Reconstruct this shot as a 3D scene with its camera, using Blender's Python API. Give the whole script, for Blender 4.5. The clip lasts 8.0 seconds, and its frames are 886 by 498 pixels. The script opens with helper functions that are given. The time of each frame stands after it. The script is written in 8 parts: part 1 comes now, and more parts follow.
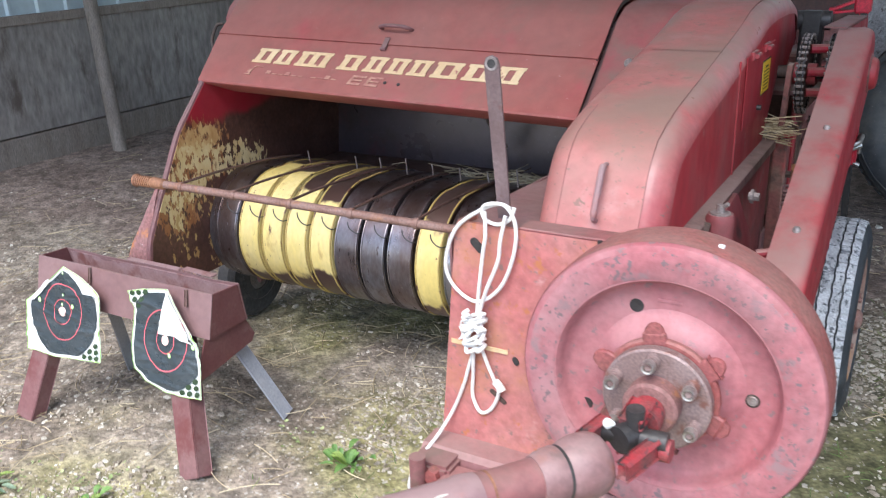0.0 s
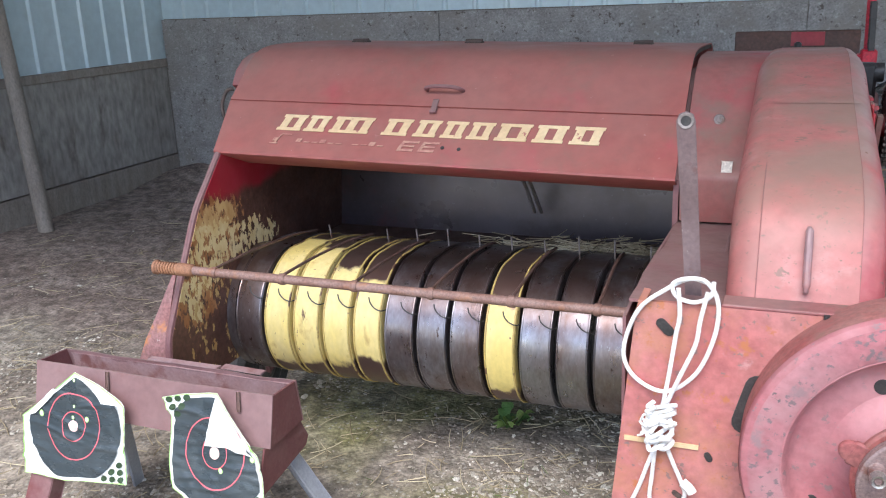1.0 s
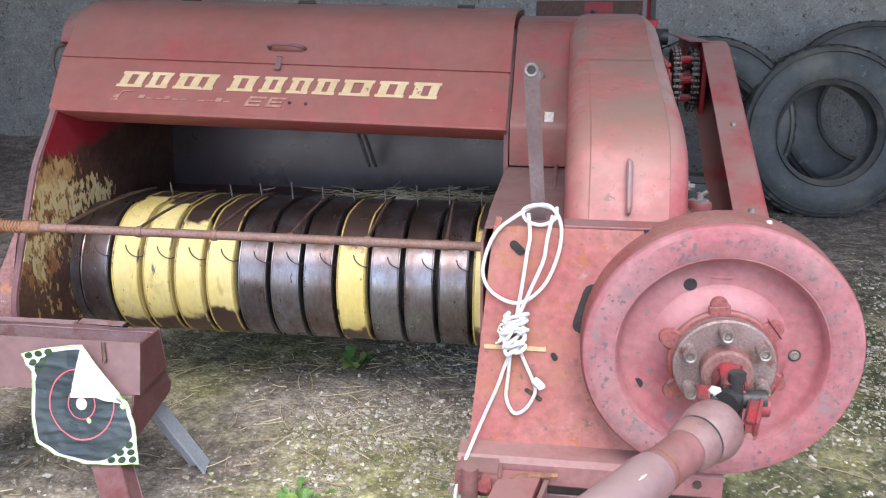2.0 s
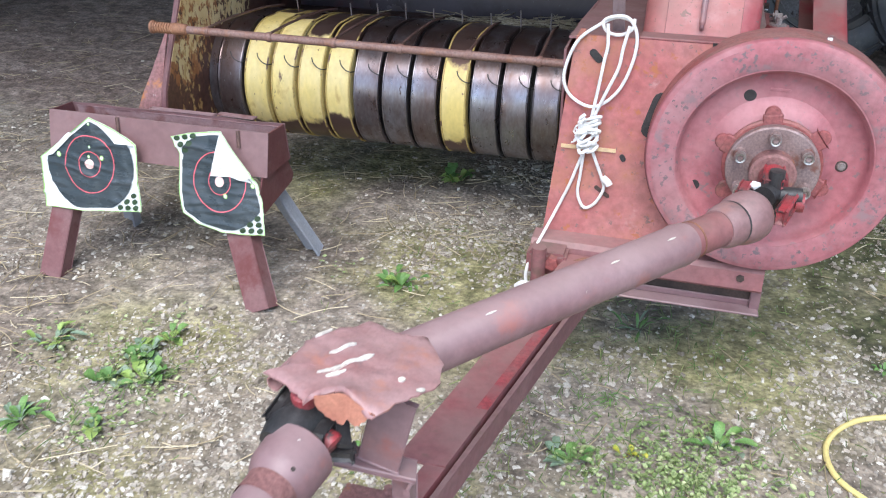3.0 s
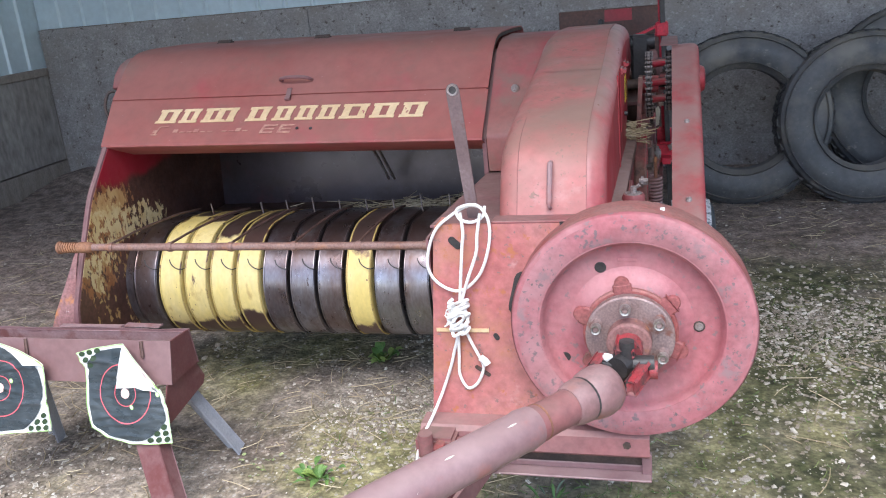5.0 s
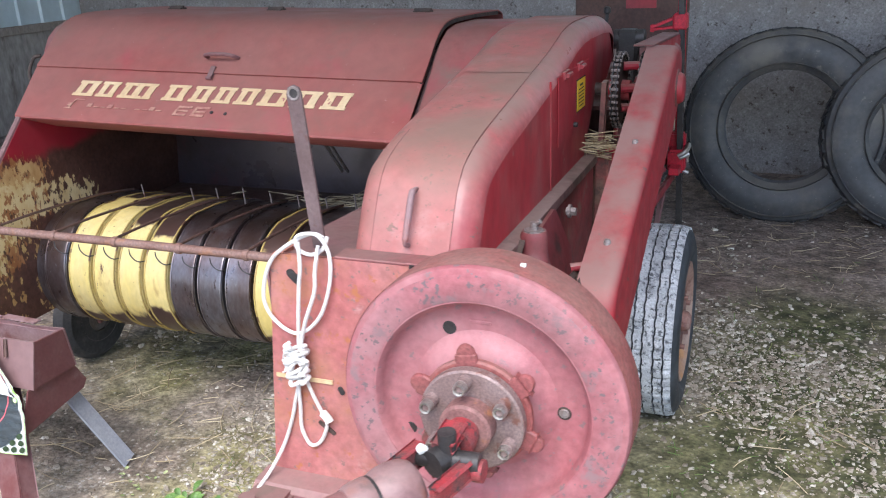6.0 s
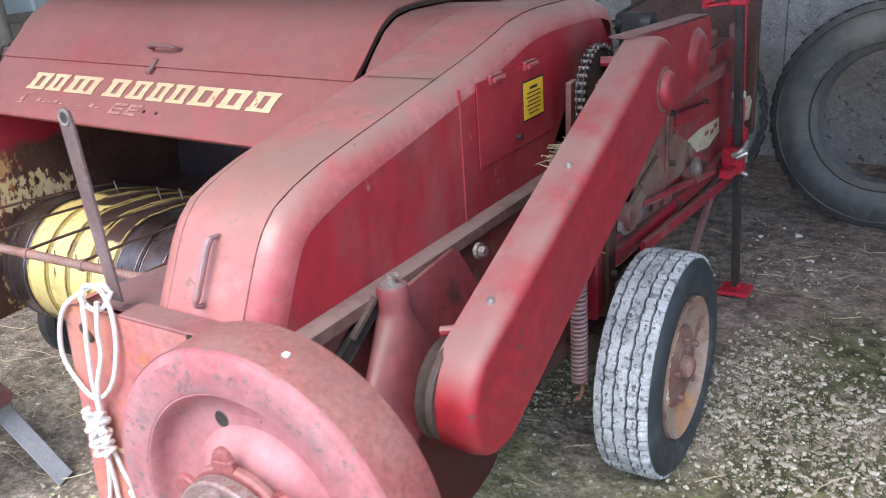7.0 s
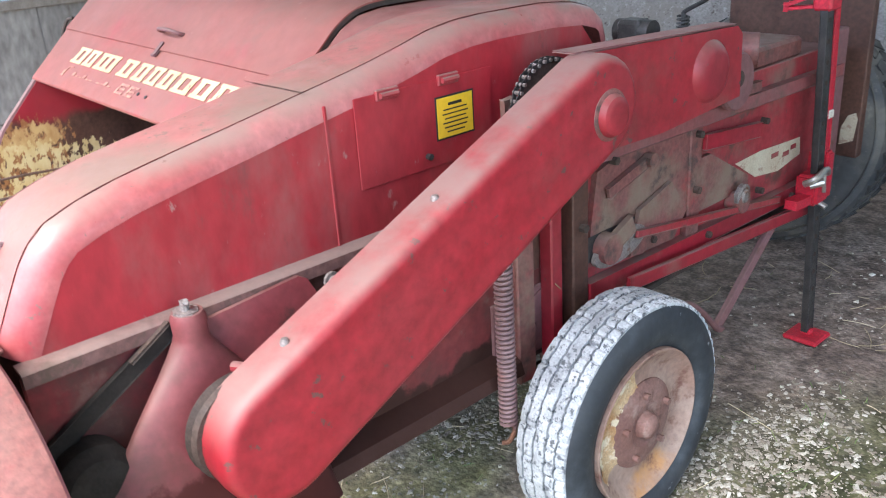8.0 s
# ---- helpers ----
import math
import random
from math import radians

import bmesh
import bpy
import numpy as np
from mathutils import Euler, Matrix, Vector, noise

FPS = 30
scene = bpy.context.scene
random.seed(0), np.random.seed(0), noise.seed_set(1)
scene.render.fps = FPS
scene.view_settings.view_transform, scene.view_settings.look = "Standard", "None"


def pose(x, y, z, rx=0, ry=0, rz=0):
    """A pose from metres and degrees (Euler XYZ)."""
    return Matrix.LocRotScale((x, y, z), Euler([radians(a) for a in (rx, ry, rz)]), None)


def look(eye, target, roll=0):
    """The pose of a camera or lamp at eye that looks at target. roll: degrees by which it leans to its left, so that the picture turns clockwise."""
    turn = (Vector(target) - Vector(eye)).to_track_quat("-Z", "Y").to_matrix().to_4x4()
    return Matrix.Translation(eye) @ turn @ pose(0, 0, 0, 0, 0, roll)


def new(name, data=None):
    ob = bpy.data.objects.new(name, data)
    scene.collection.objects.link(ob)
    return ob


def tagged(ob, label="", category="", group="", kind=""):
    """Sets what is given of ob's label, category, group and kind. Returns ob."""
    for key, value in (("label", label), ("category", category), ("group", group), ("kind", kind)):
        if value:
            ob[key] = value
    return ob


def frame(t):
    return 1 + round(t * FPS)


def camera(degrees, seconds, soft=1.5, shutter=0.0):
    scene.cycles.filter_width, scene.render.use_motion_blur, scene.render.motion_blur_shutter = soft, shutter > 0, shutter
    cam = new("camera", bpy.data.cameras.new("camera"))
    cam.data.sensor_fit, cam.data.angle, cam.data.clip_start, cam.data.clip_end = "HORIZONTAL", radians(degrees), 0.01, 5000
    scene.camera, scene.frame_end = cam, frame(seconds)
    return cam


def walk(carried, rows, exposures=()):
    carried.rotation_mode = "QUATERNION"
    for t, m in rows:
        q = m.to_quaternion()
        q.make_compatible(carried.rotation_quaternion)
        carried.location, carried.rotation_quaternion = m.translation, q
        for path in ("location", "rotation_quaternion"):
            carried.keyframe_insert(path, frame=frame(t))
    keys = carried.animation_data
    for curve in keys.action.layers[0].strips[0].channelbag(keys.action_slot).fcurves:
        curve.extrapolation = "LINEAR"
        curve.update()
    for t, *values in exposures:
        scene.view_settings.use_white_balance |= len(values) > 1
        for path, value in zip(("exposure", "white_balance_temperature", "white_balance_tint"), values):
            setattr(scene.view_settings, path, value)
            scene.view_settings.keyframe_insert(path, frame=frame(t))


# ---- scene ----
cam = camera(54.4, 8.0, soft=1.05, shutter=0.18)
PATH = [
    (0, (-0.011, 0.043, 1.483), (-0.959, 1.66, 0.785), -2.0),
    (0.5, (-0.336, 0.054, 1.474), (-1.201, 1.752, 0.868), -3.1),
    (1, (-0.605, 0.033, 1.459), (-1.329, 1.808, 0.89), -2.3),
    (1.2, (-0.699, -0.031, 1.439), (-1.309, 1.787, 0.872), -1.4),
    (2.3, (-0.693, -0.257, 1.454), (-0.926, 1.597, 0.744), -0.4),
    (2.5, (-0.625, -0.304, 1.44), (-0.92, 1.514, 0.661), 0.3),
    (3, (-0.562, -0.5, 1.423), (-1.062, 1.191, 0.48), 0.2),
    (3.5, (-0.627, -0.719, 1.439), (-1.016, 1.019, 0.53), -3.9),
    (4, (-0.576, -0.684, 1.46), (-0.695, 1.146, 0.662), -3.7),
    (4.5, (-0.406, -0.581, 1.508), (-0.612, 1.309, 0.887), -6.2),
    (5, (-0.266, -0.419, 1.5), (-0.789, 1.412, 0.889), -5.5),
    (5.2, (-0.224, -0.298, 1.48), (-0.775, 1.524, 0.864), -5.4),
    (6.3, (0.241, 0.27, 1.499), (-0.539, 1.963, 0.774), -3.4),
    (6.5, (0.318, 0.391, 1.501), (-0.535, 2.029, 0.734), -6.1),
    (7, (0.448, 0.726, 1.495), (-0.567, 2.286, 0.766), -4.3),
    (7.5, (0.654, 1.032, 1.493), (-0.552, 2.472, 0.808), -6.2),
    (8, (0.872, 1.296, 1.511), (-0.518, 2.515, 0.747), -3.9),
]
EXPOSURES = [(0, 1.65, 6500, 10), (1, 1.65, 6450, 10), (2.5, 1.5, 6400, 9), (3, 1.37, 6200, 9), (3.5, 1.3, 6050, 11), (4, 1.27, 5950, 15), (4.5, 1.42, 5950, 16), (5, 1.55, 6400, 12), (6.5, 1.75, 6500, 12), (7, 2.0, 6550, 12), (7.5, 2.4, 6700, 10), (8, 2.65, 6700, 9)]
walk(cam, [(t, look(eye, target, roll)) for t, eye, target, roll in PATH], EXPOSURES)

# ---- light ----
world = bpy.data.worlds.new("overcast_sky")
scene.world = world
world.use_nodes = True
wn = world.node_tree
sky = wn.nodes.new("ShaderNodeTexSky")
sky.sky_type = "NISHITA"
sky.sun_disc = False
sky.sun_elevation = radians(57)
sky.sun_rotation = radians(200)
sky.air_density, sky.dust_density, sky.ozone_density = 1.0, 1.5, 1.0
wn.links.new(sky.outputs["Color"], wn.nodes["Background"].inputs["Color"])
wn.nodes["Background"].inputs["Strength"].default_value = 0.15
sun_data = bpy.data.lights.new("sun", "SUN")
sun_data.energy, sun_data.angle, sun_data.color = 1.5, radians(40), (1.0, 0.985, 0.97)
sun = new("sun", sun_data)
sun.matrix_world = look((2.0, -6.5, 10.5), (0, 0, 0))

# ---- materials ----


def mat(name, base, alt, scale=6.0, rough=(0.5, 0.8), metal=0.0, bump=0.2, bscale=90.0, spots=(), dust=None, grain=0.35, stretch=(1, 1, 1), bare=None):
    """A worn surface: two colours mixed by a large noise, fine grain, patches with clear edges, and settled dust on
    what faces up.
    spots: (colour, scale, share from 0 to 1, softness) each. dust: (colour, amount).
    bare: (colour, y, z): that colour behind y and below z, with a ragged edge: wear on bands, shade on the dark reds."""
    m = bpy.data.materials.new(name)
    m.use_nodes = True
    t = m.node_tree
    bsdf = t.nodes["Principled BSDF"]
    co = t.nodes.new("ShaderNodeTexCoord")
    mp = t.nodes.new("ShaderNodeMapping")
    mp.inputs["Scale"].default_value = stretch
    t.links.new(co.outputs["Object"], mp.inputs["Vector"])

    def noise_tex(sc, detail=5.0, off=0.0, rg=0.6):
        n = t.nodes.new("ShaderNodeTexNoise")
        n.inputs["Scale"].default_value, n.inputs["Detail"].default_value, n.inputs["Roughness"].default_value = sc, detail, rg
        if off:
            a = t.nodes.new("ShaderNodeVectorMath")
            a.inputs[1].default_value = (off, off * 1.7, off * 0.6)
            t.links.new(mp.outputs["Vector"], a.inputs[0])
            t.links.new(a.outputs[0], n.inputs["Vector"])
        else:
            t.links.new(mp.outputs["Vector"], n.inputs["Vector"])
        return n.outputs["Fac"]

    def step(src, lo, hi):
        r = t.nodes.new("ShaderNodeMapRange")
        r.interpolation_type = "SMOOTHSTEP"
        r.inputs["From Min"].default_value, r.inputs["From Max"].default_value = lo, hi
        t.links.new(src, r.inputs["Value"])
        return r.outputs["Result"]

    def mix(fac, a, b, mode="MIX"):
        x = t.nodes.new("ShaderNodeMix")
        x.data_type, x.blend_type = "RGBA", mode
        for sock, v in ((x.inputs[0], fac), (x.inputs[6], a), (x.inputs[7], b)):
            if isinstance(v, bpy.types.NodeSocket):
                t.links.new(v, sock)
            elif isinstance(v, (int, float)):
                sock.default_value = v
            else:
                sock.default_value = (*v, 1)
        return x.outputs[2]

    col = mix(step(noise_tex(scale), 0.35, 0.65), base, alt)
    fine = noise_tex(scale * 14, 4.0, 3.1)
    tone = t.nodes.new("ShaderNodeMapRange")
    tone.inputs["From Min"].default_value, tone.inputs["From Max"].default_value = 0.3, 0.7
    tone.inputs["To Min"].default_value, tone.inputs["To Max"].default_value = 1 - grain, 1 + grain * 0.6
    t.links.new(fine, tone.inputs["Value"])
    sc = t.nodes.new("ShaderNodeVectorMath")
    sc.operation = "SCALE"
    t.links.new(col, sc.inputs[0])
    t.links.new(tone.outputs["Result"], sc.inputs["Scale"])
    col = sc.outputs[0]
    for k, (c, s, share, soft) in enumerate(spots):
        edge = 0.72 - 0.44 * share
        col = mix(step(noise_tex(s, 6.0, 5.3 + 7.7 * k, 0.65), edge - soft, edge + soft), col, c)
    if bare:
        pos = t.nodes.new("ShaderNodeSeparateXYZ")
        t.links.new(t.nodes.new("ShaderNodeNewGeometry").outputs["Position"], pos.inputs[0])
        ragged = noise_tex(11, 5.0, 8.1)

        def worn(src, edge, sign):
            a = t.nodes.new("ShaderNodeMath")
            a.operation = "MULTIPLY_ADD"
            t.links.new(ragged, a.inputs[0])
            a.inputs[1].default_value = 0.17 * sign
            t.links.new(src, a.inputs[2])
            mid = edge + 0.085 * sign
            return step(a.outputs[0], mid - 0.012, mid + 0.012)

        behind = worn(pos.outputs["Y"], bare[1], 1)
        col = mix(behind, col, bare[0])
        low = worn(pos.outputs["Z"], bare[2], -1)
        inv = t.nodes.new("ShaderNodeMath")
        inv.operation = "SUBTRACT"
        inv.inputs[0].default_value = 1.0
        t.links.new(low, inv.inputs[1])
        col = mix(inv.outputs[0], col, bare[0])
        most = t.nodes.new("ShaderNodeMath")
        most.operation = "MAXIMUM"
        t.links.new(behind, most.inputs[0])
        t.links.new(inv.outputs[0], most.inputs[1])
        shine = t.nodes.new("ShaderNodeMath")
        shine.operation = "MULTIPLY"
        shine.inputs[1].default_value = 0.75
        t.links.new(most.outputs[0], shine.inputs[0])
    if dust:
        g = t.nodes.new("ShaderNodeNewGeometry")
        z = t.nodes.new("ShaderNodeSeparateXYZ")
        t.links.new(g.outputs["Normal"], z.inputs[0])
        up = step(z.outputs["Z"], 0.1, 1.0)
        mul = t.nodes.new("ShaderNodeMath")
        mul.operation = "MULTIPLY"
        t.links.new(up, mul.inputs[0])
        t.links.new(step(noise_tex(scale * 1.7, 6.0, 11.0), 0.25, 0.6), mul.inputs[1])
        mul2 = t.nodes.new("ShaderNodeMath")
        mul2.operation = "MULTIPLY"
        mul2.inputs[1].default_value = dust[1]
        t.links.new(mul.outputs[0], mul2.inputs[0])
        col = mix(mul2.outputs[0], col, dust[0])
    t.links.new(col, bsdf.inputs["Base Color"])
    r = t.nodes.new("ShaderNodeMapRange")
    r.inputs["From Min"].default_value, r.inputs["From Max"].default_value = 0.3, 0.7
    r.inputs["To Min"].default_value, r.inputs["To Max"].default_value = rough
    t.links.new(noise_tex(scale * 3, 5.0, 1.9), r.inputs["Value"])
    t.links.new(r.outputs["Result"], bsdf.inputs["Roughness"])
    bsdf.inputs["Metallic"].default_value = metal
    if bare:
        t.links.new(shine.outputs[0], bsdf.inputs["Metallic"])
    if bump:
        b = t.nodes.new("ShaderNodeBump")
        b.inputs["Strength"].default_value, b.inputs["Distance"].default_value = bump, 0.004
        t.links.new(noise_tex(bscale, 5.0, 2.3), b.inputs["Height"])
        t.links.new(b.outputs["Normal"], bsdf.inputs["Normal"])
    return m


DUST = (0.225, 0.165, 0.145)
RUST = (0.13, 0.06, 0.04)
RED = mat("faded_red_paint", (0.41, 0.100, 0.098), (0.42, 0.140, 0.132), 2.2, (0.42, 0.68), spots=[((0.46, 0.21, 0.20), 9, 0.18, 0.10), ((0.30, 0.135, 0.115), 4, 0.22, 0.12), ((0.20, 0.105, 0.085), 26, 0.22, 0.02), ((0.17, 0.095, 0.08), 80, 0.18, 0.02)], dust=((0.250, 0.158, 0.128), 0.95), bump=0.06, grain=0.2)
RED_HOOD = mat("dull_red_hood_paint", (0.318, 0.080, 0.071), (0.328, 0.102, 0.088), 1.6, (0.4, 0.6), spots=[((0.42, 0.05, 0.075), 2.1, 0.16, 0.10), ((0.225, 0.105, 0.085), 5, 0.22, 0.14), ((0.42, 0.20, 0.18), 55, 0.06, 0.02)], dust=((0.255, 0.150, 0.125), 0.45), bump=0.04, grain=0.15)
RED_BRIGHT = mat("glossy_red_paint", (0.35, 0.016, 0.032), (0.28, 0.03, 0.04), 3.0, (0.3, 0.5), spots=[((0.30, 0.10, 0.09), 6, 0.22, 0.1), ((0.20, 0.05, 0.05), 26, 0.10, 0.03)], dust=(DUST, 0.9), bump=0.05, grain=0.2)
RED_PLATE = mat("chalky_red_plate_paint", (0.42, 0.135, 0.130), (0.44, 0.185, 0.172), 4.0, (0.55, 0.8), spots=[((0.42, 0.185, 0.105), 4, 0.30, 0.12), ((0.40, 0.145, 0.065), 30, 0.24, 0.05), ((0.22, 0.135, 0.125), 48, 0.20, 0.02), ((0.50, 0.28, 0.265), 11, 0.16, 0.06)], bump=0.15, grain=0.22)
RED_CAST = mat("chalky_pink_cast_iron", (0.365, 0.115, 0.132), (0.375, 0.155, 0.168), 4.0, (0.5, 0.75), spots=[((0.22, 0.14, 0.145), 40, 0.22, 0.025), ((0.30, 0.125, 0.125), 6, 0.16, 0.10), ((0.46, 0.22, 0.23), 3, 0.16, 0.12), ((0.25, 0.16, 0.17), 90, 0.14, 0.02)], bump=0.3, bscale=60, grain=0.2)
RED_RING = mat("chipped_pink_flywheel_rim", (0.36, 0.118, 0.135), (0.36, 0.165, 0.178), 4.0, (0.5, 0.75), spots=[((0.37, 0.19, 0.20), 7, 0.26, 0.10), ((0.25, 0.155, 0.165), 14, 0.30, 0.06), ((0.17, 0.12, 0.13), 70, 0.26, 0.03), ((0.13, 0.095, 0.10), 30, 0.12, 0.02)], bump=0.35, bscale=50, grain=0.22)
RED_EAR = mat("dull_pink_red_casting", (0.29, 0.085, 0.085), (0.24, 0.085, 0.078), 9.0, (0.5, 0.75), spots=[((0.15, 0.07, 0.058), 20, 0.28, 0.06)], bump=0.25)
RED_RIM = mat("rusty_red_rim", (0.27, 0.066, 0.062), (0.31, 0.105, 0.095), 7.0, (0.55, 0.8), spots=[((0.19, 0.075, 0.055), 16, 0.22, 0.06), ((0.30, 0.07, 0.07), 9, 0.2, 0.08)], dust=(DUST, 0.45), bump=0.25)
RED_SHOULDER = mat("pink_mottled_red_shoulder_paint", (0.41, 0.085, 0.090), (0.46, 0.165, 0.165), 4.0, (0.26, 0.48), spots=[((0.34, 0.03, 0.045), 3.0, 0.15, 0.12), ((0.20, 0.10, 0.09), 36, 0.12, 0.02)], dust=((0.285, 0.19, 0.165), 0.95), bump=0.05, grain=0.2)
RED_SIDE = mat("streaky_red_side_paint", (0.37, 0.018, 0.030), (0.31, 0.028, 0.036), 2.4, (0.36, 0.58), spots=[((0.29, 0.095, 0.09), 3.5, 0.28, 0.14), ((0.17, 0.05, 0.048), 8.0, 0.17, 0.07), ((0.33, 0.16, 0.15), 24, 0.10, 0.04)], bump=0.05, grain=0.2, stretch=(1, 1, 0.5))
RED_SHIELD = mat("dusty_rolled_red_paint", (0.345, 0.016, 0.028), (0.30, 0.024, 0.034), 2.5, (0.38, 0.60), spots=[((0.27, 0.05, 0.05), 4.0, 0.18, 0.14), ((0.20, 0.075, 0.062), 2.2, 0.12, 0.10), ((0.13, 0.055, 0.05), 30, 0.16, 0.025)], dust=((0.275, 0.165, 0.150), 1.0), bump=0.08, grain=0.25)
# Oily case; the darker lower part also holds shade from behind the flywheel.
GEAR_RED = mat("oily_shaded_red_gear_case_paint", (0.205, 0.028, 0.036), (0.22, 0.052, 0.058), 3.0, (0.40, 0.65), spots=[((0.13, 0.036, 0.034), 6, 0.28, 0.1), ((0.065, 0.026, 0.024), 9, 0.18, 0.08)], dust=(DUST, 0.5), bump=0.06, grain=0.2, bare=((0.10, 0.026, 0.026), 9.0, 0.635))
RED_GRIME = mat("red_paint_under_brown_grime", (0.35, 0.028, 0.040), (0.30, 0.045, 0.052), 3.0, (0.4, 0.65), spots=[((0.22, 0.12, 0.10), 4.0, 0.24, 0.12), ((0.12, 0.06, 0.05), 11, 0.22, 0.07)], dust=(DUST, 0.8), bump=0.12, grain=0.25)
FRAME_PINK = mat("dusty_pink_frame_paint", (0.33, 0.125, 0.128), (0.28, 0.13, 0.13), 4.0, (0.5, 0.75), spots=[((0.20, 0.11, 0.095), 10, 0.25, 0.08)], dust=((0.27, 0.19, 0.17), 0.6), bump=0.1, grain=0.2)
SIDEWALL = mat("blue_black_rubber", (0.020, 0.025, 0.033), (0.034, 0.040, 0.050), 4.0, (0.45, 0.65), spots=[((0.10, 0.115, 0.135), 5, 0.24, 0.16), ((0.32, 0.34, 0.37), 20, 0.10, 0.03)], bump=0.1, grain=0.2)
RED_DULL = mat("dull_dirty_red_paint", (0.27, 0.075, 0.077), (0.22, 0.095, 0.095), 4.0, (0.5, 0.8), spots=[((0.14, 0.08, 0.065), 12, 0.25, 0.08)], dust=(DUST, 0.5), bump=0.1, grain=0.2)
RED_WORN = mat("red_paint_worn_to_streaks", (0.33, 0.06, 0.068), (0.26, 0.085, 0.085), 9.0, (0.45, 0.7), spots=[((0.24, 0.10, 0.10), 20, 0.30, 0.12)], bump=0.1)
DRAWBAR = mat("maroon_drawbar_paint", (0.24, 0.10, 0.10), (0.27, 0.075, 0.08), 4.0, (0.5, 0.75), spots=[((0.17, 0.09, 0.075), 14, 0.25, 0.06)], dust=((0.27, 0.17, 0.155), 0.6), bump=0.12, grain=0.2)
RUSTY_RED = mat("rusty_red_hitch_iron", (0.21, 0.095, 0.088), (0.27, 0.14, 0.13), 12.0, (0.6, 0.85), spots=[((0.34, 0.15, 0.08), 22, 0.18, 0.06)], bump=0.3)
TORN_PAINT = mat("crumpled_maroon_sheet", (0.30, 0.135, 0.13), (0.34, 0.19, 0.185), 9.0, (0.32, 0.6), spots=[((0.40, 0.15, 0.09), 13, 0.20, 0.09), ((0.20, 0.11, 0.11), 22, 0.16, 0.05)], dust=((0.36, 0.25, 0.24), 0.4), bump=0.2, grain=0.25)
OIL = mat("thick_black_oil_and_dust", (0.012, 0.010, 0.009), (0.022, 0.018, 0.016), 12.0, (0.75, 0.95), bump=0.3)
# Red paint darkened, and more so low down, for the shade under the cover.
SHADED_RED = mat("grimy_red_paint_darkened_for_shade", (0.23, 0.020, 0.028), (0.17, 0.028, 0.030), 3.0, (0.6, 0.85), spots=[((0.085, 0.035, 0.030), 4.0, 0.34, 0.12), ((0.16, 0.085, 0.07), 9, 0.2, 0.08)], bump=0.12, grain=0.25, bare=((0.085, 0.040, 0.034), 9.0, 0.52))
GRIMY = mat("grimy_oily_red_iron", (0.19, 0.07, 0.064), (0.23, 0.085, 0.078), 5.0, (0.4, 0.7), spots=[((0.23, 0.165, 0.125), 5, 0.30, 0.12), ((0.30, 0.06, 0.06), 9, 0.20, 0.08), ((0.08, 0.05, 0.044), 12, 0.26, 0.08)], dust=(DUST, 0.6), bump=0.25)
RAIL = mat("dusty_maroon_rail", (0.145, 0.070, 0.064), (0.185, 0.095, 0.088), 5.0, (0.45, 0.7), spots=[((0.10, 0.062, 0.05), 14, 0.30, 0.06)], dust=((0.27, 0.20, 0.18), 0.7), bump=0.15)
CLUTCH = mat("rusty_grey_clutch_steel", (0.25, 0.17, 0.16), (0.30, 0.22, 0.21), 14.0, (0.45, 0.7), metal=0.3, spots=[((0.20, 0.09, 0.07), 22, 0.3, 0.06)], bump=0.25)
RED_CHEEK = mat("bright_and_dull_red_paint", (0.235, 0.078, 0.068), (0.30, 0.095, 0.088), 3.4, (0.4, 0.6), spots=[((0.40, 0.028, 0.055), 2.6, 0.26, 0.12), ((0.20, 0.105, 0.085), 6, 0.2, 0.1)], dust=(DUST, 0.35), bump=0.04, grain=0.15)
MAROON = mat("maroon_primer_steel", (0.195, 0.088, 0.092), (0.235, 0.115, 0.12), 4.0, (0.5, 0.75), spots=[(RUST, 14, 0.16, 0.08)], dust=(DUST, 0.5), bump=0.1, grain=0.18)
BELL = mat("rusty_maroon_bell", (0.20, 0.10, 0.10), (0.27, 0.16, 0.16), 6.0, (0.4, 0.65), spots=[((0.28, 0.11, 0.075), 10, 0.25, 0.1), ((0.14, 0.085, 0.08), 18, 0.2, 0.06)], dust=((0.34, 0.25, 0.24), 0.4), bump=0.15, grain=0.2)
MAUVE = mat("mauve_brown_painted_steel", (0.21, 0.115, 0.115), (0.255, 0.155, 0.155), 3.0, (0.42, 0.65), spots=[((0.19, 0.075, 0.07), 7, 0.2, 0.12)], dust=((0.30, 0.23, 0.22), 0.5), bump=0.06, grain=0.12)
TUBE = mat("dusty_maroon_tube", (0.195, 0.105, 0.112), (0.255, 0.155, 0.162), 4.0, (0.36, 0.58), spots=[((0.30, 0.11, 0.095), 9, 0.16, 0.10), ((0.6, 0.55, 0.5), 30, 0.02, 0.01)], dust=((0.36, 0.27, 0.26), 0.45), bump=0.08, grain=0.15)
RUSTY = mat("rusty_steel", (0.17, 0.075, 0.045), (0.24, 0.11, 0.07), 14.0, (0.6, 0.9), spots=[((0.34, 0.16, 0.08), 28, 0.25, 0.06)], bump=0.4)
ROD = mat("rust_brown_rod", (0.235, 0.125, 0.098), (0.28, 0.175, 0.15), 12.0, (0.38, 0.65), spots=[((0.36, 0.16, 0.08), 9, 0.22, 0.08)], bump=0.2)
ROD_DARK = mat("dark_rust_brown_rod", (0.10, 0.06, 0.05), (0.15, 0.085, 0.07), 12.0, (0.45, 0.7), bump=0.2)
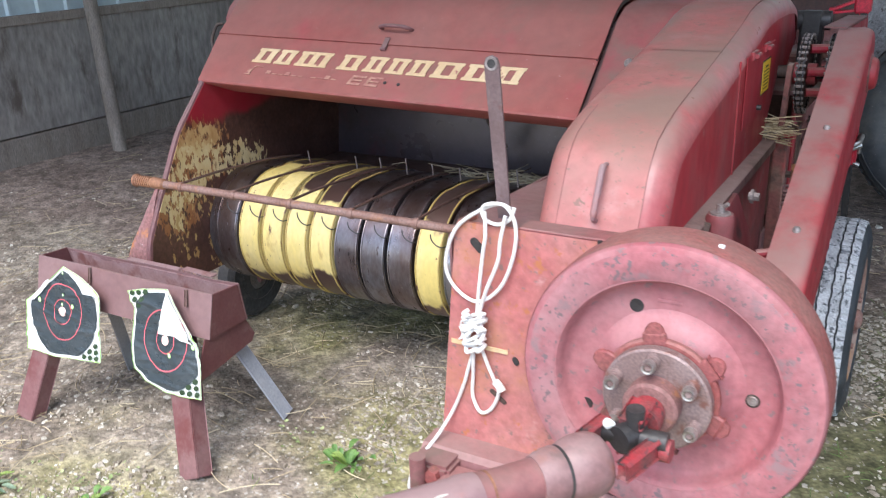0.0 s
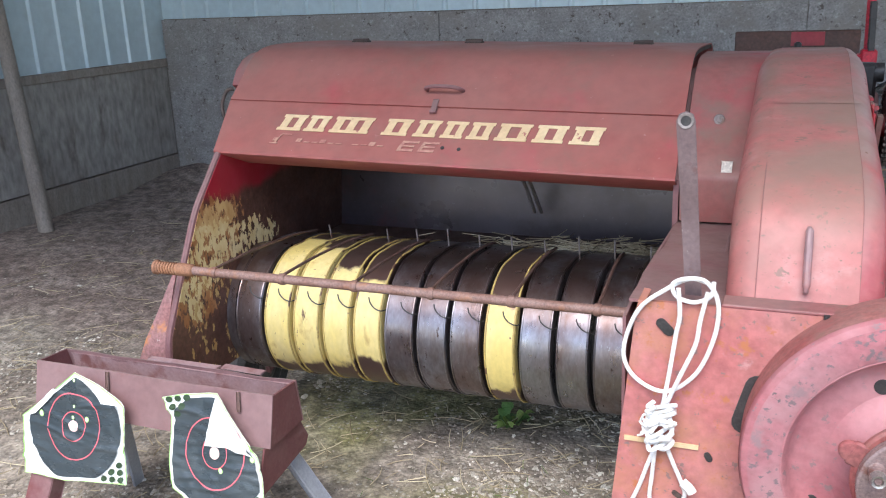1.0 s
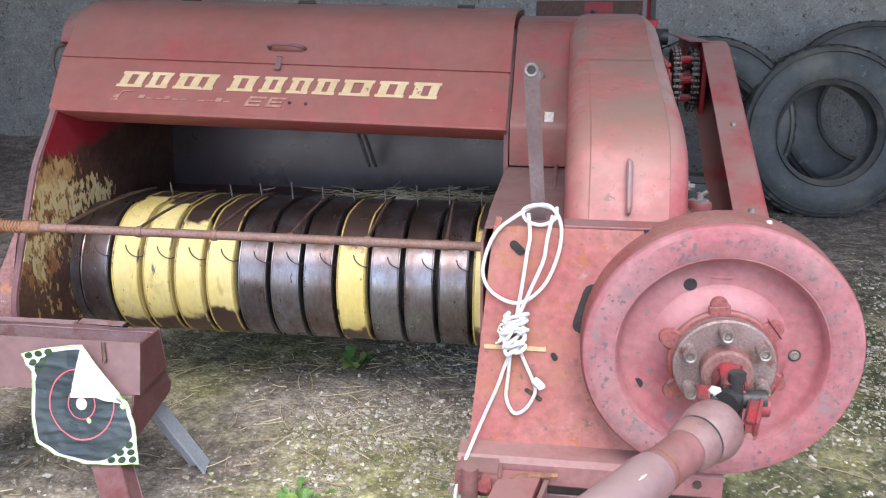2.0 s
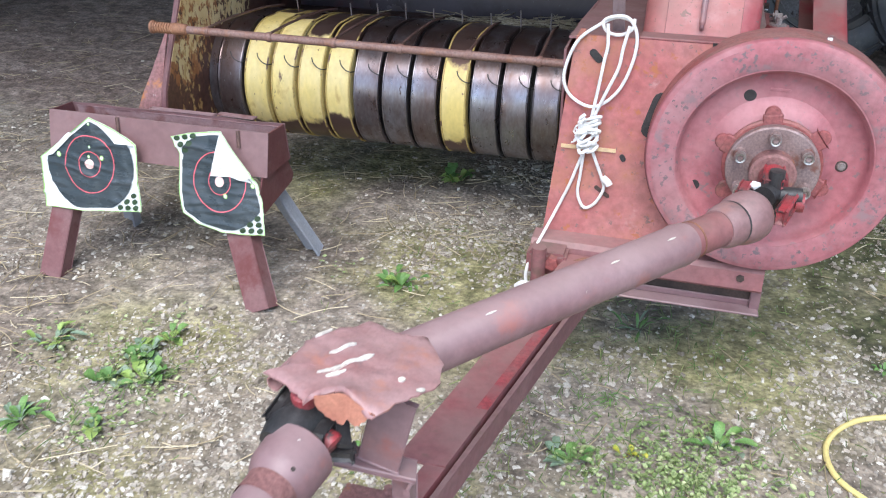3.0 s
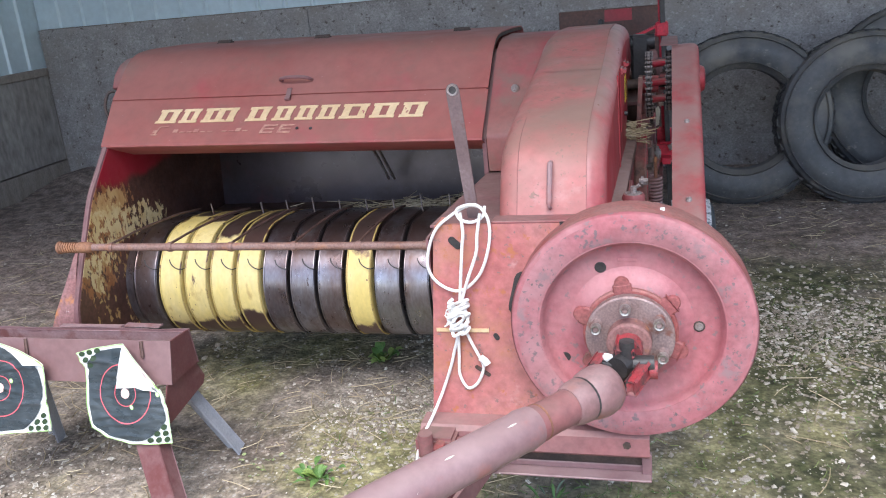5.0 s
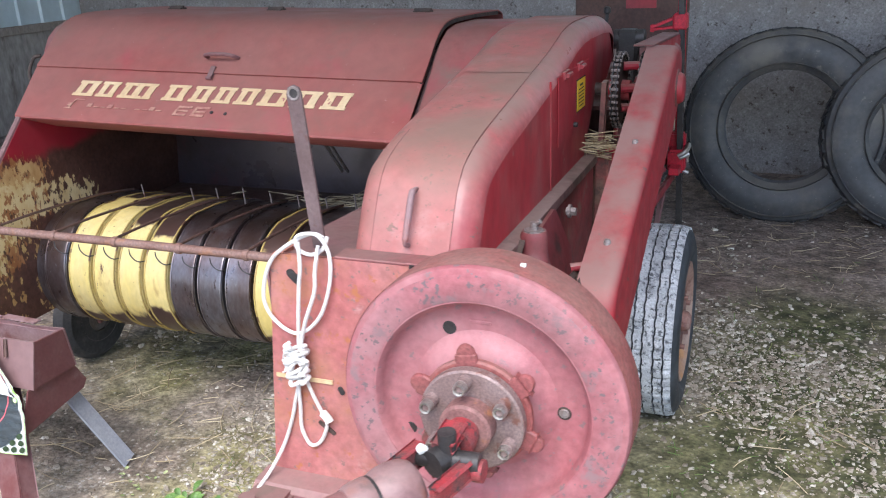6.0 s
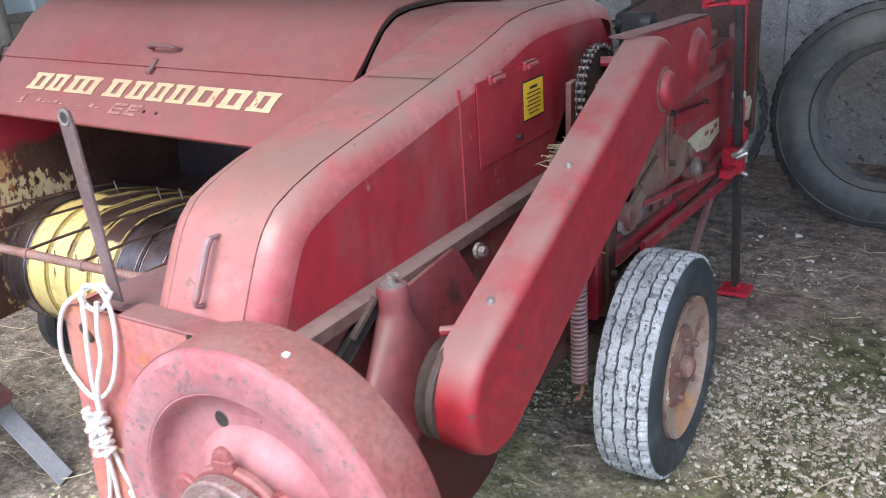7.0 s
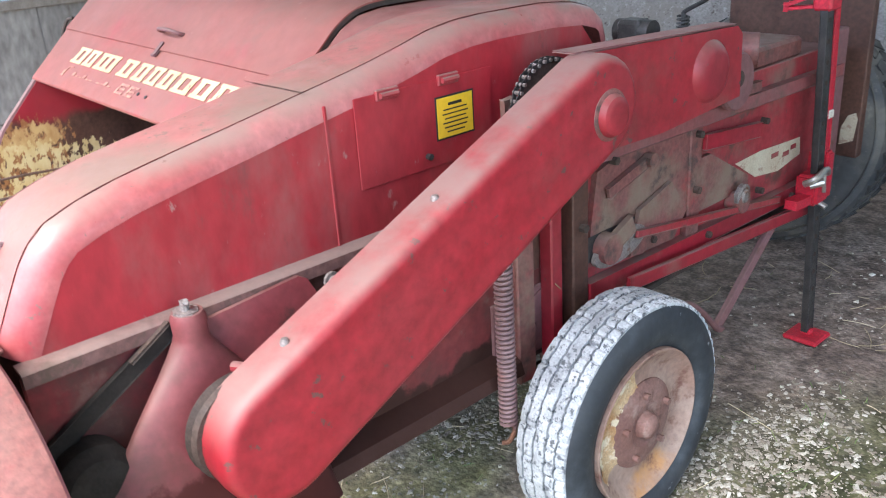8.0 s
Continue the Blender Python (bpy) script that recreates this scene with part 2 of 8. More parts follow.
RUST_ORANGE = mat("orange_rust_sheet", (0.46, 0.20, 0.13), (0.38, 0.15, 0.10), 14.0, (0.6, 0.85), bump=0.2, grain=0.2)
ARM = mat("red_wing_with_rust_patches", (0.25, 0.105, 0.10), (0.31, 0.16, 0.155), 7.0, (0.5, 0.8), spots=[((0.48, 0.19, 0.07), 9, 0.26, 0.06), ((0.55, 0.48, 0.44), 20, 0.08, 0.03)], bump=0.25)
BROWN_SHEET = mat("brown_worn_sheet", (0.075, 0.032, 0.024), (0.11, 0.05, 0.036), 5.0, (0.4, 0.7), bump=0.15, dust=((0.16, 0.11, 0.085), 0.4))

ROD_ORANGE = mat("orange_rust_sleeve", (0.36, 0.17, 0.09), (0.27, 0.13, 0.08), 14.0, (0.5, 0.75), spots=[((0.46, 0.26, 0.15), 30, 0.2, 0.05)], bump=0.25)


def paint_remains(name, base, alt, layers):
    """Bare brown sheet with remains of old paint on it. Each layer: colour, second colour, ovals (y, z, half length, half height)
    that it covers, raggedness, scale of its chips, softness, how whole it is."""
    m = mat(name, base, alt, 5.0, (0.42, 0.68), bump=0.15, dust=((0.16, 0.11, 0.085), 0.3))
    t = m.node_tree
    bsdf = t.nodes["Principled BSDF"]
    col = bsdf.inputs["Base Color"].links[0].from_socket
    pos = t.nodes.new("ShaderNodeNewGeometry").outputs["Position"]

    def math_node(op, a, b):
        n = t.nodes.new("ShaderNodeMath")
        n.operation = op
        for sock, v in zip(n.inputs, (a, b)):
            if isinstance(v, (int, float)):
                sock.default_value = v
            else:
                t.links.new(v, sock)
        return n.outputs[0]

    def chips(scale, off):
        mp = t.nodes.new("ShaderNodeMapping")
        mp.inputs["Scale"].default_value = (1.0, 1.0, 0.55)
        mp.inputs["Location"].default_value = (off, off * 0.7, off * 1.3)
        t.links.new(pos, mp.inputs["Vector"])
        n = t.nodes.new("ShaderNodeTexNoise")
        n.inputs["Scale"].default_value, n.inputs["Detail"].default_value, n.inputs["Roughness"].default_value = scale, 4.0, 0.62
        t.links.new(mp.outputs["Vector"], n.inputs["Vector"])
        return n.outputs["Fac"]

    for k, (c, c2, ovals, ragged, scale, soft, whole) in enumerate(layers):
        field = None
        for y, z, ry, rz in ovals:
            mp = t.nodes.new("ShaderNodeMapping")
            mp.inputs["Scale"].default_value = (0.0, 1 / ry, 1 / rz)
            mp.inputs["Location"].default_value = (0.0, -y / ry, -z / rz)
            t.links.new(pos, mp.inputs["Vector"])
            ln = t.nodes.new("ShaderNodeVectorMath")
            ln.operation = "LENGTH"
            t.links.new(mp.outputs["Vector"], ln.inputs[0])
            inside = math_node("SUBTRACT", 1.0, ln.outputs["Value"])
            field = inside if field is None else math_node("MAXIMUM", field, inside)
        field = math_node("MINIMUM", field, whole)
        worn = math_node("MULTIPLY_ADD", math_node("SUBTRACT", chips(scale, 3.1 * k), 0.5), ragged)
        worn.node.inputs[2].default_value = 0.0
        cover = t.nodes.new("ShaderNodeMapRange")
        cover.interpolation_type = "SMOOTHSTEP"
        cover.inputs["From Min"].default_value, cover.inputs["From Max"].default_value = -soft, soft
        t.links.new(math_node("ADD", field, worn), cover.inputs["Value"])
        tint = t.nodes.new("ShaderNodeMix")
        tint.data_type = "RGBA"
        tint.inputs[6].default_value, tint.inputs[7].default_value = (*c, 1), (*c2, 1)
        tone = t.nodes.new("ShaderNodeMapRange")
        tone.inputs["From Min"].default_value, tone.inputs["From Max"].default_value = 0.38, 0.62
        t.links.new(chips(scale * 0.45, 9.0 + k), tone.inputs["Value"])
        t.links.new(tone.outputs["Result"], tint.inputs[0])
        x = t.nodes.new("ShaderNodeMix")
        x.data_type = "RGBA"
        t.links.new(cover.outputs["Result"], x.inputs[0])
        t.links.new(col, x.inputs[6])
        t.links.new(tint.outputs[2], x.inputs[7])
        col = x.outputs[2]
    t.links.new(col, bsdf.inputs["Base Color"])
    return m


END_SHEET = paint_remains("brown_end_sheet_with_old_paint", (0.082, 0.036, 0.027), (0.12, 0.055, 0.04), (
    ((0.35, 0.016, 0.032), (0.25, 0.03, 0.035), ((2.30, 0.985, 0.26, 0.115), (2.44, 0.94, 0.18, 0.075)), 1.3, 5.0, 0.22, 0.42),
    ((0.30, 0.12, 0.045), (0.40, 0.20, 0.09), ((2.15, 0.815, 0.14, 0.06), (2.12, 0.74, 0.15, 0.09), (2.05, 0.60, 0.09, 0.08)), 2.8, 50.0, 0.14, 0.12),
    ((0.60, 0.40, 0.18), (0.46, 0.25, 0.10), ((2.160, 0.822, 0.120, 0.040),), 2.6, 36.0, 0.10, 0.20),
    ((0.70, 0.58, 0.33), (0.62, 0.46, 0.22), ((2.11, 0.752, 0.13, 0.060), (2.28, 0.722, 0.16, 0.048), (2.43, 0.695, 0.08, 0.032), (2.15, 0.690, 0.08, 0.04), (2.05, 0.632, 0.10, 0.030), (2.03, 0.58, 0.03, 0.05)), 2.7, 54.0, 0.08, 0.10),
    ((0.52, 0.36, 0.15), (0.44, 0.26, 0.10), ((2.05, 0.45, 0.045, 0.10), (2.20, 0.45, 0.03, 0.10), (2.12, 0.61, 0.08, 0.05)), 3.0, 44.0, 0.07, -0.22)))
STEEL_WORN = mat("polished_brown_steel", (0.29, 0.285, 0.32), (0.20, 0.155, 0.155), 6.0, (0.24, 0.42), metal=0.85, spots=[((0.135, 0.082, 0.070), 9, 0.24, 0.14), ((0.34, 0.33, 0.35), 70, 0.12, 0.03), ((0.07, 0.04, 0.033), 40, 0.12, 0.03)], dust=((0.125, 0.078, 0.066), 0.85), bump=0.08, bscale=45, grain=0.2, stretch=(1.3, 1.0, 0.5))
# each painted band is worn back to bare steel from its own height and depth
YELLOW = {k: mat("worn_yellow_paint", (0.78, 0.61, 0.21), (0.76, 0.62, 0.29), 5.0, (0.26, 0.46), spots=[((0.13, 0.065, 0.045), 5 + k * 0.4, spot, 0.02), ((0.20, 0.10, 0.06), 55, 0.13, 0.02), ((0.55, 0.38, 0.14), 14, 0.14, 0.06)], bump=0.08, grain=0.10, stretch=(1.0, 1.0, 0.45), bare=((0.18, 0.115, 0.10), back, low)) for k, spot, back, low in ((0, 0.24, 2.48, 0.335), (1, 0.10, 2.41, 0.375), (2, 0.14, 2.28, 0.375), (3, 0.14, 2.23, 0.390), (7, 0.12, 2.225, 0.355), (11, 0.16, 2.28, 0.350))}
YELLOW_RIM = mat("chipped_yellow_flange", (0.62, 0.47, 0.15), (0.50, 0.36, 0.13), 7.0, (0.35, 0.6), spots=[((0.12, 0.06, 0.04), 11, 0.30, 0.03)], bump=0.1, grain=0.15)
STEEL_BLUE = mat("polished_feeder_steel", (0.072, 0.056, 0.066), (0.058, 0.041, 0.045), 1.6, (0.26, 0.40), metal=0.35, spots=[((0.12, 0.028, 0.032), 2.2, 0.18, 0.08), ((0.048, 0.032, 0.029), 4, 0.26, 0.12), ((0.12, 0.115, 0.135), 60, 0.10, 0.04)], bump=0.05, grain=0.15)
STEEL_GREY = mat("dirty_grey_steel", (0.24, 0.21, 0.20), (0.30, 0.26, 0.25), 14.0, (0.4, 0.65), metal=0.35, spots=[((0.18, 0.09, 0.06), 20, 0.25, 0.06)], bump=0.2)
STEEL_BRIGHT = mat("bright_steel_bolt", (0.55, 0.53, 0.50), (0.42, 0.40, 0.38), 30.0, (0.3, 0.5), metal=0.85, bump=0.1)
GALV = mat("grey_galvanised_angle", (0.33, 0.345, 0.39), (0.39, 0.40, 0.44), 9.0, (0.4, 0.6), bump=0.08, grain=0.15)
STRAP = mat("grey_brown_flat_bar", (0.135, 0.088, 0.088), (0.185, 0.130, 0.132), 9.0, (0.40, 0.65), metal=0.2, spots=[((0.125, 0.06, 0.055), 16, 0.25, 0.07), ((0.30, 0.25, 0.25), 40, 0.10, 0.03)], bump=0.15, grain=0.2)
BLACK = mat("black_greasy_iron", (0.025, 0.024, 0.025), (0.05, 0.045, 0.045), 16.0, (0.35, 0.6), bump=0.3)
DARK = mat("dark_brown_iron", (0.05, 0.035, 0.03), (0.085, 0.055, 0.045), 12.0, (0.6, 0.85), bump=0.3)
RUBBER = mat("dusty_black_rubber", (0.035, 0.037, 0.042), (0.065, 0.065, 0.07), 5.0, (0.6, 0.85), spots=[((0.13, 0.12, 0.11), 9, 0.2, 0.12)], dust=((0.17, 0.15, 0.13), 0.5), bump=0.15)
RUBBER_SIDE = mat("weathered_grey_rubber", (0.046, 0.050, 0.058), (0.090, 0.089, 0.092), 2.4, (0.40, 0.62), spots=[((0.16, 0.145, 0.125), 3.0, 0.24, 0.14), ((0.23, 0.21, 0.185), 11, 0.12, 0.06), ((0.20, 0.19, 0.18), 60, 0.12, 0.03)], bump=0.10, grain=0.25, dust=((0.22, 0.195, 0.165), 0.6))
TREAD_LIMED = mat("tread_smeared_with_white_lime", (0.56, 0.59, 0.63), (0.42, 0.45, 0.49), 13.0, (0.75, 0.95), spots=[((0.30, 0.315, 0.34), 16, 0.32, 0.14), ((0.10, 0.11, 0.125), 70, 0.32, 0.05), ((0.13, 0.14, 0.16), 22, 0.20, 0.06)], bump=0.6, bscale=50)
RIM_MAT = mat("rusty_cream_wheel_rim", (0.37, 0.27, 0.225), (0.29, 0.175, 0.14), 5.0, (0.55, 0.8), spots=[((0.46, 0.23, 0.09), 4, 0.16, 0.10), ((0.15, 0.065, 0.05), 14, 0.26, 0.08)], bump=0.25, grain=0.2)
DISC_MAT = mat("red_brown_wheel_disc", (0.20, 0.095, 0.080), (0.26, 0.145, 0.125), 9.0, (0.55, 0.8), spots=[((0.12, 0.06, 0.05), 20, 0.25, 0.06), ((0.33, 0.23, 0.20), 12, 0.16, 0.08)], bump=0.25, grain=0.25)
RUST_FLAKE = mat("flaking_orange_rust", (0.44, 0.23, 0.10), (0.56, 0.40, 0.24), 16.0, (0.7, 0.9), spots=[((0.70, 0.60, 0.45), 22, 0.40, 0.05), ((0.20, 0.09, 0.05), 30, 0.22, 0.04)], bump=0.5)
OSB = mat("grey_strand_board", (0.36, 0.335, 0.33), (0.28, 0.255, 0.25), 7.0, (0.8, 0.95), spots=[((0.27, 0.235, 0.215), 2.2, 0.32, 0.14), ((0.43, 0.41, 0.40), 30, 0.26, 0.05), ((0.13, 0.105, 0.095), 24, 0.2, 0.03)], bump=0.4, bscale=45)
PLY = mat("weathered_grey_plywood", (0.38, 0.345, 0.32), (0.31, 0.275, 0.255), 1.8, (0.8, 0.95), spots=[((0.14, 0.11, 0.095), 5, 0.2, 0.08)], bump=0.25, bscale=60, stretch=(1, 1, 0.35))
TIMBER = mat("grey_brown_timber", (0.27, 0.225, 0.195), (0.34, 0.29, 0.255), 6.0, (0.8, 0.95), bump=0.35, bscale=50, stretch=(3, 3, 0.4))
CLADDING = mat("pale_blue_metal_cladding", (0.55, 0.66, 0.72), (0.60, 0.70, 0.75), 1.2, (0.35, 0.55), metal=0.15, bump=0.03, grain=0.08)
ROOF = mat("galvanised_roof_sheet", (0.45, 0.46, 0.47), (0.38, 0.39, 0.40), 1.5, (0.4, 0.6), metal=0.3, bump=0.05, grain=0.1)
ROPE = mat("white_braided_rope", (0.80, 0.79, 0.77), (0.70, 0.69, 0.67), 40.0, (0.8, 0.95), bump=0.5, bscale=350, grain=0.15)
CREAM = mat("worn_cream_lettering", (0.70, 0.54, 0.33), (0.62, 0.44, 0.25), 5.0, (0.5, 0.7), spots=[((0.36, 0.13, 0.11), 34, 0.12, 0.02)], bump=0.05, grain=0.12)
CREAM_FAINT = mat("scuffed_faint_lettering", (0.52, 0.30, 0.22), (0.40, 0.17, 0.14), 30.0, (0.5, 0.7), bump=0.05)
WHITE_DECAL = mat("dirty_white_decal", (0.74, 0.70, 0.63), (0.65, 0.60, 0.52), 14.0, (0.5, 0.7), bump=0.05)
STICKER = mat("yellow_warning_sticker", (0.80, 0.50, 0.03), (0.76, 0.46, 0.04), 9.0, (0.35, 0.5), bump=0.0, grain=0.06)
INK = mat("black_print", (0.02, 0.02, 0.02), (0.03, 0.03, 0.028), 9.0, (0.45, 0.6), bump=0.0, grain=0.1)
MAUVE_PALE = mat("pale_worn_mauve_steel", (0.30, 0.185, 0.185), (0.36, 0.25, 0.255), 9.0, (0.35, 0.6), spots=[((0.20, 0.085, 0.08), 9, 0.25, 0.08)], bump=0.12, grain=0.15)
MAUVE_LEG = mat("maroon_leg_paint", (0.185, 0.080, 0.082), (0.22, 0.115, 0.115), 7.0, (0.42, 0.65), spots=[((0.15, 0.045, 0.045), 9, 0.25, 0.10)], bump=0.1, grain=0.15)
MAROON_PLATE = mat("dark_maroon_plate_paint", (0.155, 0.052, 0.055), (0.18, 0.075, 0.075), 8.0, (0.45, 0.65), spots=[((0.21, 0.11, 0.11), 14, 0.15, 0.08)], bump=0.1, grain=0.15)
DOT_GREEN = mat("dark_green_print", (0.022, 0.050, 0.018), (0.03, 0.06, 0.024), 9.0, (0.5, 0.7), bump=0.0, grain=0.1)
DECAL_CREAM = mat("dirty_cream_decal", (0.58, 0.52, 0.40), (0.50, 0.42, 0.31), 12.0, (0.5, 0.75), spots=[((0.34, 0.22, 0.17), 26, 0.22, 0.05)], bump=0.05, grain=0.15)
PAPER = mat("white_target_paper", (0.80, 0.81, 0.79), (0.74, 0.76, 0.73), 9.0, (0.6, 0.8), bump=0.1, bscale=40, grain=0.06)
PAPER_GREEN = mat("lime_green_print", (0.42, 0.72, 0.20), (0.50, 0.78, 0.30), 9.0, (0.6, 0.8), bump=0.0, grain=0.06)
PAPER_BLACK = mat("crumpled_black_print", (0.035, 0.048, 0.056), (0.055, 0.069, 0.078), 6.0, (0.22, 0.36), spots=[((0.11, 0.125, 0.135), 10, 0.16, 0.08), ((0.15, 0.16, 0.17), 60, 0.08, 0.03)], bump=0.7, bscale=16, grain=0.1, stretch=(0.6, 1, 1.7))
PINK = mat("fluorescent_pink_print", (0.75, 0.13, 0.16), (0.7, 0.15, 0.18), 9.0, (0.5, 0.7), bump=0.0, grain=0.06)
PALE_PINK = mat("pale_pink_print", (0.88, 0.55, 0.50), (0.84, 0.60, 0.55), 9.0, (0.5, 0.7), bump=0.0, grain=0.06)
JACK_RED = mat("bright_red_jack_paint", (0.56, 0.02, 0.045), (0.48, 0.02, 0.04), 9.0, (0.35, 0.5), bump=0.05)
YOKE_RED = mat("grimy_red_yoke_paint", (0.36, 0.04, 0.05), (0.20, 0.07, 0.07), 22.0, (0.4, 0.6), spots=[((0.05, 0.045, 0.045), 40, 0.3, 0.06)], bump=0.15)
CORD = mat("yellow_cable_sheath", (0.70, 0.585, 0.23), (0.64, 0.53, 0.21), 9.0, (0.45, 0.6), bump=0.05, grain=0.12)
PLASTIC_WHITE = mat("white_plastic_tub", (0.75, 0.76, 0.80), (0.70, 0.71, 0.76), 9.0, (0.35, 0.5), bump=0.03, grain=0.06)
PLASTIC_BLUE = mat("blue_tub_label", (0.10, 0.16, 0.45), (0.14, 0.2, 0.5), 9.0, (0.35, 0.5), bump=0.0, grain=0.06)
PLASTIC_RED = mat("red_tub_label", (0.5, 0.05, 0.07), (0.45, 0.05, 0.07), 9.0, (0.35, 0.5), bump=0.0, grain=0.06)
BAG = mat("crumpled_clear_blue_plastic", (0.26, 0.32, 0.42), (0.36, 0.42, 0.52), 20.0, (0.15, 0.35), bump=0.6, bscale=40)

LEAF = mat("green_weed_leaf", (0.10, 0.215, 0.055), (0.17, 0.30, 0.085), 20.0, (0.45, 0.65), bump=0.2)
LEAF_LIGHT = mat("light_green_weed_leaf", (0.24, 0.36, 0.085), (0.31, 0.42, 0.12), 20.0, (0.45, 0.65), bump=0.2)
LEAF_GREY = mat("grey_green_weed_leaf", (0.17, 0.25, 0.16), (0.24, 0.31, 0.22), 20.0, (0.5, 0.7), bump=0.2)
LEAF_YELLOW = mat("yellowing_weed_leaf", (0.42, 0.42, 0.05), (0.5, 0.48, 0.08), 20.0, (0.45, 0.65), bump=0.2)


def ground_material():
    """Gravelly yard soil: bare brown earth at the back of the shed, moss and stone chips in front."""
    m = bpy.data.materials.new("mossy_gravel_soil")
    m.use_nodes = True
    t = m.node_tree
    L = t.links.new
    bsdf = t.nodes["Principled BSDF"]
    co = t.nodes.new("ShaderNodeTexCoord").outputs["Object"]

    def tex(kind, scale, out, detail=5.0, off=(0, 0, 0)):
        a = t.nodes.new("ShaderNodeVectorMath")
        a.inputs[1].default_value = off
        L(co, a.inputs[0])
        n = t.nodes.new(kind)
        n.inputs["Scale"].default_value = scale
        n.inputs["Detail"].default_value = detail
        L(a.outputs[0], n.inputs["Vector"])
        return n.outputs[out]

    def step(src, lo, hi, a=0.0, b=1.0):
        r = t.nodes.new("ShaderNodeMapRange")
        r.interpolation_type = "SMOOTHSTEP"
        for k, v in (("From Min", lo), ("From Max", hi), ("To Min", a), ("To Max", b)):
            r.inputs[k].default_value = v
        L(src, r.inputs["Value"])
        return r.outputs["Result"]

    def mix(fac, a, b):
        x = t.nodes.new("ShaderNodeMix")
        x.data_type = "RGBA"
        for sock, v in ((x.inputs[0], fac), (x.inputs[6], a), (x.inputs[7], b)):
            if isinstance(v, bpy.types.NodeSocket):
                L(v, sock)
            else:
                sock.default_value = (*v, 1)
        return x.outputs[2]

    def maths(op, a, b):
        x = t.nodes.new("ShaderNodeMath")
        x.operation = op
        for sock, v in ((x.inputs[0], a), (x.inputs[1], b)):
            if isinstance(v, bpy.types.NodeSocket):
                L(v, sock)
            else:
                sock.default_value = v
        return x.outputs[0]

    xyz = t.nodes.new("ShaderNodeSeparateXYZ")
    L(co, xyz.inputs[0])
    soil = mix(step(tex("ShaderNodeTexNoise", 2.2, "Fac"), 0.35, 0.65), (0.220, 0.180, 0.146), (0.345, 0.296, 0.244))
    moss = mix(step(tex("ShaderNodeTexNoise", 9, "Fac", 6, (4, 1, 0)), 0.35, 0.65), (0.225, 0.210, 0.095), (0.35, 0.322, 0.175))
    # the earth under the back of the roof is bare and brown
    wob = tex("ShaderNodeTexNoise", 0.9, "Fac", 4, (9, 3, 0))
    right = step(maths("ADD", xyz.outputs["X"], maths("MULTIPLY", maths("SUBTRACT", wob, 0.5), 1.2)), -0.55, 0.15)
    back = step(maths("SUBTRACT", maths("ADD", xyz.outputs["Y"], maths("MULTIPLY", maths("SUBTRACT", wob, 0.5), 2.0)), maths("MULTIPLY", right, 0.65)), 2.75, 3.45)
    left = step(maths("ADD", xyz.outputs["X"], maths("MULTIPLY", wob, 1.0)), -2.2, -1.5)
    green = maths("MULTIPLY", maths("MULTIPLY", step(tex("ShaderNodeTexNoise", 1.3, "Fac", 6, (2, 7, 0)), 0.42, 0.60), maths("SUBTRACT", 1.0, back)), left)
    col = mix(green, soil, moss)
    # the damp yard floor outside the baler is dark with moss
    damp = mix(step(tex("ShaderNodeTexNoise", 14, "Fac", 6, (3, 8, 0)), 0.38, 0.62), (0.050, 0.058, 0.022), (0.140, 0.138, 0.070))
    right = maths("MULTIPLY", right, step(maths("ADD", xyz.outputs["Y"], maths("MULTIPLY", maths("SUBTRACT", wob, 0.5), 1.0)), 1.3, 2.0, 0.10, 1.0))
    # the open front of the yard is dry and pale
    front = maths("MULTIPLY", step(xyz.outputs["X"], 0.0, 0.45), step(maths("ADD", xyz.outputs["Y"], maths("MULTIPLY", maths("SUBTRACT", wob, 0.5), 1.0)), 1.35, 1.95, 0.85, 0.0))
    col = mix(front, col, mix(step(tex("ShaderNodeTexNoise", 6, "Fac", 6, (8, 2, 0)), 0.35, 0.65), (0.275, 0.240, 0.200), (0.40, 0.355, 0.310)))
    col = mix(maths("MULTIPLY", right, step(tex("ShaderNodeTexNoise", 2.6, "Fac", 7, (5, 5, 0)), 0.31, 0.49)), col, damp)
    col = mix(maths("MULTIPLY", back, 0.85), col, mix(step(tex("ShaderNodeTexNoise", 5, "Fac"), 0.35, 0.65), (0.225, 0.165, 0.142), (0.325, 0.252, 0.218)))
    # small chips pressed into the soil
    v = t.nodes.new("ShaderNodeTexVoronoi")
    v.inputs["Scale"].default_value = 70
    v.inputs["Randomness"].default_value = 1.0
    L(co, v.inputs["Vector"])
    sep = t.nodes.new("ShaderNodeSeparateColor")
    L(v.outputs["Color"], sep.inputs[0])
    patches = step(tex("ShaderNodeTexNoise", 1.7, "Fac", 5, (6, 2, 0)), 0.42, 0.66, 0.96, 0.60)
    chip = maths("MULTIPLY", maths("GREATER_THAN", sep.outputs[0], patches), maths("LESS_THAN", v.outputs["Distance"], 0.42))
    chip = maths("MULTIPLY", chip, maths("SUBTRACT", 1.0, maths("MULTIPLY", back, 0.6)))
    col = mix(maths("MULTIPLY", chip, 0.5), col, mix(sep.outputs[1], (0.36, 0.335, 0.30), (0.62, 0.595, 0.555)))
    fine = step(tex("ShaderNodeTexNoise", 75, "Fac", 6), 0.3, 0.7, 0.66, 1.26)
    s = t.nodes.new("ShaderNodeVectorMath")
    s.operation = "SCALE"
    L(col, s.inputs[0])
    L(fine, s.inputs["Scale"])
    s2 = t.nodes.new("ShaderNodeVectorMath")
    s2.operation = "SCALE"
    L(s.outputs[0], s2.inputs[0])
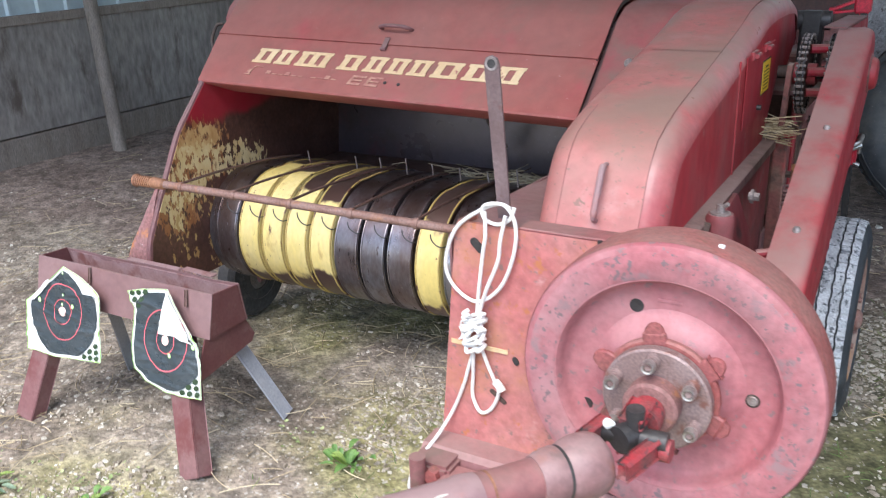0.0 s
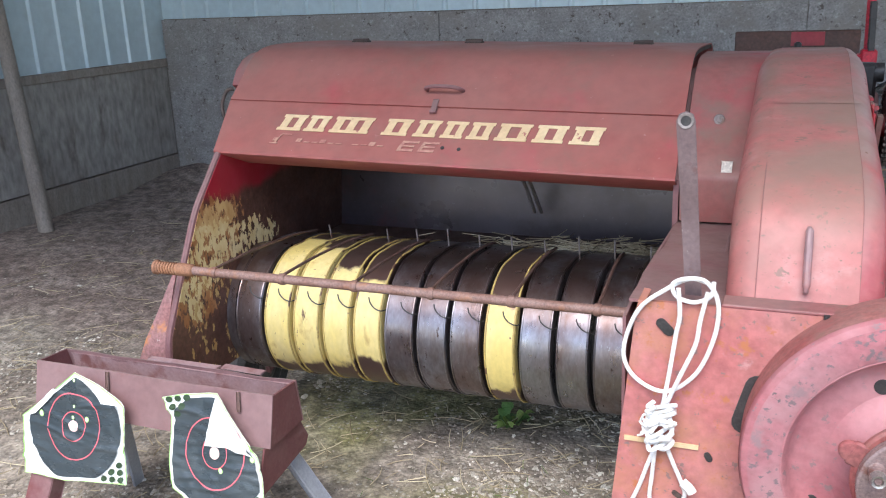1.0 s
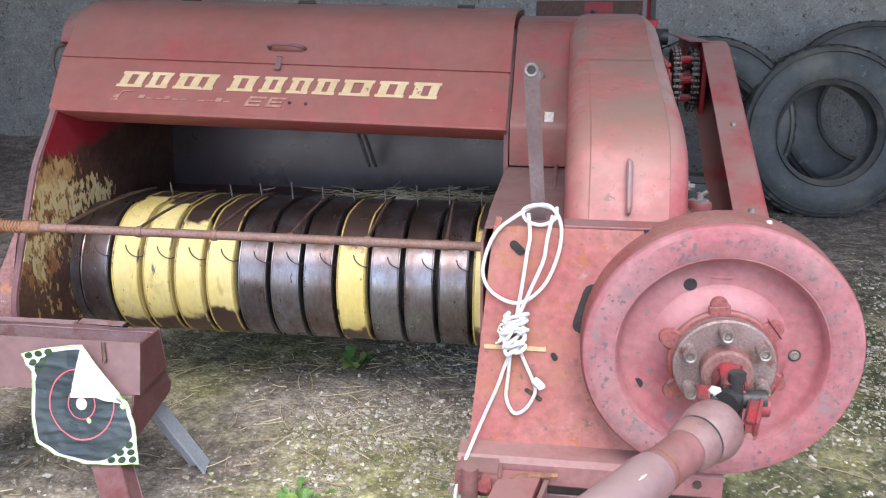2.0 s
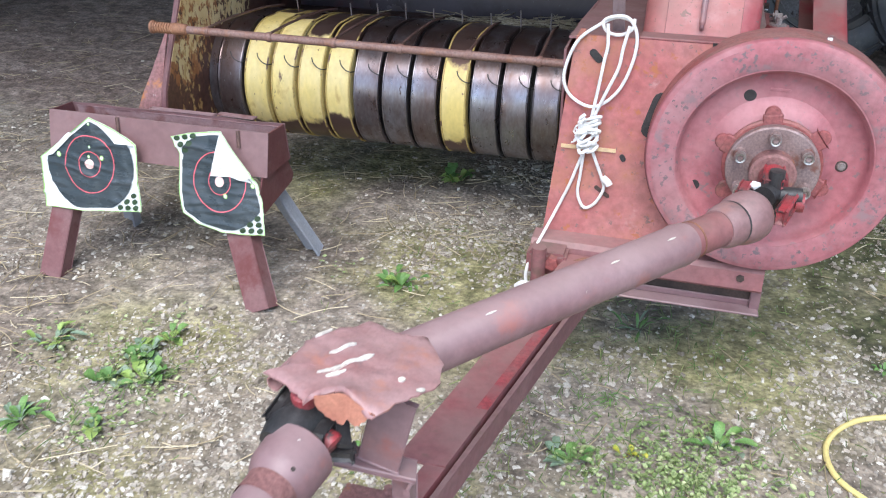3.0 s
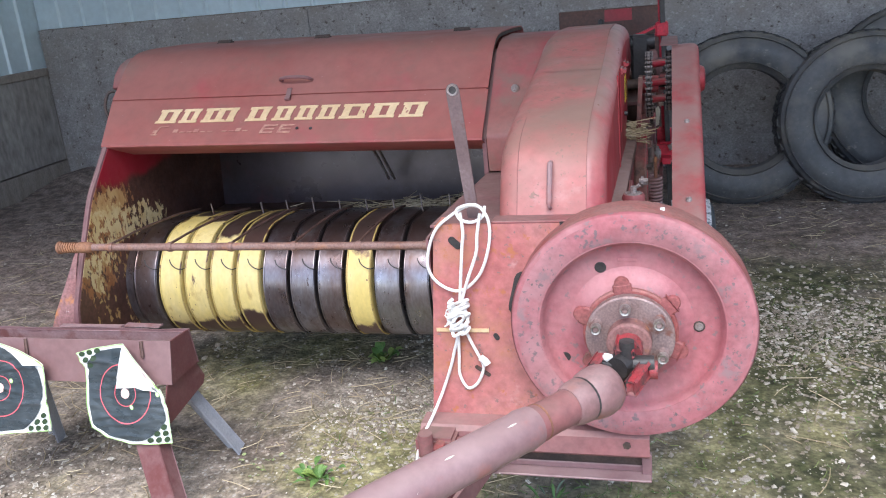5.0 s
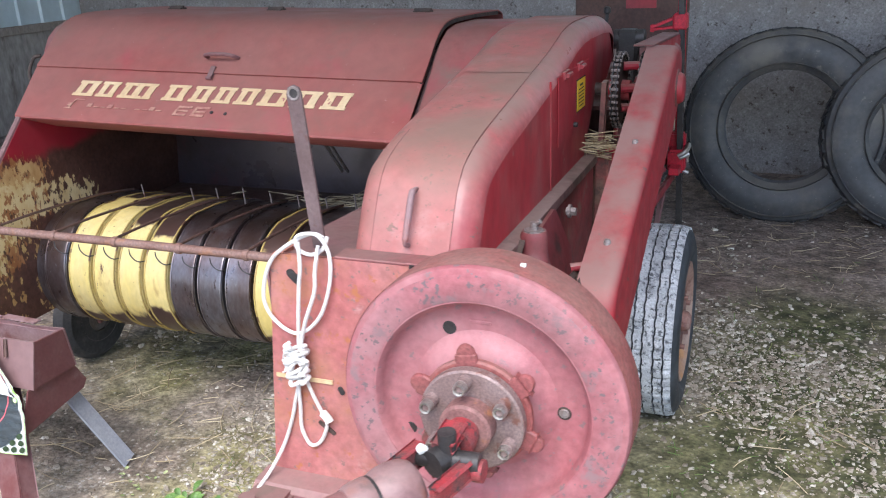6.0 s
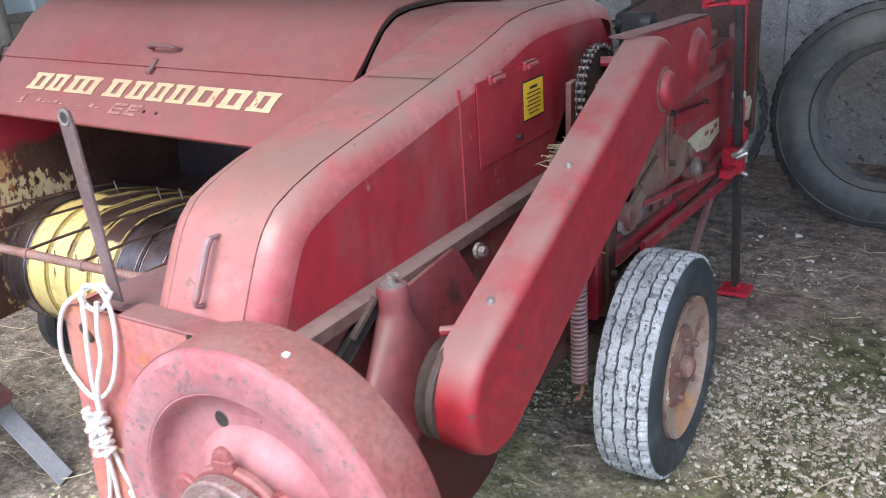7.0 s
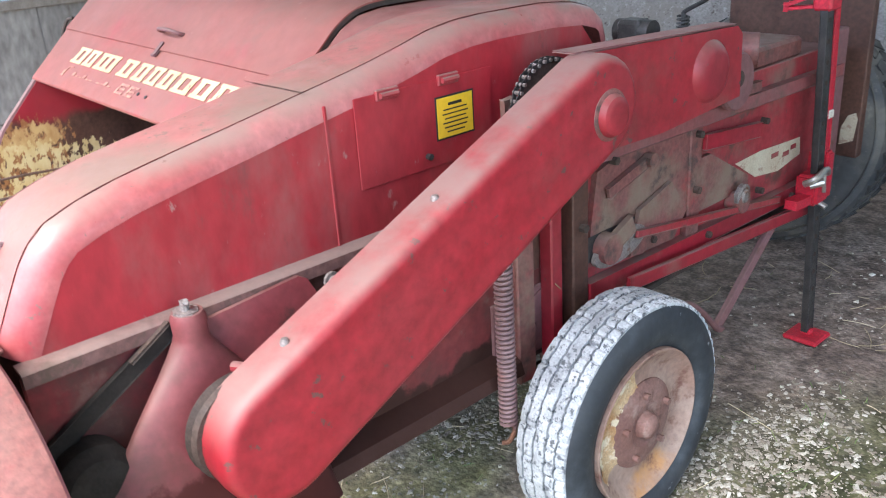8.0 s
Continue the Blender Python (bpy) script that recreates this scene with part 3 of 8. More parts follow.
    L(step(tex("ShaderNodeTexNoise", 17, "Fac", 6, (7, 0, 0)), 0.32, 0.68, 0.62, 1.30), s2.inputs["Scale"])
    L(s2.outputs[0], bsdf.inputs["Base Color"])
    bsdf.inputs["Roughness"].default_value = 0.92
    b = t.nodes.new("ShaderNodeBump")
    b.inputs["Strength"].default_value, b.inputs["Distance"].default_value = 0.9, 0.012
    h = maths("ADD", maths("MULTIPLY", tex("ShaderNodeTexNoise", 45, "Fac", 6), 0.9), maths("MULTIPLY", chip, 0.5))
    h = maths("ADD", h, maths("MULTIPLY", tex("ShaderNodeTexNoise", 12, "Fac", 4, (1, 1, 0)), 0.9))
    L(h, b.inputs["Height"])
    L(b.outputs["Normal"], bsdf.inputs["Normal"])
    return m


def island_material(name, ramp, rough=0.85):
    """Colours that differ from piece to piece, with grain."""
    m = bpy.data.materials.new(name)
    m.use_nodes = True
    t = m.node_tree
    bsdf = t.nodes["Principled BSDF"]
    g = t.nodes.new("ShaderNodeNewGeometry")
    r = t.nodes.new("ShaderNodeValToRGB")
    while len(r.color_ramp.elements) < len(ramp):
        r.color_ramp.elements.new(0.5)
    for e, (p, c) in zip(r.color_ramp.elements, ramp):
        e.position, e.color = p, (*c, 1)
    t.links.new(g.outputs["Random Per Island"], r.inputs[0])
    co = t.nodes.new("ShaderNodeTexCoord")
    n = t.nodes.new("ShaderNodeTexNoise")
    n.inputs["Scale"].default_value = 180
    t.links.new(co.outputs["Object"], n.inputs["Vector"])
    mr = t.nodes.new("ShaderNodeMapRange")
    mr.inputs["From Min"].default_value, mr.inputs["From Max"].default_value = 0.3, 0.7
    mr.inputs["To Min"].default_value, mr.inputs["To Max"].default_value = 0.7, 1.15
    t.links.new(n.outputs["Fac"], mr.inputs["Value"])
    s = t.nodes.new("ShaderNodeVectorMath")
    s.operation = "SCALE"
    t.links.new(r.outputs[0], s.inputs[0])
    t.links.new(mr.outputs["Result"], s.inputs["Scale"])
    t.links.new(s.outputs[0], bsdf.inputs["Base Color"])
    bsdf.inputs["Roughness"].default_value = rough
    return m


GROUND = ground_material()
STONE = island_material("limestone_chips", [(0.0, (0.21, 0.175, 0.135)), (0.45, (0.37, 0.32, 0.26)), (0.82, (0.52, 0.475, 0.405)), (1.0, (0.72, 0.685, 0.61))])
STRAW_BITS = island_material("straw_pieces", [(0.0, (0.26, 0.20, 0.12)), (0.5, (0.42, 0.34, 0.21)), (1.0, (0.60, 0.52, 0.36))])
GRASS_BITS = island_material("grass_blades", [(0.0, (0.07, 0.12, 0.03)), (0.6, (0.12, 0.19, 0.05)), (1.0, (0.24, 0.26, 0.09))])

CLOVER = island_material("clover_leaflets", [(0.0, (0.14, 0.20, 0.07)), (0.5, (0.26, 0.34, 0.13)), (1.0, (0.46, 0.52, 0.27))], 0.6)

# ---- mesh helpers ----
BASE = {}


def finish(bm, name, material, smooth=35):
    me = bpy.data.meshes.new(name)
    bmesh.ops.recalc_face_normals(bm, faces=bm.faces)
    bm.to_mesh(me)
    bm.free()
    me.materials.append(material)
    if smooth:
        me.polygons.foreach_set("use_smooth", [True] * len(me.polygons))
        me.set_sharp_from_angle(angle=radians(smooth))
    return me


def thing(name, at, label, category, group="", kind=""):
    """An Empty at the thing's base, to which its parts are parented."""
    ob = new(name)
    ob.location = at
    ob.empty_display_size = 0.1
    BASE[ob.name] = Vector(at)
    return tagged(ob, label, category, group, kind)


def part(name, bm, material, parent, label="", smooth=35):
    """One mesh part, modelled in world coordinates, under a thing or under another part."""
    base = BASE[parent.name]
    bmesh.ops.translate(bm, vec=-base, verts=bm.verts)
    ob = new(name, finish(bm, name, material, smooth))
    ob.parent = parent
    BASE[ob.name] = base
    return tagged(ob, label)


def solo(name, bm, material, label, category, group="", kind="", smooth=35, at=None):
    """A thing that is one mesh."""
    at = Vector(at) if at else Vector((0, 0, 0))
    bmesh.ops.translate(bm, vec=-at, verts=bm.verts)
    ob = new(name, finish(bm, name, material, smooth))
    ob.location = at
    BASE[ob.name] = at
    return tagged(ob, label, category, group, kind)


def join(*bms):
    out = bms[0]
    for b in bms[1:]:
        me = bpy.data.meshes.new("scratch")
        b.to_mesh(me)
        b.free()
        out.from_mesh(me)
        bpy.data.meshes.remove(me)
    return out


def box(lo, hi, bevel=0.003, seg=1):
    bm = bmesh.new()
    bmesh.ops.create_cube(bm, size=1)
    lo, hi = Vector(lo), Vector(hi)
    for v in bm.verts:
        v.co = Vector([lo[k] + (v.co[k] + 0.5) * (hi[k] - lo[k]) for k in range(3)])
    if bevel:
        bmesh.ops.bevel(bm, geom=bm.edges[:], offset=bevel, segments=seg, affect="EDGES")
    return bm


def bar(a, b, wide, thick, up=(0, 0, 1), bevel=0.002):
    """A flat bar from a to b: wide across, thick along up."""
    a, b = Vector(a), Vector(b)
    d = (b - a).normalized()
    side = d.cross(Vector(up)).normalized()
    top = side.cross(d).normalized()
    bm = box((-0.5, -0.5, -0.5), (0.5, 0.5, 0.5), 0)
    for v in bm.verts:
        x, y, z = v.co
        v.co = (a + b) / 2 + d * (x * (b - a).length) + side * (y * wide) + top * (z * thick)
    if bevel:
        bmesh.ops.bevel(bm, geom=bm.edges[:], offset=bevel, segments=1, affect="EDGES")
    return bm


def sweep(points, radius, n=10, closed=False, cap=True):
    """A round rod along a line of points; radius is one number or one for each point."""
    pts = [Vector(p) for p in points]
    rad = radius if isinstance(radius, (list, tuple)) else [radius] * len(pts)
    bm = bmesh.new()
    rings = []
    side = None
    for k, p in enumerate(pts):
        if closed:
            d = pts[(k + 1) % len(pts)] - pts[k - 1]
        else:
            d = pts[min(k + 1, len(pts) - 1)] - pts[max(k - 1, 0)]
        d.normalize()
        if side is None:
            side = d.orthogonal().normalized()
        side = (side - d * side.dot(d)).normalized()
        up = d.cross(side)
        rings.append([bm.verts.new(p + (side * math.cos(a) + up * math.sin(a)) * rad[k]) for a in (2 * math.pi * j / n for j in range(n))])
    pairs = list(zip(rings, rings[1:])) + ([(rings[-1], rings[0])] if closed else [])
    for r, s in pairs:
        for j in range(n):
            bm.faces.new((r[j], r[(j + 1) % n], s[(j + 1) % n], s[j]))
    if cap and not closed:
        bm.faces.new(rings[0][::-1])
        bm.faces.new(rings[-1])
    return bm


def smooth_line(points, per=6, closed=False):
    """A Catmull-Rom line through points."""
    p = [Vector(q) for q in points]
    n = len(p)
    out = []
    for k in range(n if closed else n - 1):
        a, b, c, d = (p[(k - 1) % n], p[k], p[(k + 1) % n], p[(k + 2) % n]) if closed else (p[max(k - 1, 0)], p[k], p[k + 1], p[min(k + 2, n - 1)])
        for j in range(per):
            s = j / per
            out.append(0.5 * (2 * b + (c - a) * s + (2 * a - 5 * b + 4 * c - d) * s * s + (3 * b - a - 3 * c + d) * s ** 3))
    if not closed:
        out.append(p[-1])
    return out


def lathe(profile, centre, axis="y", n=48, cap=False):
    """A turned form: profile is (radius, distance along the axis) pairs."""
    bm = bmesh.new()
    c = Vector(centre)
    rings = []
    for r, h in profile:
        ring = []
        for j in range(n):
            a = 2 * math.pi * j / n
            u, w = r * math.cos(a), r * math.sin(a)
            ring.append(bm.verts.new(c + Vector({"x": (h, u, w), "y": (u, h, w), "z": (u, w, h)}[axis])))
        rings.append(ring)
    for r, s in zip(rings, rings[1:]):
        for j in range(n):
            bm.faces.new((r[j], r[(j + 1) % n], s[(j + 1) % n], s[j]))
    if cap:
        bm.faces.new(rings[0])
        bm.faces.new(rings[-1][::-1])
    return bm


def between(profile, a, b, n=16, cap=True):
    """A turned form along the line from a to b: profile is (share of the way, radius) pairs."""
    a, b = Vector(a), Vector(b)
    return sweep([a + (b - a) * s for s, _ in profile], [r for _, r in profile], n, cap=cap)


def slab(rows, thick):
    """A sheet from rows of points, with a second face thick(point, row, column) away from the first."""
    bm = bmesh.new()
    n, m = len(rows), len(rows[0])
    a = [[bm.verts.new(p) for p in row] for row in rows]
    b = [[bm.verts.new(p + thick(p, i, j)) for j, p in enumerate(row)] for i, row in enumerate(rows)]
    for i in range(n - 1):
        for j in range(m - 1):
            bm.faces.new((a[i][j], a[i + 1][j], a[i + 1][j + 1], a[i][j + 1]))
            bm.faces.new((b[i][j], b[i][j + 1], b[i + 1][j + 1], b[i + 1][j]))
    ring = [(0, j) for j in range(m - 1)] + [(i, m - 1) for i in range(n - 1)] + [(n - 1, j) for j in range(m - 1, 0, -1)] + [(i, 0) for i in range(n - 1, 0, -1)]
    for k, (i, j) in enumerate(ring):
        i2, j2 = ring[(k + 1) % len(ring)]
        bm.faces.new((a[i][j], a[i2][j2], b[i2][j2], b[i][j]))
    return bm


def prism(outline, lo, hi, axis="x", bevel=0.0):
    """A flat outline pushed through from lo to hi along an axis. The outline is given in the other two axes, in order."""
    bm = bmesh.new()

    def place(p, h):
        return {"x": (h, p[0], p[1]), "y": (p[0], h, p[1]), "z": (p[0], p[1], h)}[axis]

    a = [bm.verts.new(place(p, lo)) for p in outline]
    b = [bm.verts.new(place(p, hi)) for p in outline]
    bm.faces.new(a)
    bm.faces.new(b[::-1])
    for k in range(len(a)):
        bm.faces.new((a[k], a[(k + 1) % len(a)], b[(k + 1) % len(a)], b[k]))
    if bevel:
        bmesh.ops.bevel(bm, geom=[e for e in bm.edges if len(e.link_faces) == 2 and e.calc_face_angle(0) > 0.6], offset=bevel, segments=2, affect="EDGES")
    return bm


def sheet(profile, lo, hi, thick=0.003, axis="x", steps=1, lift=None):
    """Bent sheet metal: an open profile carried along an axis, with a thickness. lift(point) may move each corner."""
    pts = [Vector((p[0], p[1])) for p in profile]
    nor = []
    for k in range(len(pts)):
        d = (pts[min(k + 1, len(pts) - 1)] - pts[max(k - 1, 0)]).normalized()
        nor.append(Vector((-d.y, d.x)))
    bm = bmesh.new()
    rows = []
    for i in range(steps + 1):
        h = lo + (hi - lo) * i / steps
        row = []
        for off in (0, -thick):
            line = []
            for p, q in zip(pts, nor):
                u = p + q * off
                w = Vector({"x": (h, u.x, u.y), "y": (u.x, h, u.y), "z": (u.x, u.y, h)}[axis])
                line.append(bm.verts.new(lift(w) if lift else w))
            row.append(line)
        rows.append(row)
    n = len(pts)
    for r, s in zip(rows, rows[1:]):
        for side in (0, 1):
            for k in range(n - 1):
                bm.faces.new((r[side][k], r[side][k + 1], s[side][k + 1], s[side][k]))
        for k in (0, n - 1):
            bm.faces.new((r[0][k], r[1][k], s[1][k], s[0][k]))
    for r in (rows[0], rows[-1]):
        for k in range(n - 1):
            bm.faces.new((r[0][k], r[0][k + 1], r[1][k + 1], r[1][k]))
    return bm


def smooth_profile(profile, per=3):
    """An open profile of (u, w) pairs, rounded through its points."""
    return [(q.x, q.y) for q in smooth_line([(u, w, 0) for u, w in profile], per)]


def arc(cy, cz, r, a0, a1, n=8):
    return [(cy + r * math.cos(radians(a0 + (a1 - a0) * k / n)), cz + r * math.sin(radians(a0 + (a1 - a0) * k / n))) for k in range(n + 1)]


def ground_height(x, y):
    """Gentle unevenness, a low bank of earth along the back and left walls."""
    h = 0.010 * noise.noise(Vector((x * 1.1, y * 1.1, 0.3))) + 0.006 * noise.noise(Vector((x * 4, y * 4, 1.7)))
    bank = max(0.0, min(1.0, (-4.2 - x) / 1.2))
    rear = max(0.0, min(1.0, (y - 5.3) / 0.6)) * max(0.0, min(1.0, (-2.5 - x) / 1.5))
    return h + 0.05 * bank + 0.14 * rear * (0.7 + 0.6 * noise.noise(Vector((x * 3, y * 3, 4)))) - 0.004


# ---- the shed and its ground ----


def build_ground():
    near_x = np.arange(-6.0, 3.6, 0.06)
    near_y = np.arange(-2.4, 6.4, 0.06)
    xs = np.concatenate([[-400, -120, -50, -24, -14, -9.5, -7.2], near_x, [4.3, 6, 9, 15, 26, 50, 120, 400]])
    ys = np.concatenate([[-400, -120, -50, -24, -14, -9, -6, -4.2, -3.2], near_y, [7, 8.5, 12, 18, 30, 60, 140, 400]])
    verts = [(float(x), float(y), ground_height(x, y) if abs(x) < 7 and abs(y) < 7 else 0.0) for y in ys for x in xs]
    w = len(xs)
    faces = [(j * w + i, j * w + i + 1, (j + 1) * w + i + 1, (j + 1) * w + i) for j in range(len(ys) - 1) for i in range(w - 1)]
    me = bpy.data.meshes.new("ground")
    me.from_pydata(verts, [], faces)
    me.polygons.foreach_set("use_smooth", [True] * len(faces))
    me.materials.append(GROUND)
    tagged(new("ground", me), "mossy gravel and bare brown earth of a farm shed", "ground", kind="structure")


build_ground()


def ribbed(lo, hi, z0, z1, depth, pitch=0.228):
    """Ribbed cladding along a wall: its section from lo to hi, (along, out) pairs."""
    line, u = [], lo
    while u < hi:
        line += [(u, 0), (u + pitch * 0.80, 0), (u + pitch * 0.86, depth), (u + pitch * 0.94, depth)]
        u += pitch
    return line + [(hi, 0)]


LEFT_X, BACK_Y = -5.42, 5.95
wall_left = thing("wall_left", (LEFT_X, 3.0, 0), "shed wall of weathered grey plywood under pale blue cladding", "wall", kind="structure")
k = -4.0
while k < 6.0:
    hi = min(k + 1.22, BACK_Y)
    part("panel", box((LEFT_X - 0.03, k + 0.002, 0.245), (LEFT_X, hi - 0.002, 1.005), 0.002), PLY, wall_left, "weathered grey plywood sheet")
    k += 1.22
part("baseboard", box((LEFT_X - 0.05, -4, -0.1), (LEFT_X + 0.012, BACK_Y, 0.235), 0.004), TIMBER, wall_left, "grey-brown skirting plank")
part("cladding", sheet([(y, LEFT_X - 0.022 + d) for y, d in ribbed(-4, BACK_Y, 0, 0, 0.018)][::-1], 1.01, 3.2, 0.002, "z", lift=lambda p: Vector((p.y, p.x, p.z))), CLADDING, wall_left, "pale blue ribbed metal cladding", smooth=20)
part("rail", box((LEFT_X - 0.02, -4, 0.965), (LEFT_X + 0.022, BACK_Y - 0.01, 1.03), 0.006), TIMBER, wall_left, "grey timber rail")

# Unseen backing added to keep daylight out of the wall's joints.
part("leak_backing", box((LEFT_X - 0.09, -4, -0.1), (LEFT_X - 0.06, BACK_Y + 0.08, 3.25), 0), TIMBER, wall_left)
wall_back = thing("wall_back", (-1.0, BACK_Y, 0), "shed wall of grey strand board under pale metal cladding", "wall", kind="structure")
k = LEFT_X
while k < 7.0:
    hi = min(k + 2.44, 7.4)
    part("panel", box((k + 0.002, BACK_Y, -0.1), (hi - 0.002, BACK_Y + 0.03, 1.335), 0.002), OSB, wall_back, "grey strand board sheet")
    k += 2.44
part("cladding", sheet([(x, BACK_Y + 0.026 - d) for x, d in ribbed(LEFT_X, 7.4, 0, 0, 0.018)], 1.34, 3.2, 0.002, "z"), CLADDING, wall_back, "pale ribbed metal cladding", smooth=20)

tagged(solo("roof", join(prism([(0.3, 3.7), (0.3, 3.76), (BACK_Y + 0.1, 3.22), (BACK_Y + 0.1, 3.16)], LEFT_X - 0.05, 7.5, "x")), ROOF, "lean-to roof of galvanised sheet over the shed", "roof", kind="structure"))

# Added behind the back wall too, out of view, to stop light leaks.
part("leak_backing", box((LEFT_X - 0.055, BACK_Y + 0.045, -0.1), (7.45, BACK_Y + 0.075, 3.25), 0), TIMBER, wall_back)
post = thing("wall_post", (-5.17, 4.22, 0), "leaning round grey timber pole against the shed wall", "pole")
part("pole", between([(0, 0.052), (0.3, 0.05), (0.7, 0.047), (1, 0.044)], (-5.17, 4.22, -0.03), (-5.37, 4.30, 1.72), 14), TIMBER, post)
wp = thing("wall_stud", (2.24, BACK_Y - 0.06, 0), "grey timber stud standing against the strand board", "timber stud")
part("stud", box((2.20, BACK_Y - 0.10, 0), (2.29, BACK_Y - 0.005, 2.6), 0.005), TIMBER, wp)

# ---- the baler ----
baler = thing("hay_baler", (-1.0, 2.8, 0), "old faded red square hay baler with dusty dented panels", "hay baler")


def lean(p):
    """The pick-up end sits a little lower towards the chamber."""
    return Vector((p.x, p.y, p.z - 0.023 * (p.x + 2.25)))


# hood over the pick-up
HL, HR = -2.262, -0.862


def hood_lift(p):
    """The hood leans, and its left end flares out towards the top of the front panel."""
    share = max(0.0, min(1.0, (HR - p.x) / (HR - HL)))
    flare = 0.032 * max(0.0, min(1.0, (p.y - 2.24) / 0.16)) * share ** 4
    return lean(Vector((p.x - flare, p.y, p.z)))


front = [(2.385, 0.951), (2.242, 1.005), (2.237, 1.011), (2.238, 1.017), (2.400, 1.152), (2.407, 1.150)]
hood_front = part("hood_front", sheet(front, HL, HR, 0.004, steps=8, lift=hood_lift), RED_HOOD, baler, "dull red sloping hood panel")
lid_line = [(2.394, 1.1555), (2.43, 1.184), (2.475, 1.222), (2.51, 1.253), (2.545, 1.277), (2.59, 1.297), (2.65, 1.307), (2.75, 1.309), (2.95, 1.304), (3.12, 1.296), (3.17, 1.28), (3.19, 1.2), (3.195, 0.98)]
lid = part("hood_lid", sheet(smooth_profile(lid_line[:10], 3) + lid_line[10:], HL + 0.004, HR, 0.004, steps=8, lift=hood_lift), RED_HOOD, baler, "dull dusty red curved lid")
# Dark strip put in for the shaded gap beside the lid's right end.
part("lid_gap_strip", sheet([(y, z - 0.0045) for y, z in smooth_profile(lid_line[:10], 3)], HR - 0.006, HR - 0.001, 0.012, steps=1, lift=lean), DARK, lid, "dark strip drawing the shaded gap at the lid edge")
part("handle", sweep(smooth_line([(-1.617, 2.452, 1.178), (-1.614, 2.425, 1.190), (-1.585, 2.416, 1.196), (-1.535, 2.416, 1.195), (-1.508, 2.425, 1.188), (-1.503, 2.452, 1.176)], 5), 0.006, 8), MAROON, lid, "bent rod handle")
latch = join(bar((-1.577, 2.412, 1.156), (-1.575, 2.378, 1.128), 0.014, 0.006, (0, -0.6, 0.8)), sweep([(-1.585, 2.376, 1.127), (-1.566, 2.376, 1.127)], 0.005, 8))
part("latch", latch, MAROON, lid, "small steel catch")
for hx in (-2.05, -1.62, -1.05):
    part("hinge", join(box((hx - 0.03, 2.86, 1.301 - 0.023 * (hx + 2.25)), (hx + 0.03, 2.90, 1.3105 - 0.023 * (hx + 2.25)), 0.002), sweep([(hx - 0.03, 2.88, 1.3125 - 0.023 * (hx + 2.25)), (hx + 0.03, 2.88, 1.3125 - 0.023 * (hx + 2.25))], 0.006, 8)), DARK, lid)
cap_line = [(2.50, 1.19), (2.53, 1.235), (2.575, 1.268), (2.63, 1.285), (2.80, 1.29)]
part("end_cap", sheet(cap_line, -2.352, -2.272, 0.09, steps=1), RED_BRIGHT, baler, "bright red end cap")
part("lift_loop", sweep(smooth_line([(-2.298, 2.43, 1.185), (-2.318, 2.415, 1.178), (-2.323, 2.39, 1.13), (-2.300, 2.375, 1.08)], 5), 0.006, 8), DARK, baler)

# cream block lettering on the hood front, kept as plain blocks
LETTERS = [(275, 318), (320, 357), (362, 427), (445, 487), (493, 530), (534, 569), (572, 608), (612, 660), (664, 709), (714, 757)]
slope = Vector((0, 0.162, 0.135)).normalized()
out = Vector((0, -0.135, 0.162)).normalized()


def on_hood(x, s, o=0.0):
    """A place on the sloping hood front: s along the slope up from the lip, o out of it."""
    p = Vector((x, 2.238, 1.017)) + slope * s + out * o
    return lean(p)


def hood_block(x0, x1, s0, s1, slant=0.0, thick=0.0016):
    bm = bmesh.new()
    c = [(x0, s0), (x1, s0), (x1 + slant, s1), (x0 + slant, s1)]
    a = [bm.verts.new(on_hood(x, s, 0.0012)) for x, s in c]
    b = [bm.verts.new(on_hood(x, s, 0.0012 + thick)) for x, s in c]
    bm.faces.new(b)
    for k in range(4):
        bm.faces.new((a[k], a[(k + 1) % 4], b[(k + 1) % 4], b[k]))
    return bm


for p0, p1 in LETTERS:
    # one plain block a letter: a slab frame with a bar across, as heavy as the painted letter
    x0, x1 = -2.074 + (p0 - 275) * 0.002092, -2.074 + (p1 - 275) * 0.002092
    w = x1 - x0 - 0.007
    stem = min(0.026, w * 0.3)
    lean_x = 0.012
    pieces = [hood_block(x0 + 0.006, x0 + 0.006 + stem, 0.095, 0.156, lean_x), hood_block(x0 + w - stem - 0.004, x0 + w - 0.004, 0.095, 0.156, lean_x)]
    pieces += [hood_block(x0, x0 + w, 0.094, 0.105, 0.002, 0.0019), hood_block(x0 + 0.010, x0 + w + 0.010, 0.146, 0.157, 0.002, 0.0019)]
    if w > 0.11:
        pieces.append(hood_block(x0 + w / 2 - stem / 2, x0 + w / 2 + stem / 2, 0.095, 0.156, lean_x, 0.0013))
    part("letter_block", join(*pieces), CREAM, hood_front, "cream paint block", smooth=0)
for k in range(14):
    x0 = -2.070 + k * 0.0272
    if k in (1, 2, 9):
        continue
    part("script_bar", hood_block(x0, x0 + 0.018, 0.050, 0.054 if k % 3 else 0.064, 0.004), CREAM_FAINT, hood_front, "faint scuffed paint bar", smooth=0)
part("script_bar", join(hood_block(-2.078, -2.050, 0.040, 0.044, 0.003), hood_block(-2.060, -2.055, 0.044, 0.076, 0.012), hood_block(-2.046, -2.012, 0.076, 0.080, 0.003)), CREAM_FAINT, hood_front, "faint scuffed paint bar", smooth=0)
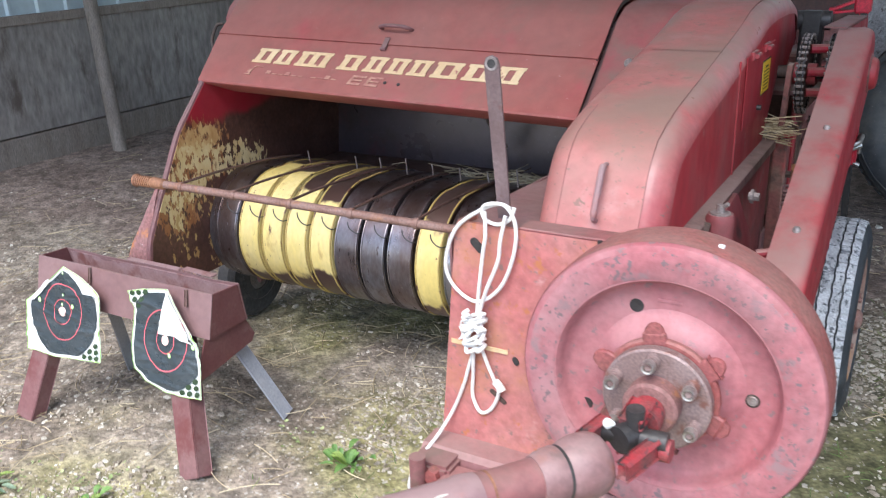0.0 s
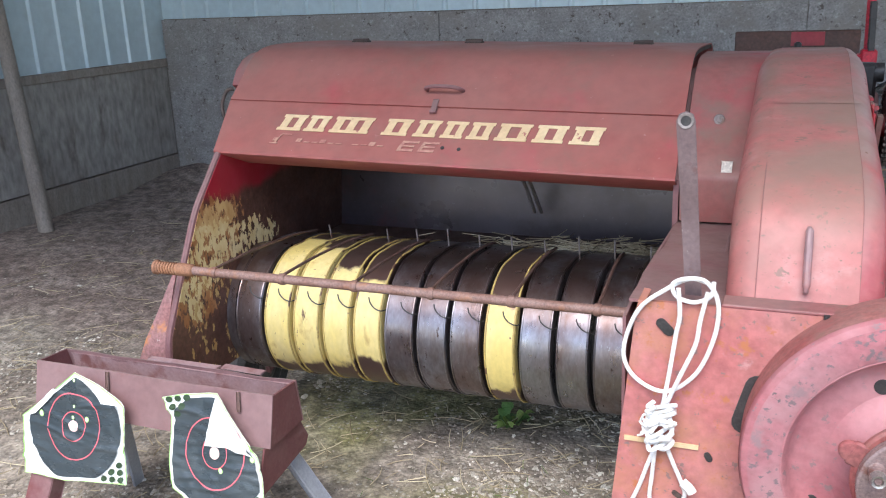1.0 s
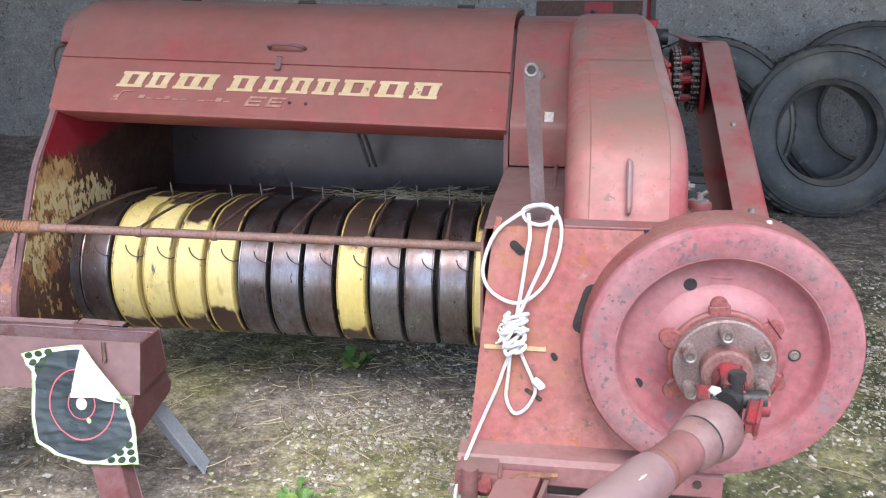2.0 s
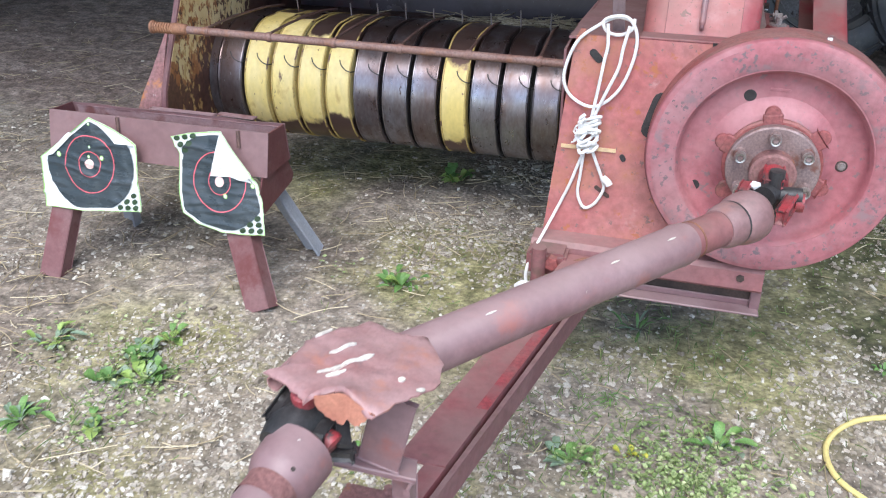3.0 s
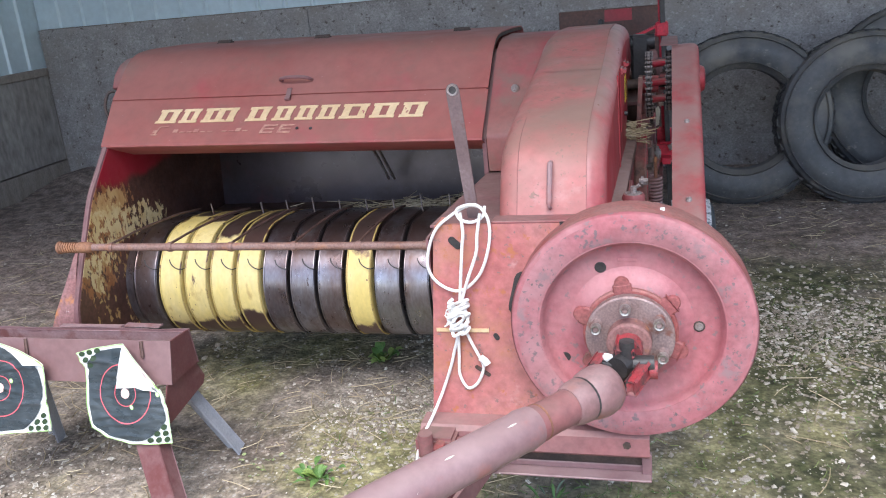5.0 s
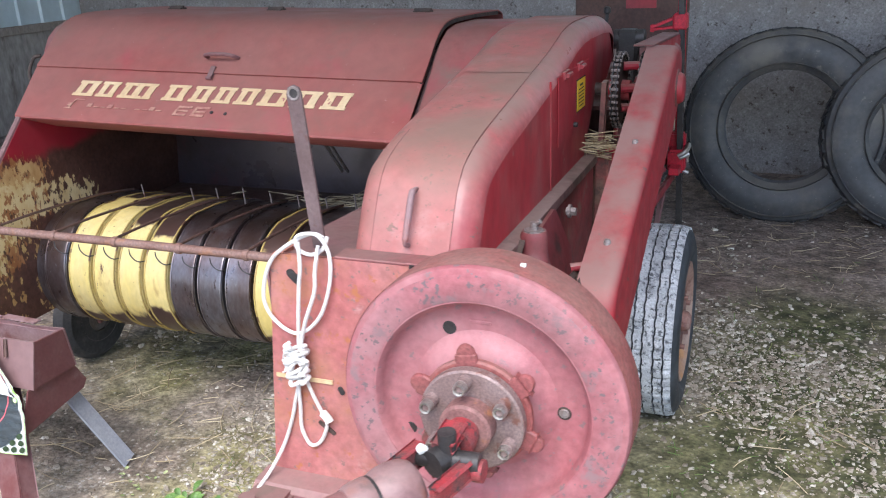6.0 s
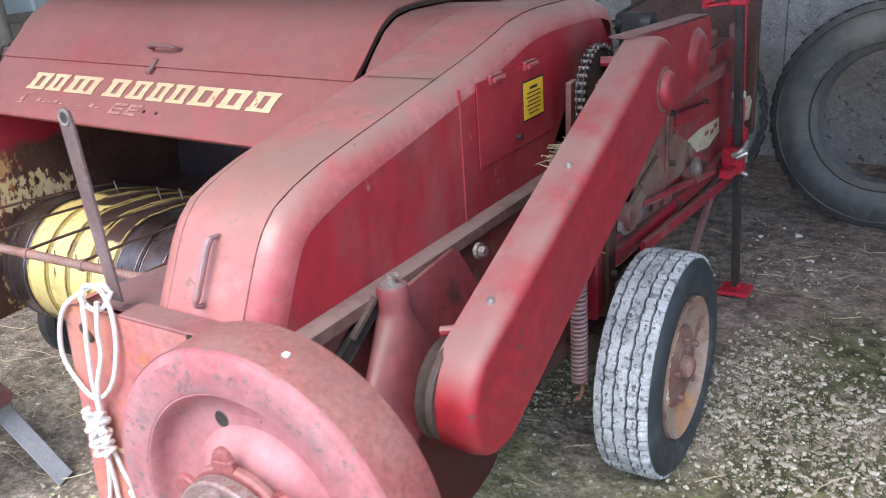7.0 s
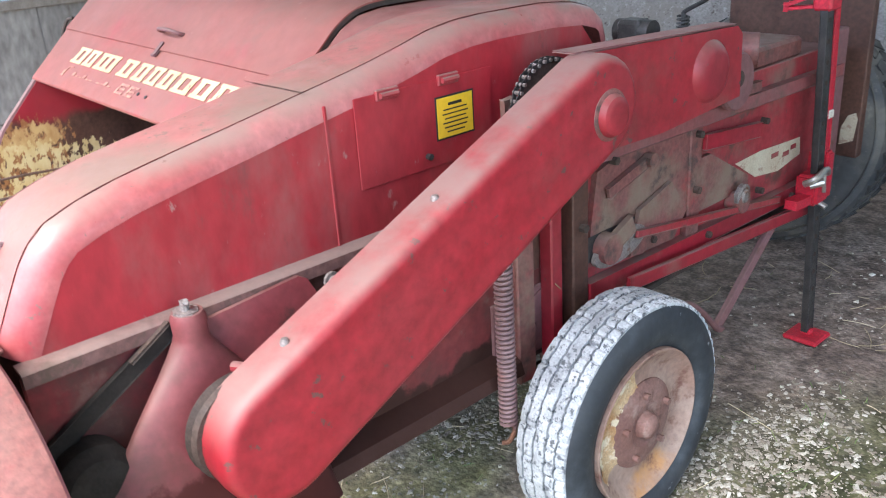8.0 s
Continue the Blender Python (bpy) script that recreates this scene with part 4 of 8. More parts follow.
for x0 in (-1.650, -1.585):
    part("numeral_block", join(hood_block(x0, x0 + 0.048, 0.038, 0.046, 0.003), hood_block(x0 + 0.005, x0 + 0.050, 0.054, 0.060, 0.003), hood_block(x0 + 0.010, x0 + 0.062, 0.068, 0.076, 0.003), hood_block(x0 + 0.002, x0 + 0.012, 0.046, 0.070, 0.008)), CREAM_FAINT, hood_front, "faint cream paint block", smooth=0)
for hx, hs in ((-1.512, 0.058), (-1.462, 0.056)):
    c = on_hood(hx, hs, 0.001)
    part("screw_hole", sweep([c, c + out * 0.0015], 0.006, 8), BLACK, hood_front)

# left end panel, inside and out
side = [(2.243, 1.006), (2.17, 0.93), (2.10, 0.855), (2.035, 0.745), (1.965, 0.62), (1.912, 0.52), (1.90, 0.44), (1.95, 0.37), (2.10, 0.33), (2.60, 0.34), (3.18, 0.60), (3.185, 1.27), (3.12, 1.288), (2.79, 1.298), (2.62, 1.290), (2.545, 1.262), (2.475, 1.210), (2.405, 1.148)]
part("end_panel", prism(side, -2.262, -2.238, "x"), END_SHEET, baler, "brown rusted end panel with flaking yellow paint")
part("edge_roll", sweep(smooth_line([(-2.25, y, z) for y, z in side[:7]], 4), 0.011, 8), MAROON, baler)
# feeder trough behind the pick-up
part("feeder_back", sheet([(2.97, 0.56), (2.985, 0.68), (3.0, 0.80), (3.03, 0.94), (3.08, 1.05), (3.15, 1.12), (3.18, 1.14)], -2.236, -0.70, 0.004, steps=4), STEEL_BLUE, baler, "shiny worn steel feeder back")
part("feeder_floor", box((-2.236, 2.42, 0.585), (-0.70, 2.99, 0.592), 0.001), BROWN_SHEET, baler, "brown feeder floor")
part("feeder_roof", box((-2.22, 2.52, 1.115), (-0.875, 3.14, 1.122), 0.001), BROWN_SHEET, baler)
for dx in (0, 0.022):
    part("packer_finger", sweep([(-1.436 + dx, 2.70, 0.95), (-1.424 + dx, 2.82, 0.805), (-1.418 + dx * 1.1, 2.90, 0.702)], 0.0065, 8), STEEL_GREY, baler, "worn steel packer finger")

# pick-up: bent stripper bands round the reel
CY, CZ, CR = 2.383, 0.466, 0.213
prof = [(2.78, 0.60), (2.68, 0.640), (2.56, 0.668), (2.47, 0.677)] + arc(CY, CZ, CR, 82, 285, 22)
flange = 0.010


def band(x0, wide, material, rim, label):
    """One stripper: a bent strip with its edges turned in."""
    bm = bmesh.new()
    n = len(prof)
    cols = []
    for dx, inset in ((0, 0.035), (0, 0.006), (0.006, 0), (wide - 0.006, 0), (wide, 0.006), (wide, 0.035)):
        col = []
        for k, (y, z) in enumerate(prof):
            d = Vector((prof[min(k + 1, n - 1)][0] - prof[max(k - 1, 0)][0], prof[min(k + 1, n - 1)][1] - prof[max(k - 1, 0)][1])).normalized()
            inn = Vector((-d.y, d.x))
            q = Vector((y, z)) + inn * inset
            col.append(bm.verts.new(Vector((x0 + dx, q.x, q.y))))
        cols.append(col)
    for a, b in zip(cols, cols[1:]):
        for k in range(n - 1):
            bm.faces.new((a[k], a[k + 1], b[k + 1], b[k]))
    ob = part("stripper_band", bm, material, baler, label, smooth=40)
    for dx in (0.0030, wide - 0.0030):
        line = [Vector((x0 + dx, y, z)) for y, z in prof]
        part("rim", sweep(line, 0.0032, 6), rim, ob, "turned edge")
    return ob


PITCH = 0.1042
for i in range(-1, 12):
    yel = i in (0, 1, 2, 3, 7, 11)
    band(-2.094 + i * PITCH, PITCH - 0.015, YELLOW[i] if yel else STEEL_WORN, YELLOW_RIM if yel else STEEL_WORN, "worn yellow painted stripper band" if yel else "brown polished steel stripper band")
part("end_drum", lathe([(0.05, -2.235), (0.211, -2.235), (0.211, -2.204), (0.05, -2.204)], (0, CY, CZ - 0.0), "x", 40), STEEL_WORN, baler, "worn steel end drum")
part("reel_core", lathe([(0.0, -2.07), (0.145, -2.07), (0.145, -0.75), (0.0, -0.75)], (0, CY, CZ - 0.02), "x", 32), BLACK, baler, "dark reel core")
random.seed(4)
for k in range(11):
    # a spring tine standing up out of the gap behind
    if k == 1:
        continue
    gx, z = -2.032 + 0.1075 * k, 0.665
    part("tine", sweep([(gx, 2.53, z - 0.06), (gx + 0.002, 2.525, z), (gx + 0.003 * random.random(), 2.516, z + 0.050 + 0.022 * random.random())], 0.0028, 6), STEEL_GREY, baler)
for i in range(-1, 12):
    # the wire stay on the front of each band
    gx = -2.094 + (i + 1) * PITCH - 0.006
    zf = CZ + 0.105
    lift = 0.006 * random.random()
    part("stay", sweep(smooth_line([(gx + 0.004, 2.205, zf - 0.010), (gx - 0.004, 2.182, zf - 0.008), (gx - 0.022, 2.178, zf - 0.001), (gx - 0.037, 2.179, zf + 0.010 + lift), (gx - 0.043, 2.184, zf + 0.026 + lift)], 4), 0.0019, 6), BLACK, baler)

# wind guard: cross tube with thin rods trailing over the reel
TL, TR = Vector((-2.245, 1.888, 0.747)), Vector((-0.845, 1.962, 0.717))
part("guard_tube", between([(0, 0.0125), (1, 0.0125)], TL, TR, 14), ROD, baler, "rust-brown cross tube")
part("tube_sleeve", between([(0, 0.016), (0.002, 0.0215), (0.007, 0.0215), (0.010, 0.016), (0.013, 0.0145), (0.052, 0.0145), (0.056, 0.0180), (0.060, 0.0190), (0.088, 0.0175), (0.092, 0.0130)], TL, TR, 20), ROD_ORANGE, baler, "orange rusted end sleeve")
coil = [TL + (TR - TL) * (0.008 + 0.055 * k / 60) + Vector((-0.05, 0.99, 0)).normalized() * (0.0165 * math.cos(k * 0.9)) + Vector((0, 0, 0.0165 * math.sin(k * 0.9))) for k in range(61)]
part("coil_spring", sweep(coil, 0.0028, 6), ROD_ORANGE, baler)
for k in range(6):
    t = 0.139 + 0.1506 * k
    p = TL + (TR - TL) * t
    part("rod_clip", between([(0, 0.0145), (0.2, 0.0158), (0.8, 0.0158), (1, 0.0145)], p - (TR - TL) * 0.006, p + (TR - TL) * 0.006, 14), ROD, baler)
    part("guard_rod", sweep(smooth_line([p + Vector((0, 0.004, 0.010)), p + Vector((-0.012, 0.16, 0.004)), p + Vector((-0.030, 0.34, -0.012)), p + Vector((-0.045, 0.50, -0.030)), p + Vector((-0.056, 0.66, -0.058))], 3), 0.0044, 8), ROD_DARK, baler, "thin dark rod")

# arm and gauge wheel at the outer end


def flared_wing():
    """The end panel's front edge below the cross tube, bent outwards like a wing."""
    rows = []
    for s, y, z in ((0.0, 2.005, 0.715), (0.12, 1.975, 0.66), (0.32, 1.945, 0.59), (0.55, 1.915, 0.52), (0.78, 1.902, 0.45), (1.0, 1.915, 0.375)):
        rows.append([Vector((-2.262 - (0.006 + 0.115 * s) * f, y - 0.018 * s * f - 0.010 * math.sin(math.pi * f) * s, z - 0.02 * s * f)) for f in (0, 0.2, 0.4, 0.6, 0.8, 1.0)])
    return slab(rows, lambda p, i, j: Vector((0.0, 0.006, 0.0)))


part("wing", flared_wing(), ARM, baler, "dull red flared wing with an orange rust patch", smooth=50)
gauge = part("gauge_wheel", lathe([(0.06, -0.045), (0.15, -0.045), (0.17, -0.025), (0.172, 0.025), (0.15, 0.045), (0.06, 0.045), (0.06, -0.045)], (-2.37, 2.50, 0.172), "x", 32), RUBBER, baler, "small black gauge wheel")
part("disc", lathe([(0.0, -0.03), (0.09, -0.035), (0.1, -0.046)], (-2.37, 2.50, 0.172), "x", 24), STEEL_GREY, gauge)
part("disc", lathe([(0.0, 0.03), (0.09, 0.035), (0.1, 0.046)], (-2.37, 2.50, 0.172), "x", 24), STEEL_GREY, gauge)
part("gauge_bracket", bar((-2.31, 2.50, 0.16), (-2.30, 2.40, 0.52), 0.05, 0.012, (1, 0, 0)), MAROON, baler)

# panel between the hood and the long cover
cheek = [(2.272, 0.868), (2.262, 0.975), (2.270, 0.995), (2.395, 1.098), (2.47, 1.172), (2.53, 1.222), (2.585, 1.248), (2.66, 1.258), (2.85, 1.256), (3.1, 1.22)]
cheek_ob = part("cheek_panel", sheet(cheek, -0.852, -0.655, 0.004), RED_CHEEK, baler, "dull red panel with bright red wear")
part("bolt_hole", lathe([(0.0, -0.001), (0.007, -0.001), (0.008, -0.004), (0.013, -0.004), (0.014, 0.004)], (-0.774, 2.402, 1.113), "y", 16), STEEL_GREY, cheek_ob)
part("tag", bar((-0.754, 2.276, 1.012), (-0.728, 2.276, 1.011), 0.004, 0.03, (0, 0, 1), 0.001), WHITE_DECAL, cheek_ob, "small white plastic tag")
part("inner_cheek", prism([(2.275, 0.60), (2.275, 0.975), (2.40, 1.08), (2.54, 1.20), (2.6, 1.225), (3.1, 1.21), (3.15, 0.60)], -0.870, -0.856, "x"), MAROON, baler)
# the dusty shelf in front of it
part("shelf", sheet([(1.55, 0.905), (1.75, 0.893), (2.02, 0.872), (2.29, 0.861)], -0.856, -0.60, 0.006), MAROON, baler, "dusty maroon ledge")
part("shelf_side", sheet([(1.52, 0.88), (1.75, 0.89), (2.31, 0.858)], -0.862, -0.856, 0.25), MAROON, baler)

# long cover over the packer drive
CX0, CX1 = -0.690, -0.428


COVER_LINE = [(1.548, 0.903), (1.566, 0.940), (1.589, 0.985), (1.611, 1.026), (1.633, 1.056), (1.664, 1.082), (1.718, 1.103), (1.786, 1.121), (1.89, 1.141), (2.0, 1.160), (2.14, 1.186), (2.24, 1.204), (2.315, 1.219), (2.39, 1.236), (2.465, 1.255), (2.545, 1.266), (2.63, 1.269), (2.81, 1.267), (2.92, 1.258), (2.985, 1.240), (3.02, 1.212), (3.036, 1.165), (3.04, 1.10)]
SHOULDER, SPLIT = 0.052, 9


def cover_rows(where):
    """Cross-sections of the cover along its length: where picks the top or one of the rounded shoulders."""
    n = len(COVER_LINE)
    rows = []
    for k, (y, z) in enumerate(COVER_LINE):
        d = Vector((COVER_LINE[min(k + 1, n - 1)][0] - COVER_LINE[max(k - 1, 0)][0], COVER_LINE[min(k + 1, n - 1)][1] - COVER_LINE[max(k - 1, 0)][1])).normalized()
        nor = Vector((-d.y, d.x))
        row = []
        if where == "top":
            for f in (0, 0.25, 0.5, 0.75, 1):
                row.append(Vector((CX0 + SHOULDER + (CX1 - CX0 - 2 * SHOULDER) * f, y, z)))
            for j in range(1, 4):
                a = radians(SPLIT * j / 3)
                q = Vector((y, z)) - nor * (SHOULDER * (1 - math.cos(a)))
                row.append(Vector((CX1 - SHOULDER + SHOULDER * math.sin(a), q.x, q.y)))
        else:
            for j in range(9):
                a0 = SPLIT if where == "right" else 0
                a = radians(a0 + (90 - a0) * j / 8)
                q = Vector((y, z)) - nor * (SHOULDER * (1 - math.cos(a)) + 0.0015)
                out_x = SHOULDER * math.sin(a)
                row.append(Vector((CX1 - SHOULDER + out_x if where == "right" else CX0 + SHOULDER - out_x, q.x, q.y)))
        rows.append(row)
    return rows


def loft(rows):
    bm = bmesh.new()
    made = [[bm.verts.new(p) for p in row] for row in rows]
    for a, b in zip(made, made[1:]):
        for j in range(len(a) - 1):
            bm.faces.new((a[j], a[j + 1], b[j + 1], b[j]))
    return bm


cover = part("cover_top", loft(cover_rows("top")), RED, baler, "dusty faded red cover top and front")
part("cover_shoulder", loft(cover_rows("left")), RED, baler, "rounded cover edge")
part("cover_shoulder", loft(cover_rows("right")), RED_SHOULDER, baler, "rounded cover edge mottled with paler pink")
# side of the cover
wall_line = [(row[-1].y, row[-1].z) for row in cover_rows("right")[:19]] + [(2.985, 1.12), (2.86, 1.06), (2.70, 1.045), (2.62, 0.96), (2.56, 0.889), (2.2, 0.889)]
for nm, x0, x1 in (("cover_side", CX1 - 0.008, CX1 - 0.0005), ("cover_side", CX0 + 0.0005, CX0 + 0.008)):
    cs = part(nm, prism(wall_line, x0, x1, "x"), RED_SIDE, baler, "glossy red side sheet with dusty streaks", smooth=30)
    if x1 > -0.5:
        cover_side = cs
part("shut_line", sweep(smooth_line([row[-1] for row in cover_rows("top")[:19]], 3), 0.0005, 6), RED_DULL, cover, "dull shut line")
part("shut_line", sweep(smooth_line([row[0] for row in cover_rows("top")[:8]], 3), 0.0008, 6), RED_DULL, cover, "dull shut line")
part("cover_seam", sheet([(CX0 + 0.02, 0), (CX1 - 0.03, 0)], 2.150, 2.153, 0.0015, "y", lift=lambda p: Vector((p.x, p.y, 1.1895))), RED, cover)
part("side_joint", box((CX1 - 0.002, 2.168, 0.89), (CX1 + 0.0025, 2.174, 1.165), 0.001), RED_SIDE, cover_side)
part("door_plate", box((CX1 + 0.001, 2.235, 0.985), (CX1 + 0.0035, 2.60, 1.165), 0.0012), RED_SIDE, cover_side, "dusty flush door plate")
for hy in (2.315, 2.475):
    part("hinge", join(box((CX1, hy - 0.028, 1.150), (CX1 + 0.009, hy + 0.028, 1.172), 0.002), sweep([(CX1 + 0.013, hy - 0.022, 1.161), (CX1 + 0.013, hy + 0.022, 1.161)], 0.006, 8)), RED_GRIME, cover_side)
stick = part("sticker", box((CX1 + 0.003, 2.437, 1.037), (CX1 + 0.0045, 2.545, 1.128), 0), INK, cover_side, "yellow warning sticker with black print", smooth=0)
part("print_field", box((CX1 + 0.0045, 2.441, 1.041), (CX1 + 0.0053, 2.541, 1.124), 0), STICKER, stick, "yellow field", smooth=0)
for k in range(7):
    z = 1.106 - k * 0.0093
    w = 0.038 if k == 0 else (0.066, 0.072, 0.06, 0.07, 0.064, 0.05)[k - 1]
    part("print_bar", box((CX1 + 0.0053, 2.491 - w / 2, z), (CX1 + 0.0059, 2.491 + w / 2, z + (0.006 if k == 0 else 0.0028)), 0), INK, stick, smooth=0)
part("latch_stud", sweep([(CX1, 2.41, 1.012), (CX1 + 0.014, 2.41, 1.012)], 0.007, 8), BLACK, cover_side)
# front handle on its wear plate
part("handle", sweep(smooth_line([(-0.557, 1.630, 1.036), (-0.557, 1.610, 1.040), (-0.557, 1.594, 1.034), (-0.557, 1.574, 0.998), (-0.557, 1.555, 0.962), (-0.557, 1.549, 0.946), (-0.557, 1.568, 0.938)], 5), [0.0045] * 8 + [0.0068] * 15 + [0.0045] * 8, 10), TUBE, cover, "bent rod handle")
# front plate with its slotted holes
plate = part("front_plate", prism([(-0.884, 0.385), (-0.835, 0.905), (-0.828, 0.921), (-0.42, 0.921), (-0.40, 0.80), (-0.40, 0.385)], 1.500, 1.510, "y", 0.002), RED_PLATE, baler, "chalky red front plate with rust streaks")
part("plate_flange", bar((-0.8785, 1.544, 0.385), (-0.8275, 1.544, 0.915), 0.07, 0.008, (1, 0, 0)), RED_PLATE, baler)
part("plate_top", box((-0.69, 1.500, 0.9205), (-0.42, 1.552, 0.927), 0.002), RED_DULL, baler)


def slot(cx, cz, half, r, turn):
    d = Vector((math.cos(radians(turn)), 0, math.sin(radians(turn)))) * half
    u = Vector((-math.sin(radians(turn)), 0, math.cos(radians(turn))))
    pts = []
    for s, a0 in ((1, -90), (-1, 90)):
        for k in range(7):
            a = radians(a0 + 180 * k / 6)
            pts.append(Vector((cx, 0, cz)) + d * s + (d.normalized() * math.cos(a) + u * math.sin(a)) * r)
    return prism([(p.x, p.z) for p in pts], 1.4975, 1.503, "y")


part("slot_hole", slot(-0.783, 0.875, 0.010, 0.009, -45), BLACK, plate)
part("slot_hole", slot(-0.698, 0.630, 0.004, 0.006, -60), BLACK, plate)
part("slot_hole", slot(-0.74, 0.535, 0.018, 0.005, -35), DARK, plate)
part("slot_hole", slot(-0.632, 0.745, 0.037, 0.021, 75), BLACK, plate)
part("yellow_mark", box((-0.85, 1.4965, 0.642), (-0.716, 1.4995, 0.651), 0), CREAM, plate, "strip of pale yellow tape", smooth=0)
part("plate_bolt", sweep([(-0.523, 1.498, 0.905), (-0.523, 1.498, 0.925)], 0.005, 8), BLACK, plate)

# hitch frame under the plate
part("frame_channel", sheet([(1.50, 0.406), (1.445, 0.404), (1.438, 0.398), (1.436, 0.354), (1.444, 0.348), (1.46, 0.348)], -0.90, -0.332, 0.006, lift=lambda p: p), FRAME_PINK, baler, "dusty pink-red frame channel")
part("frame_angle", join(box((-0.80, 1.422, 0.286), (-0.328, 1.466, 0.292), 0.002), box((-0.80, 1.462, 0.292), (-0.328, 1.468, 0.308), 0.002), box((-0.352, 1.45, 0.290), (-0.328, 1.466, 0.348), 0.002)), TUBE, baler, "dusty mauve bottom angle")
part("frame_bolt", sweep([(-0.385, 1.438, 0.382), (-0.385, 1.428, 0.382)], 0.010, 6), DARK, baler)
# Its dark colour gives the gap below the channel its shade.
part("frame_shade_web", box((-0.88, 1.470, 0.292), (-0.34, 1.50, 0.403), 0.003), DARK, baler)
part("pivot_lug", join(box((-0.90, 1.375, 0.345), (-0.80, 1.46, 0.405), 0.008, 2), sweep([(-0.865, 1.36, 0.30), (-0.865, 1.36, 0.43)], 0.018, 12)), RED_DULL, baler)
part("pivot_bolt", sweep([(-0.835, 1.36, 0.385), (-0.835, 1.385, 0.385)], 0.018, 6), RED_RIM, baler)
part("lug_pin", sweep([(-0.82, 1.37, 0.375), (-0.76, 1.40, 0.39), (-0.68, 1.41, 0.392)], 0.006, 8), RUSTY, baler)

# flywheel
FC = (-0.368, 0, 0.690)
fly = part("flywheel", lathe([(0.0, 1.456), (0.170, 1.456), (0.188, 1.453), (0.196, 1.446), (0.200, 1.436), (0.203, 1.424), (0.208, 1.418), (0.262, 1.416), (0.272, 1.420), (0.276, 1.428), (0.276, 1.515), (0.270, 1.522), (0.20, 1.522)], FC, "y", 96), RED_CAST, baler, "heavy chalky pink-red flywheel with rusty rim")
part("rim_face", lathe([(0.2765, 1.4275), (0.2772, 1.43), (0.2772, 1.515), (0.2765, 1.5175)], FC, "y", 96), RED_RIM, fly, "rusty red rim")
part("face_ring", lathe([(0.211, 1.4172), (0.213, 1.4160), (0.259, 1.4145), (0.262, 1.4155)], FC, "y", 96), RED_RING, fly, "chipped pink face ring")
for hx, hz, m in ((-0.434, 0.827, BLACK), (-0.218, 0.684, DARK), (-0.525, 0.60, BLACK)):
    part("fly_hole", lathe([(0.0, 1.4545), (0.0125, 1.4545), (0.0135, 1.4555)], (hx, 0, hz), "y", 20), m, fly)
part("hole_plug", lathe([(0.0, 1.452), (0.008, 1.452), (0.010, 1.4545)], (-0.218, 0, 0.684), "y", 12), STEEL_GREY, fly)
part("cast_mark", box((-0.395, 1.4535, 0.842), (-0.352, 1.4565, 0.848), 0.001), RED_CAST, fly)
part("cast_boss", lathe([(0.0, 1.424), (0.085, 1.426), (0.100, 1.431), (0.115, 1.441), (0.126, 1.449), (0.134, 1.4535), (0.140, 1.4555)], (FC[0], 0, FC[2]), "y", 64), RED_CAST, fly, "raised casting boss")
part("clutch_spider", lathe([(0.0, 1.397), (0.102, 1.397), (0.106, 1.401), (0.106, 1.41)], FC, "y", 48), RED_RIM, fly, "rusty clutch spider")
for k in range(6):
    a = radians(60 * k + 38)
    tip = Vector((FC[0] + 0.118 * math.cos(a), 1.402, FC[2] + 0.118 * math.sin(a)))
    root = Vector((FC[0] + 0.07 * math.cos(a), 1.402, FC[2] + 0.07 * math.sin(a)))
    part("spider_ear", join(bar(root, tip, 0.042, 0.012, (0, 1, 0), 0.003), lathe([(0.0, 1.397), (0.015, 1.397), (0.017, 1.400), (0.017, 1.408)], (tip.x, 0, tip.z), "y", 16)), RED_EAR, fly, "dull red bolt ear")
part("slip_plate", lathe([(0.0, 1.372), (0.094, 1.372), (0.098, 1.375), (0.098, 1.392), (0.08, 1.394)], FC, "y", 48), CLUTCH, fly, "rusty grey steel slip clutch plate")
for k in range(6):
    a = radians(60 * k + 35)
    c = Vector((FC[0] + 0.079 * math.cos(a), 0, FC[2] + 0.079 * math.sin(a)))
    spring = [Vector((c.x + 0.0115 * math.cos(j * 0.75), 1.372 - 0.018 * j / 50, c.z + 0.0115 * math.sin(j * 0.75))) for j in range(51)]
    part("clutch_spring", join(sweep(spring, 0.0022, 5), lathe([(0.0, 1.338), (0.006, 1.338), (0.006, 1.349), (0.0135, 1.349), (0.0135, 1.357), (0.0, 1.357)], (c.x, 0, c.z), "y", 12)), CLUTCH, fly, "clutch spring with bolt")
    part("bolt_end", lathe([(0.0, 1.342), (0.0065, 1.341), (0.0075, 1.335), (0.0105, 1.334), (0.0125, 1.339), (0.0125, 1.351)], (c.x, 0, c.z), "y", 12), STEEL_BRIGHT, fly)
part("paint_chip", box((-0.30, 1.462, 0.956), (-0.290, 1.470, 0.962), 0.001), PAPER, fly)
part("hub", lathe([(0.0, 1.335), (0.044, 1.335), (0.049, 1.340), (0.049, 1.372)], FC, "y", 32), RUSTY_RED, fly, "rusty red hub")

# drive shaft
J0 = Vector((-0.358, 1.255, 0.662))
D = Vector((-0.584, -0.811, 0.018)).normalized()
J1 = J0 + D * 1.13
shaft = part("drive_shaft", between([(0, 0.039), (0.035, 0.042), (0.05, 0.040), (0.9, 0.040), (0.905, 0.038), (1, 0.038)], J0 + D * 0.30, J0 + D * 1.06, 24), TUBE, baler, "dusty maroon shaft guard tube")
part("collar", between([(0, 0.038), (0.1, 0.036), (0.5, 0.0355), (0.85, 0.0365), (1, 0.037)], J0 + D * 0.175, J0 + D * 0.315, 24), RED_DULL, shaft, "red worn collar")
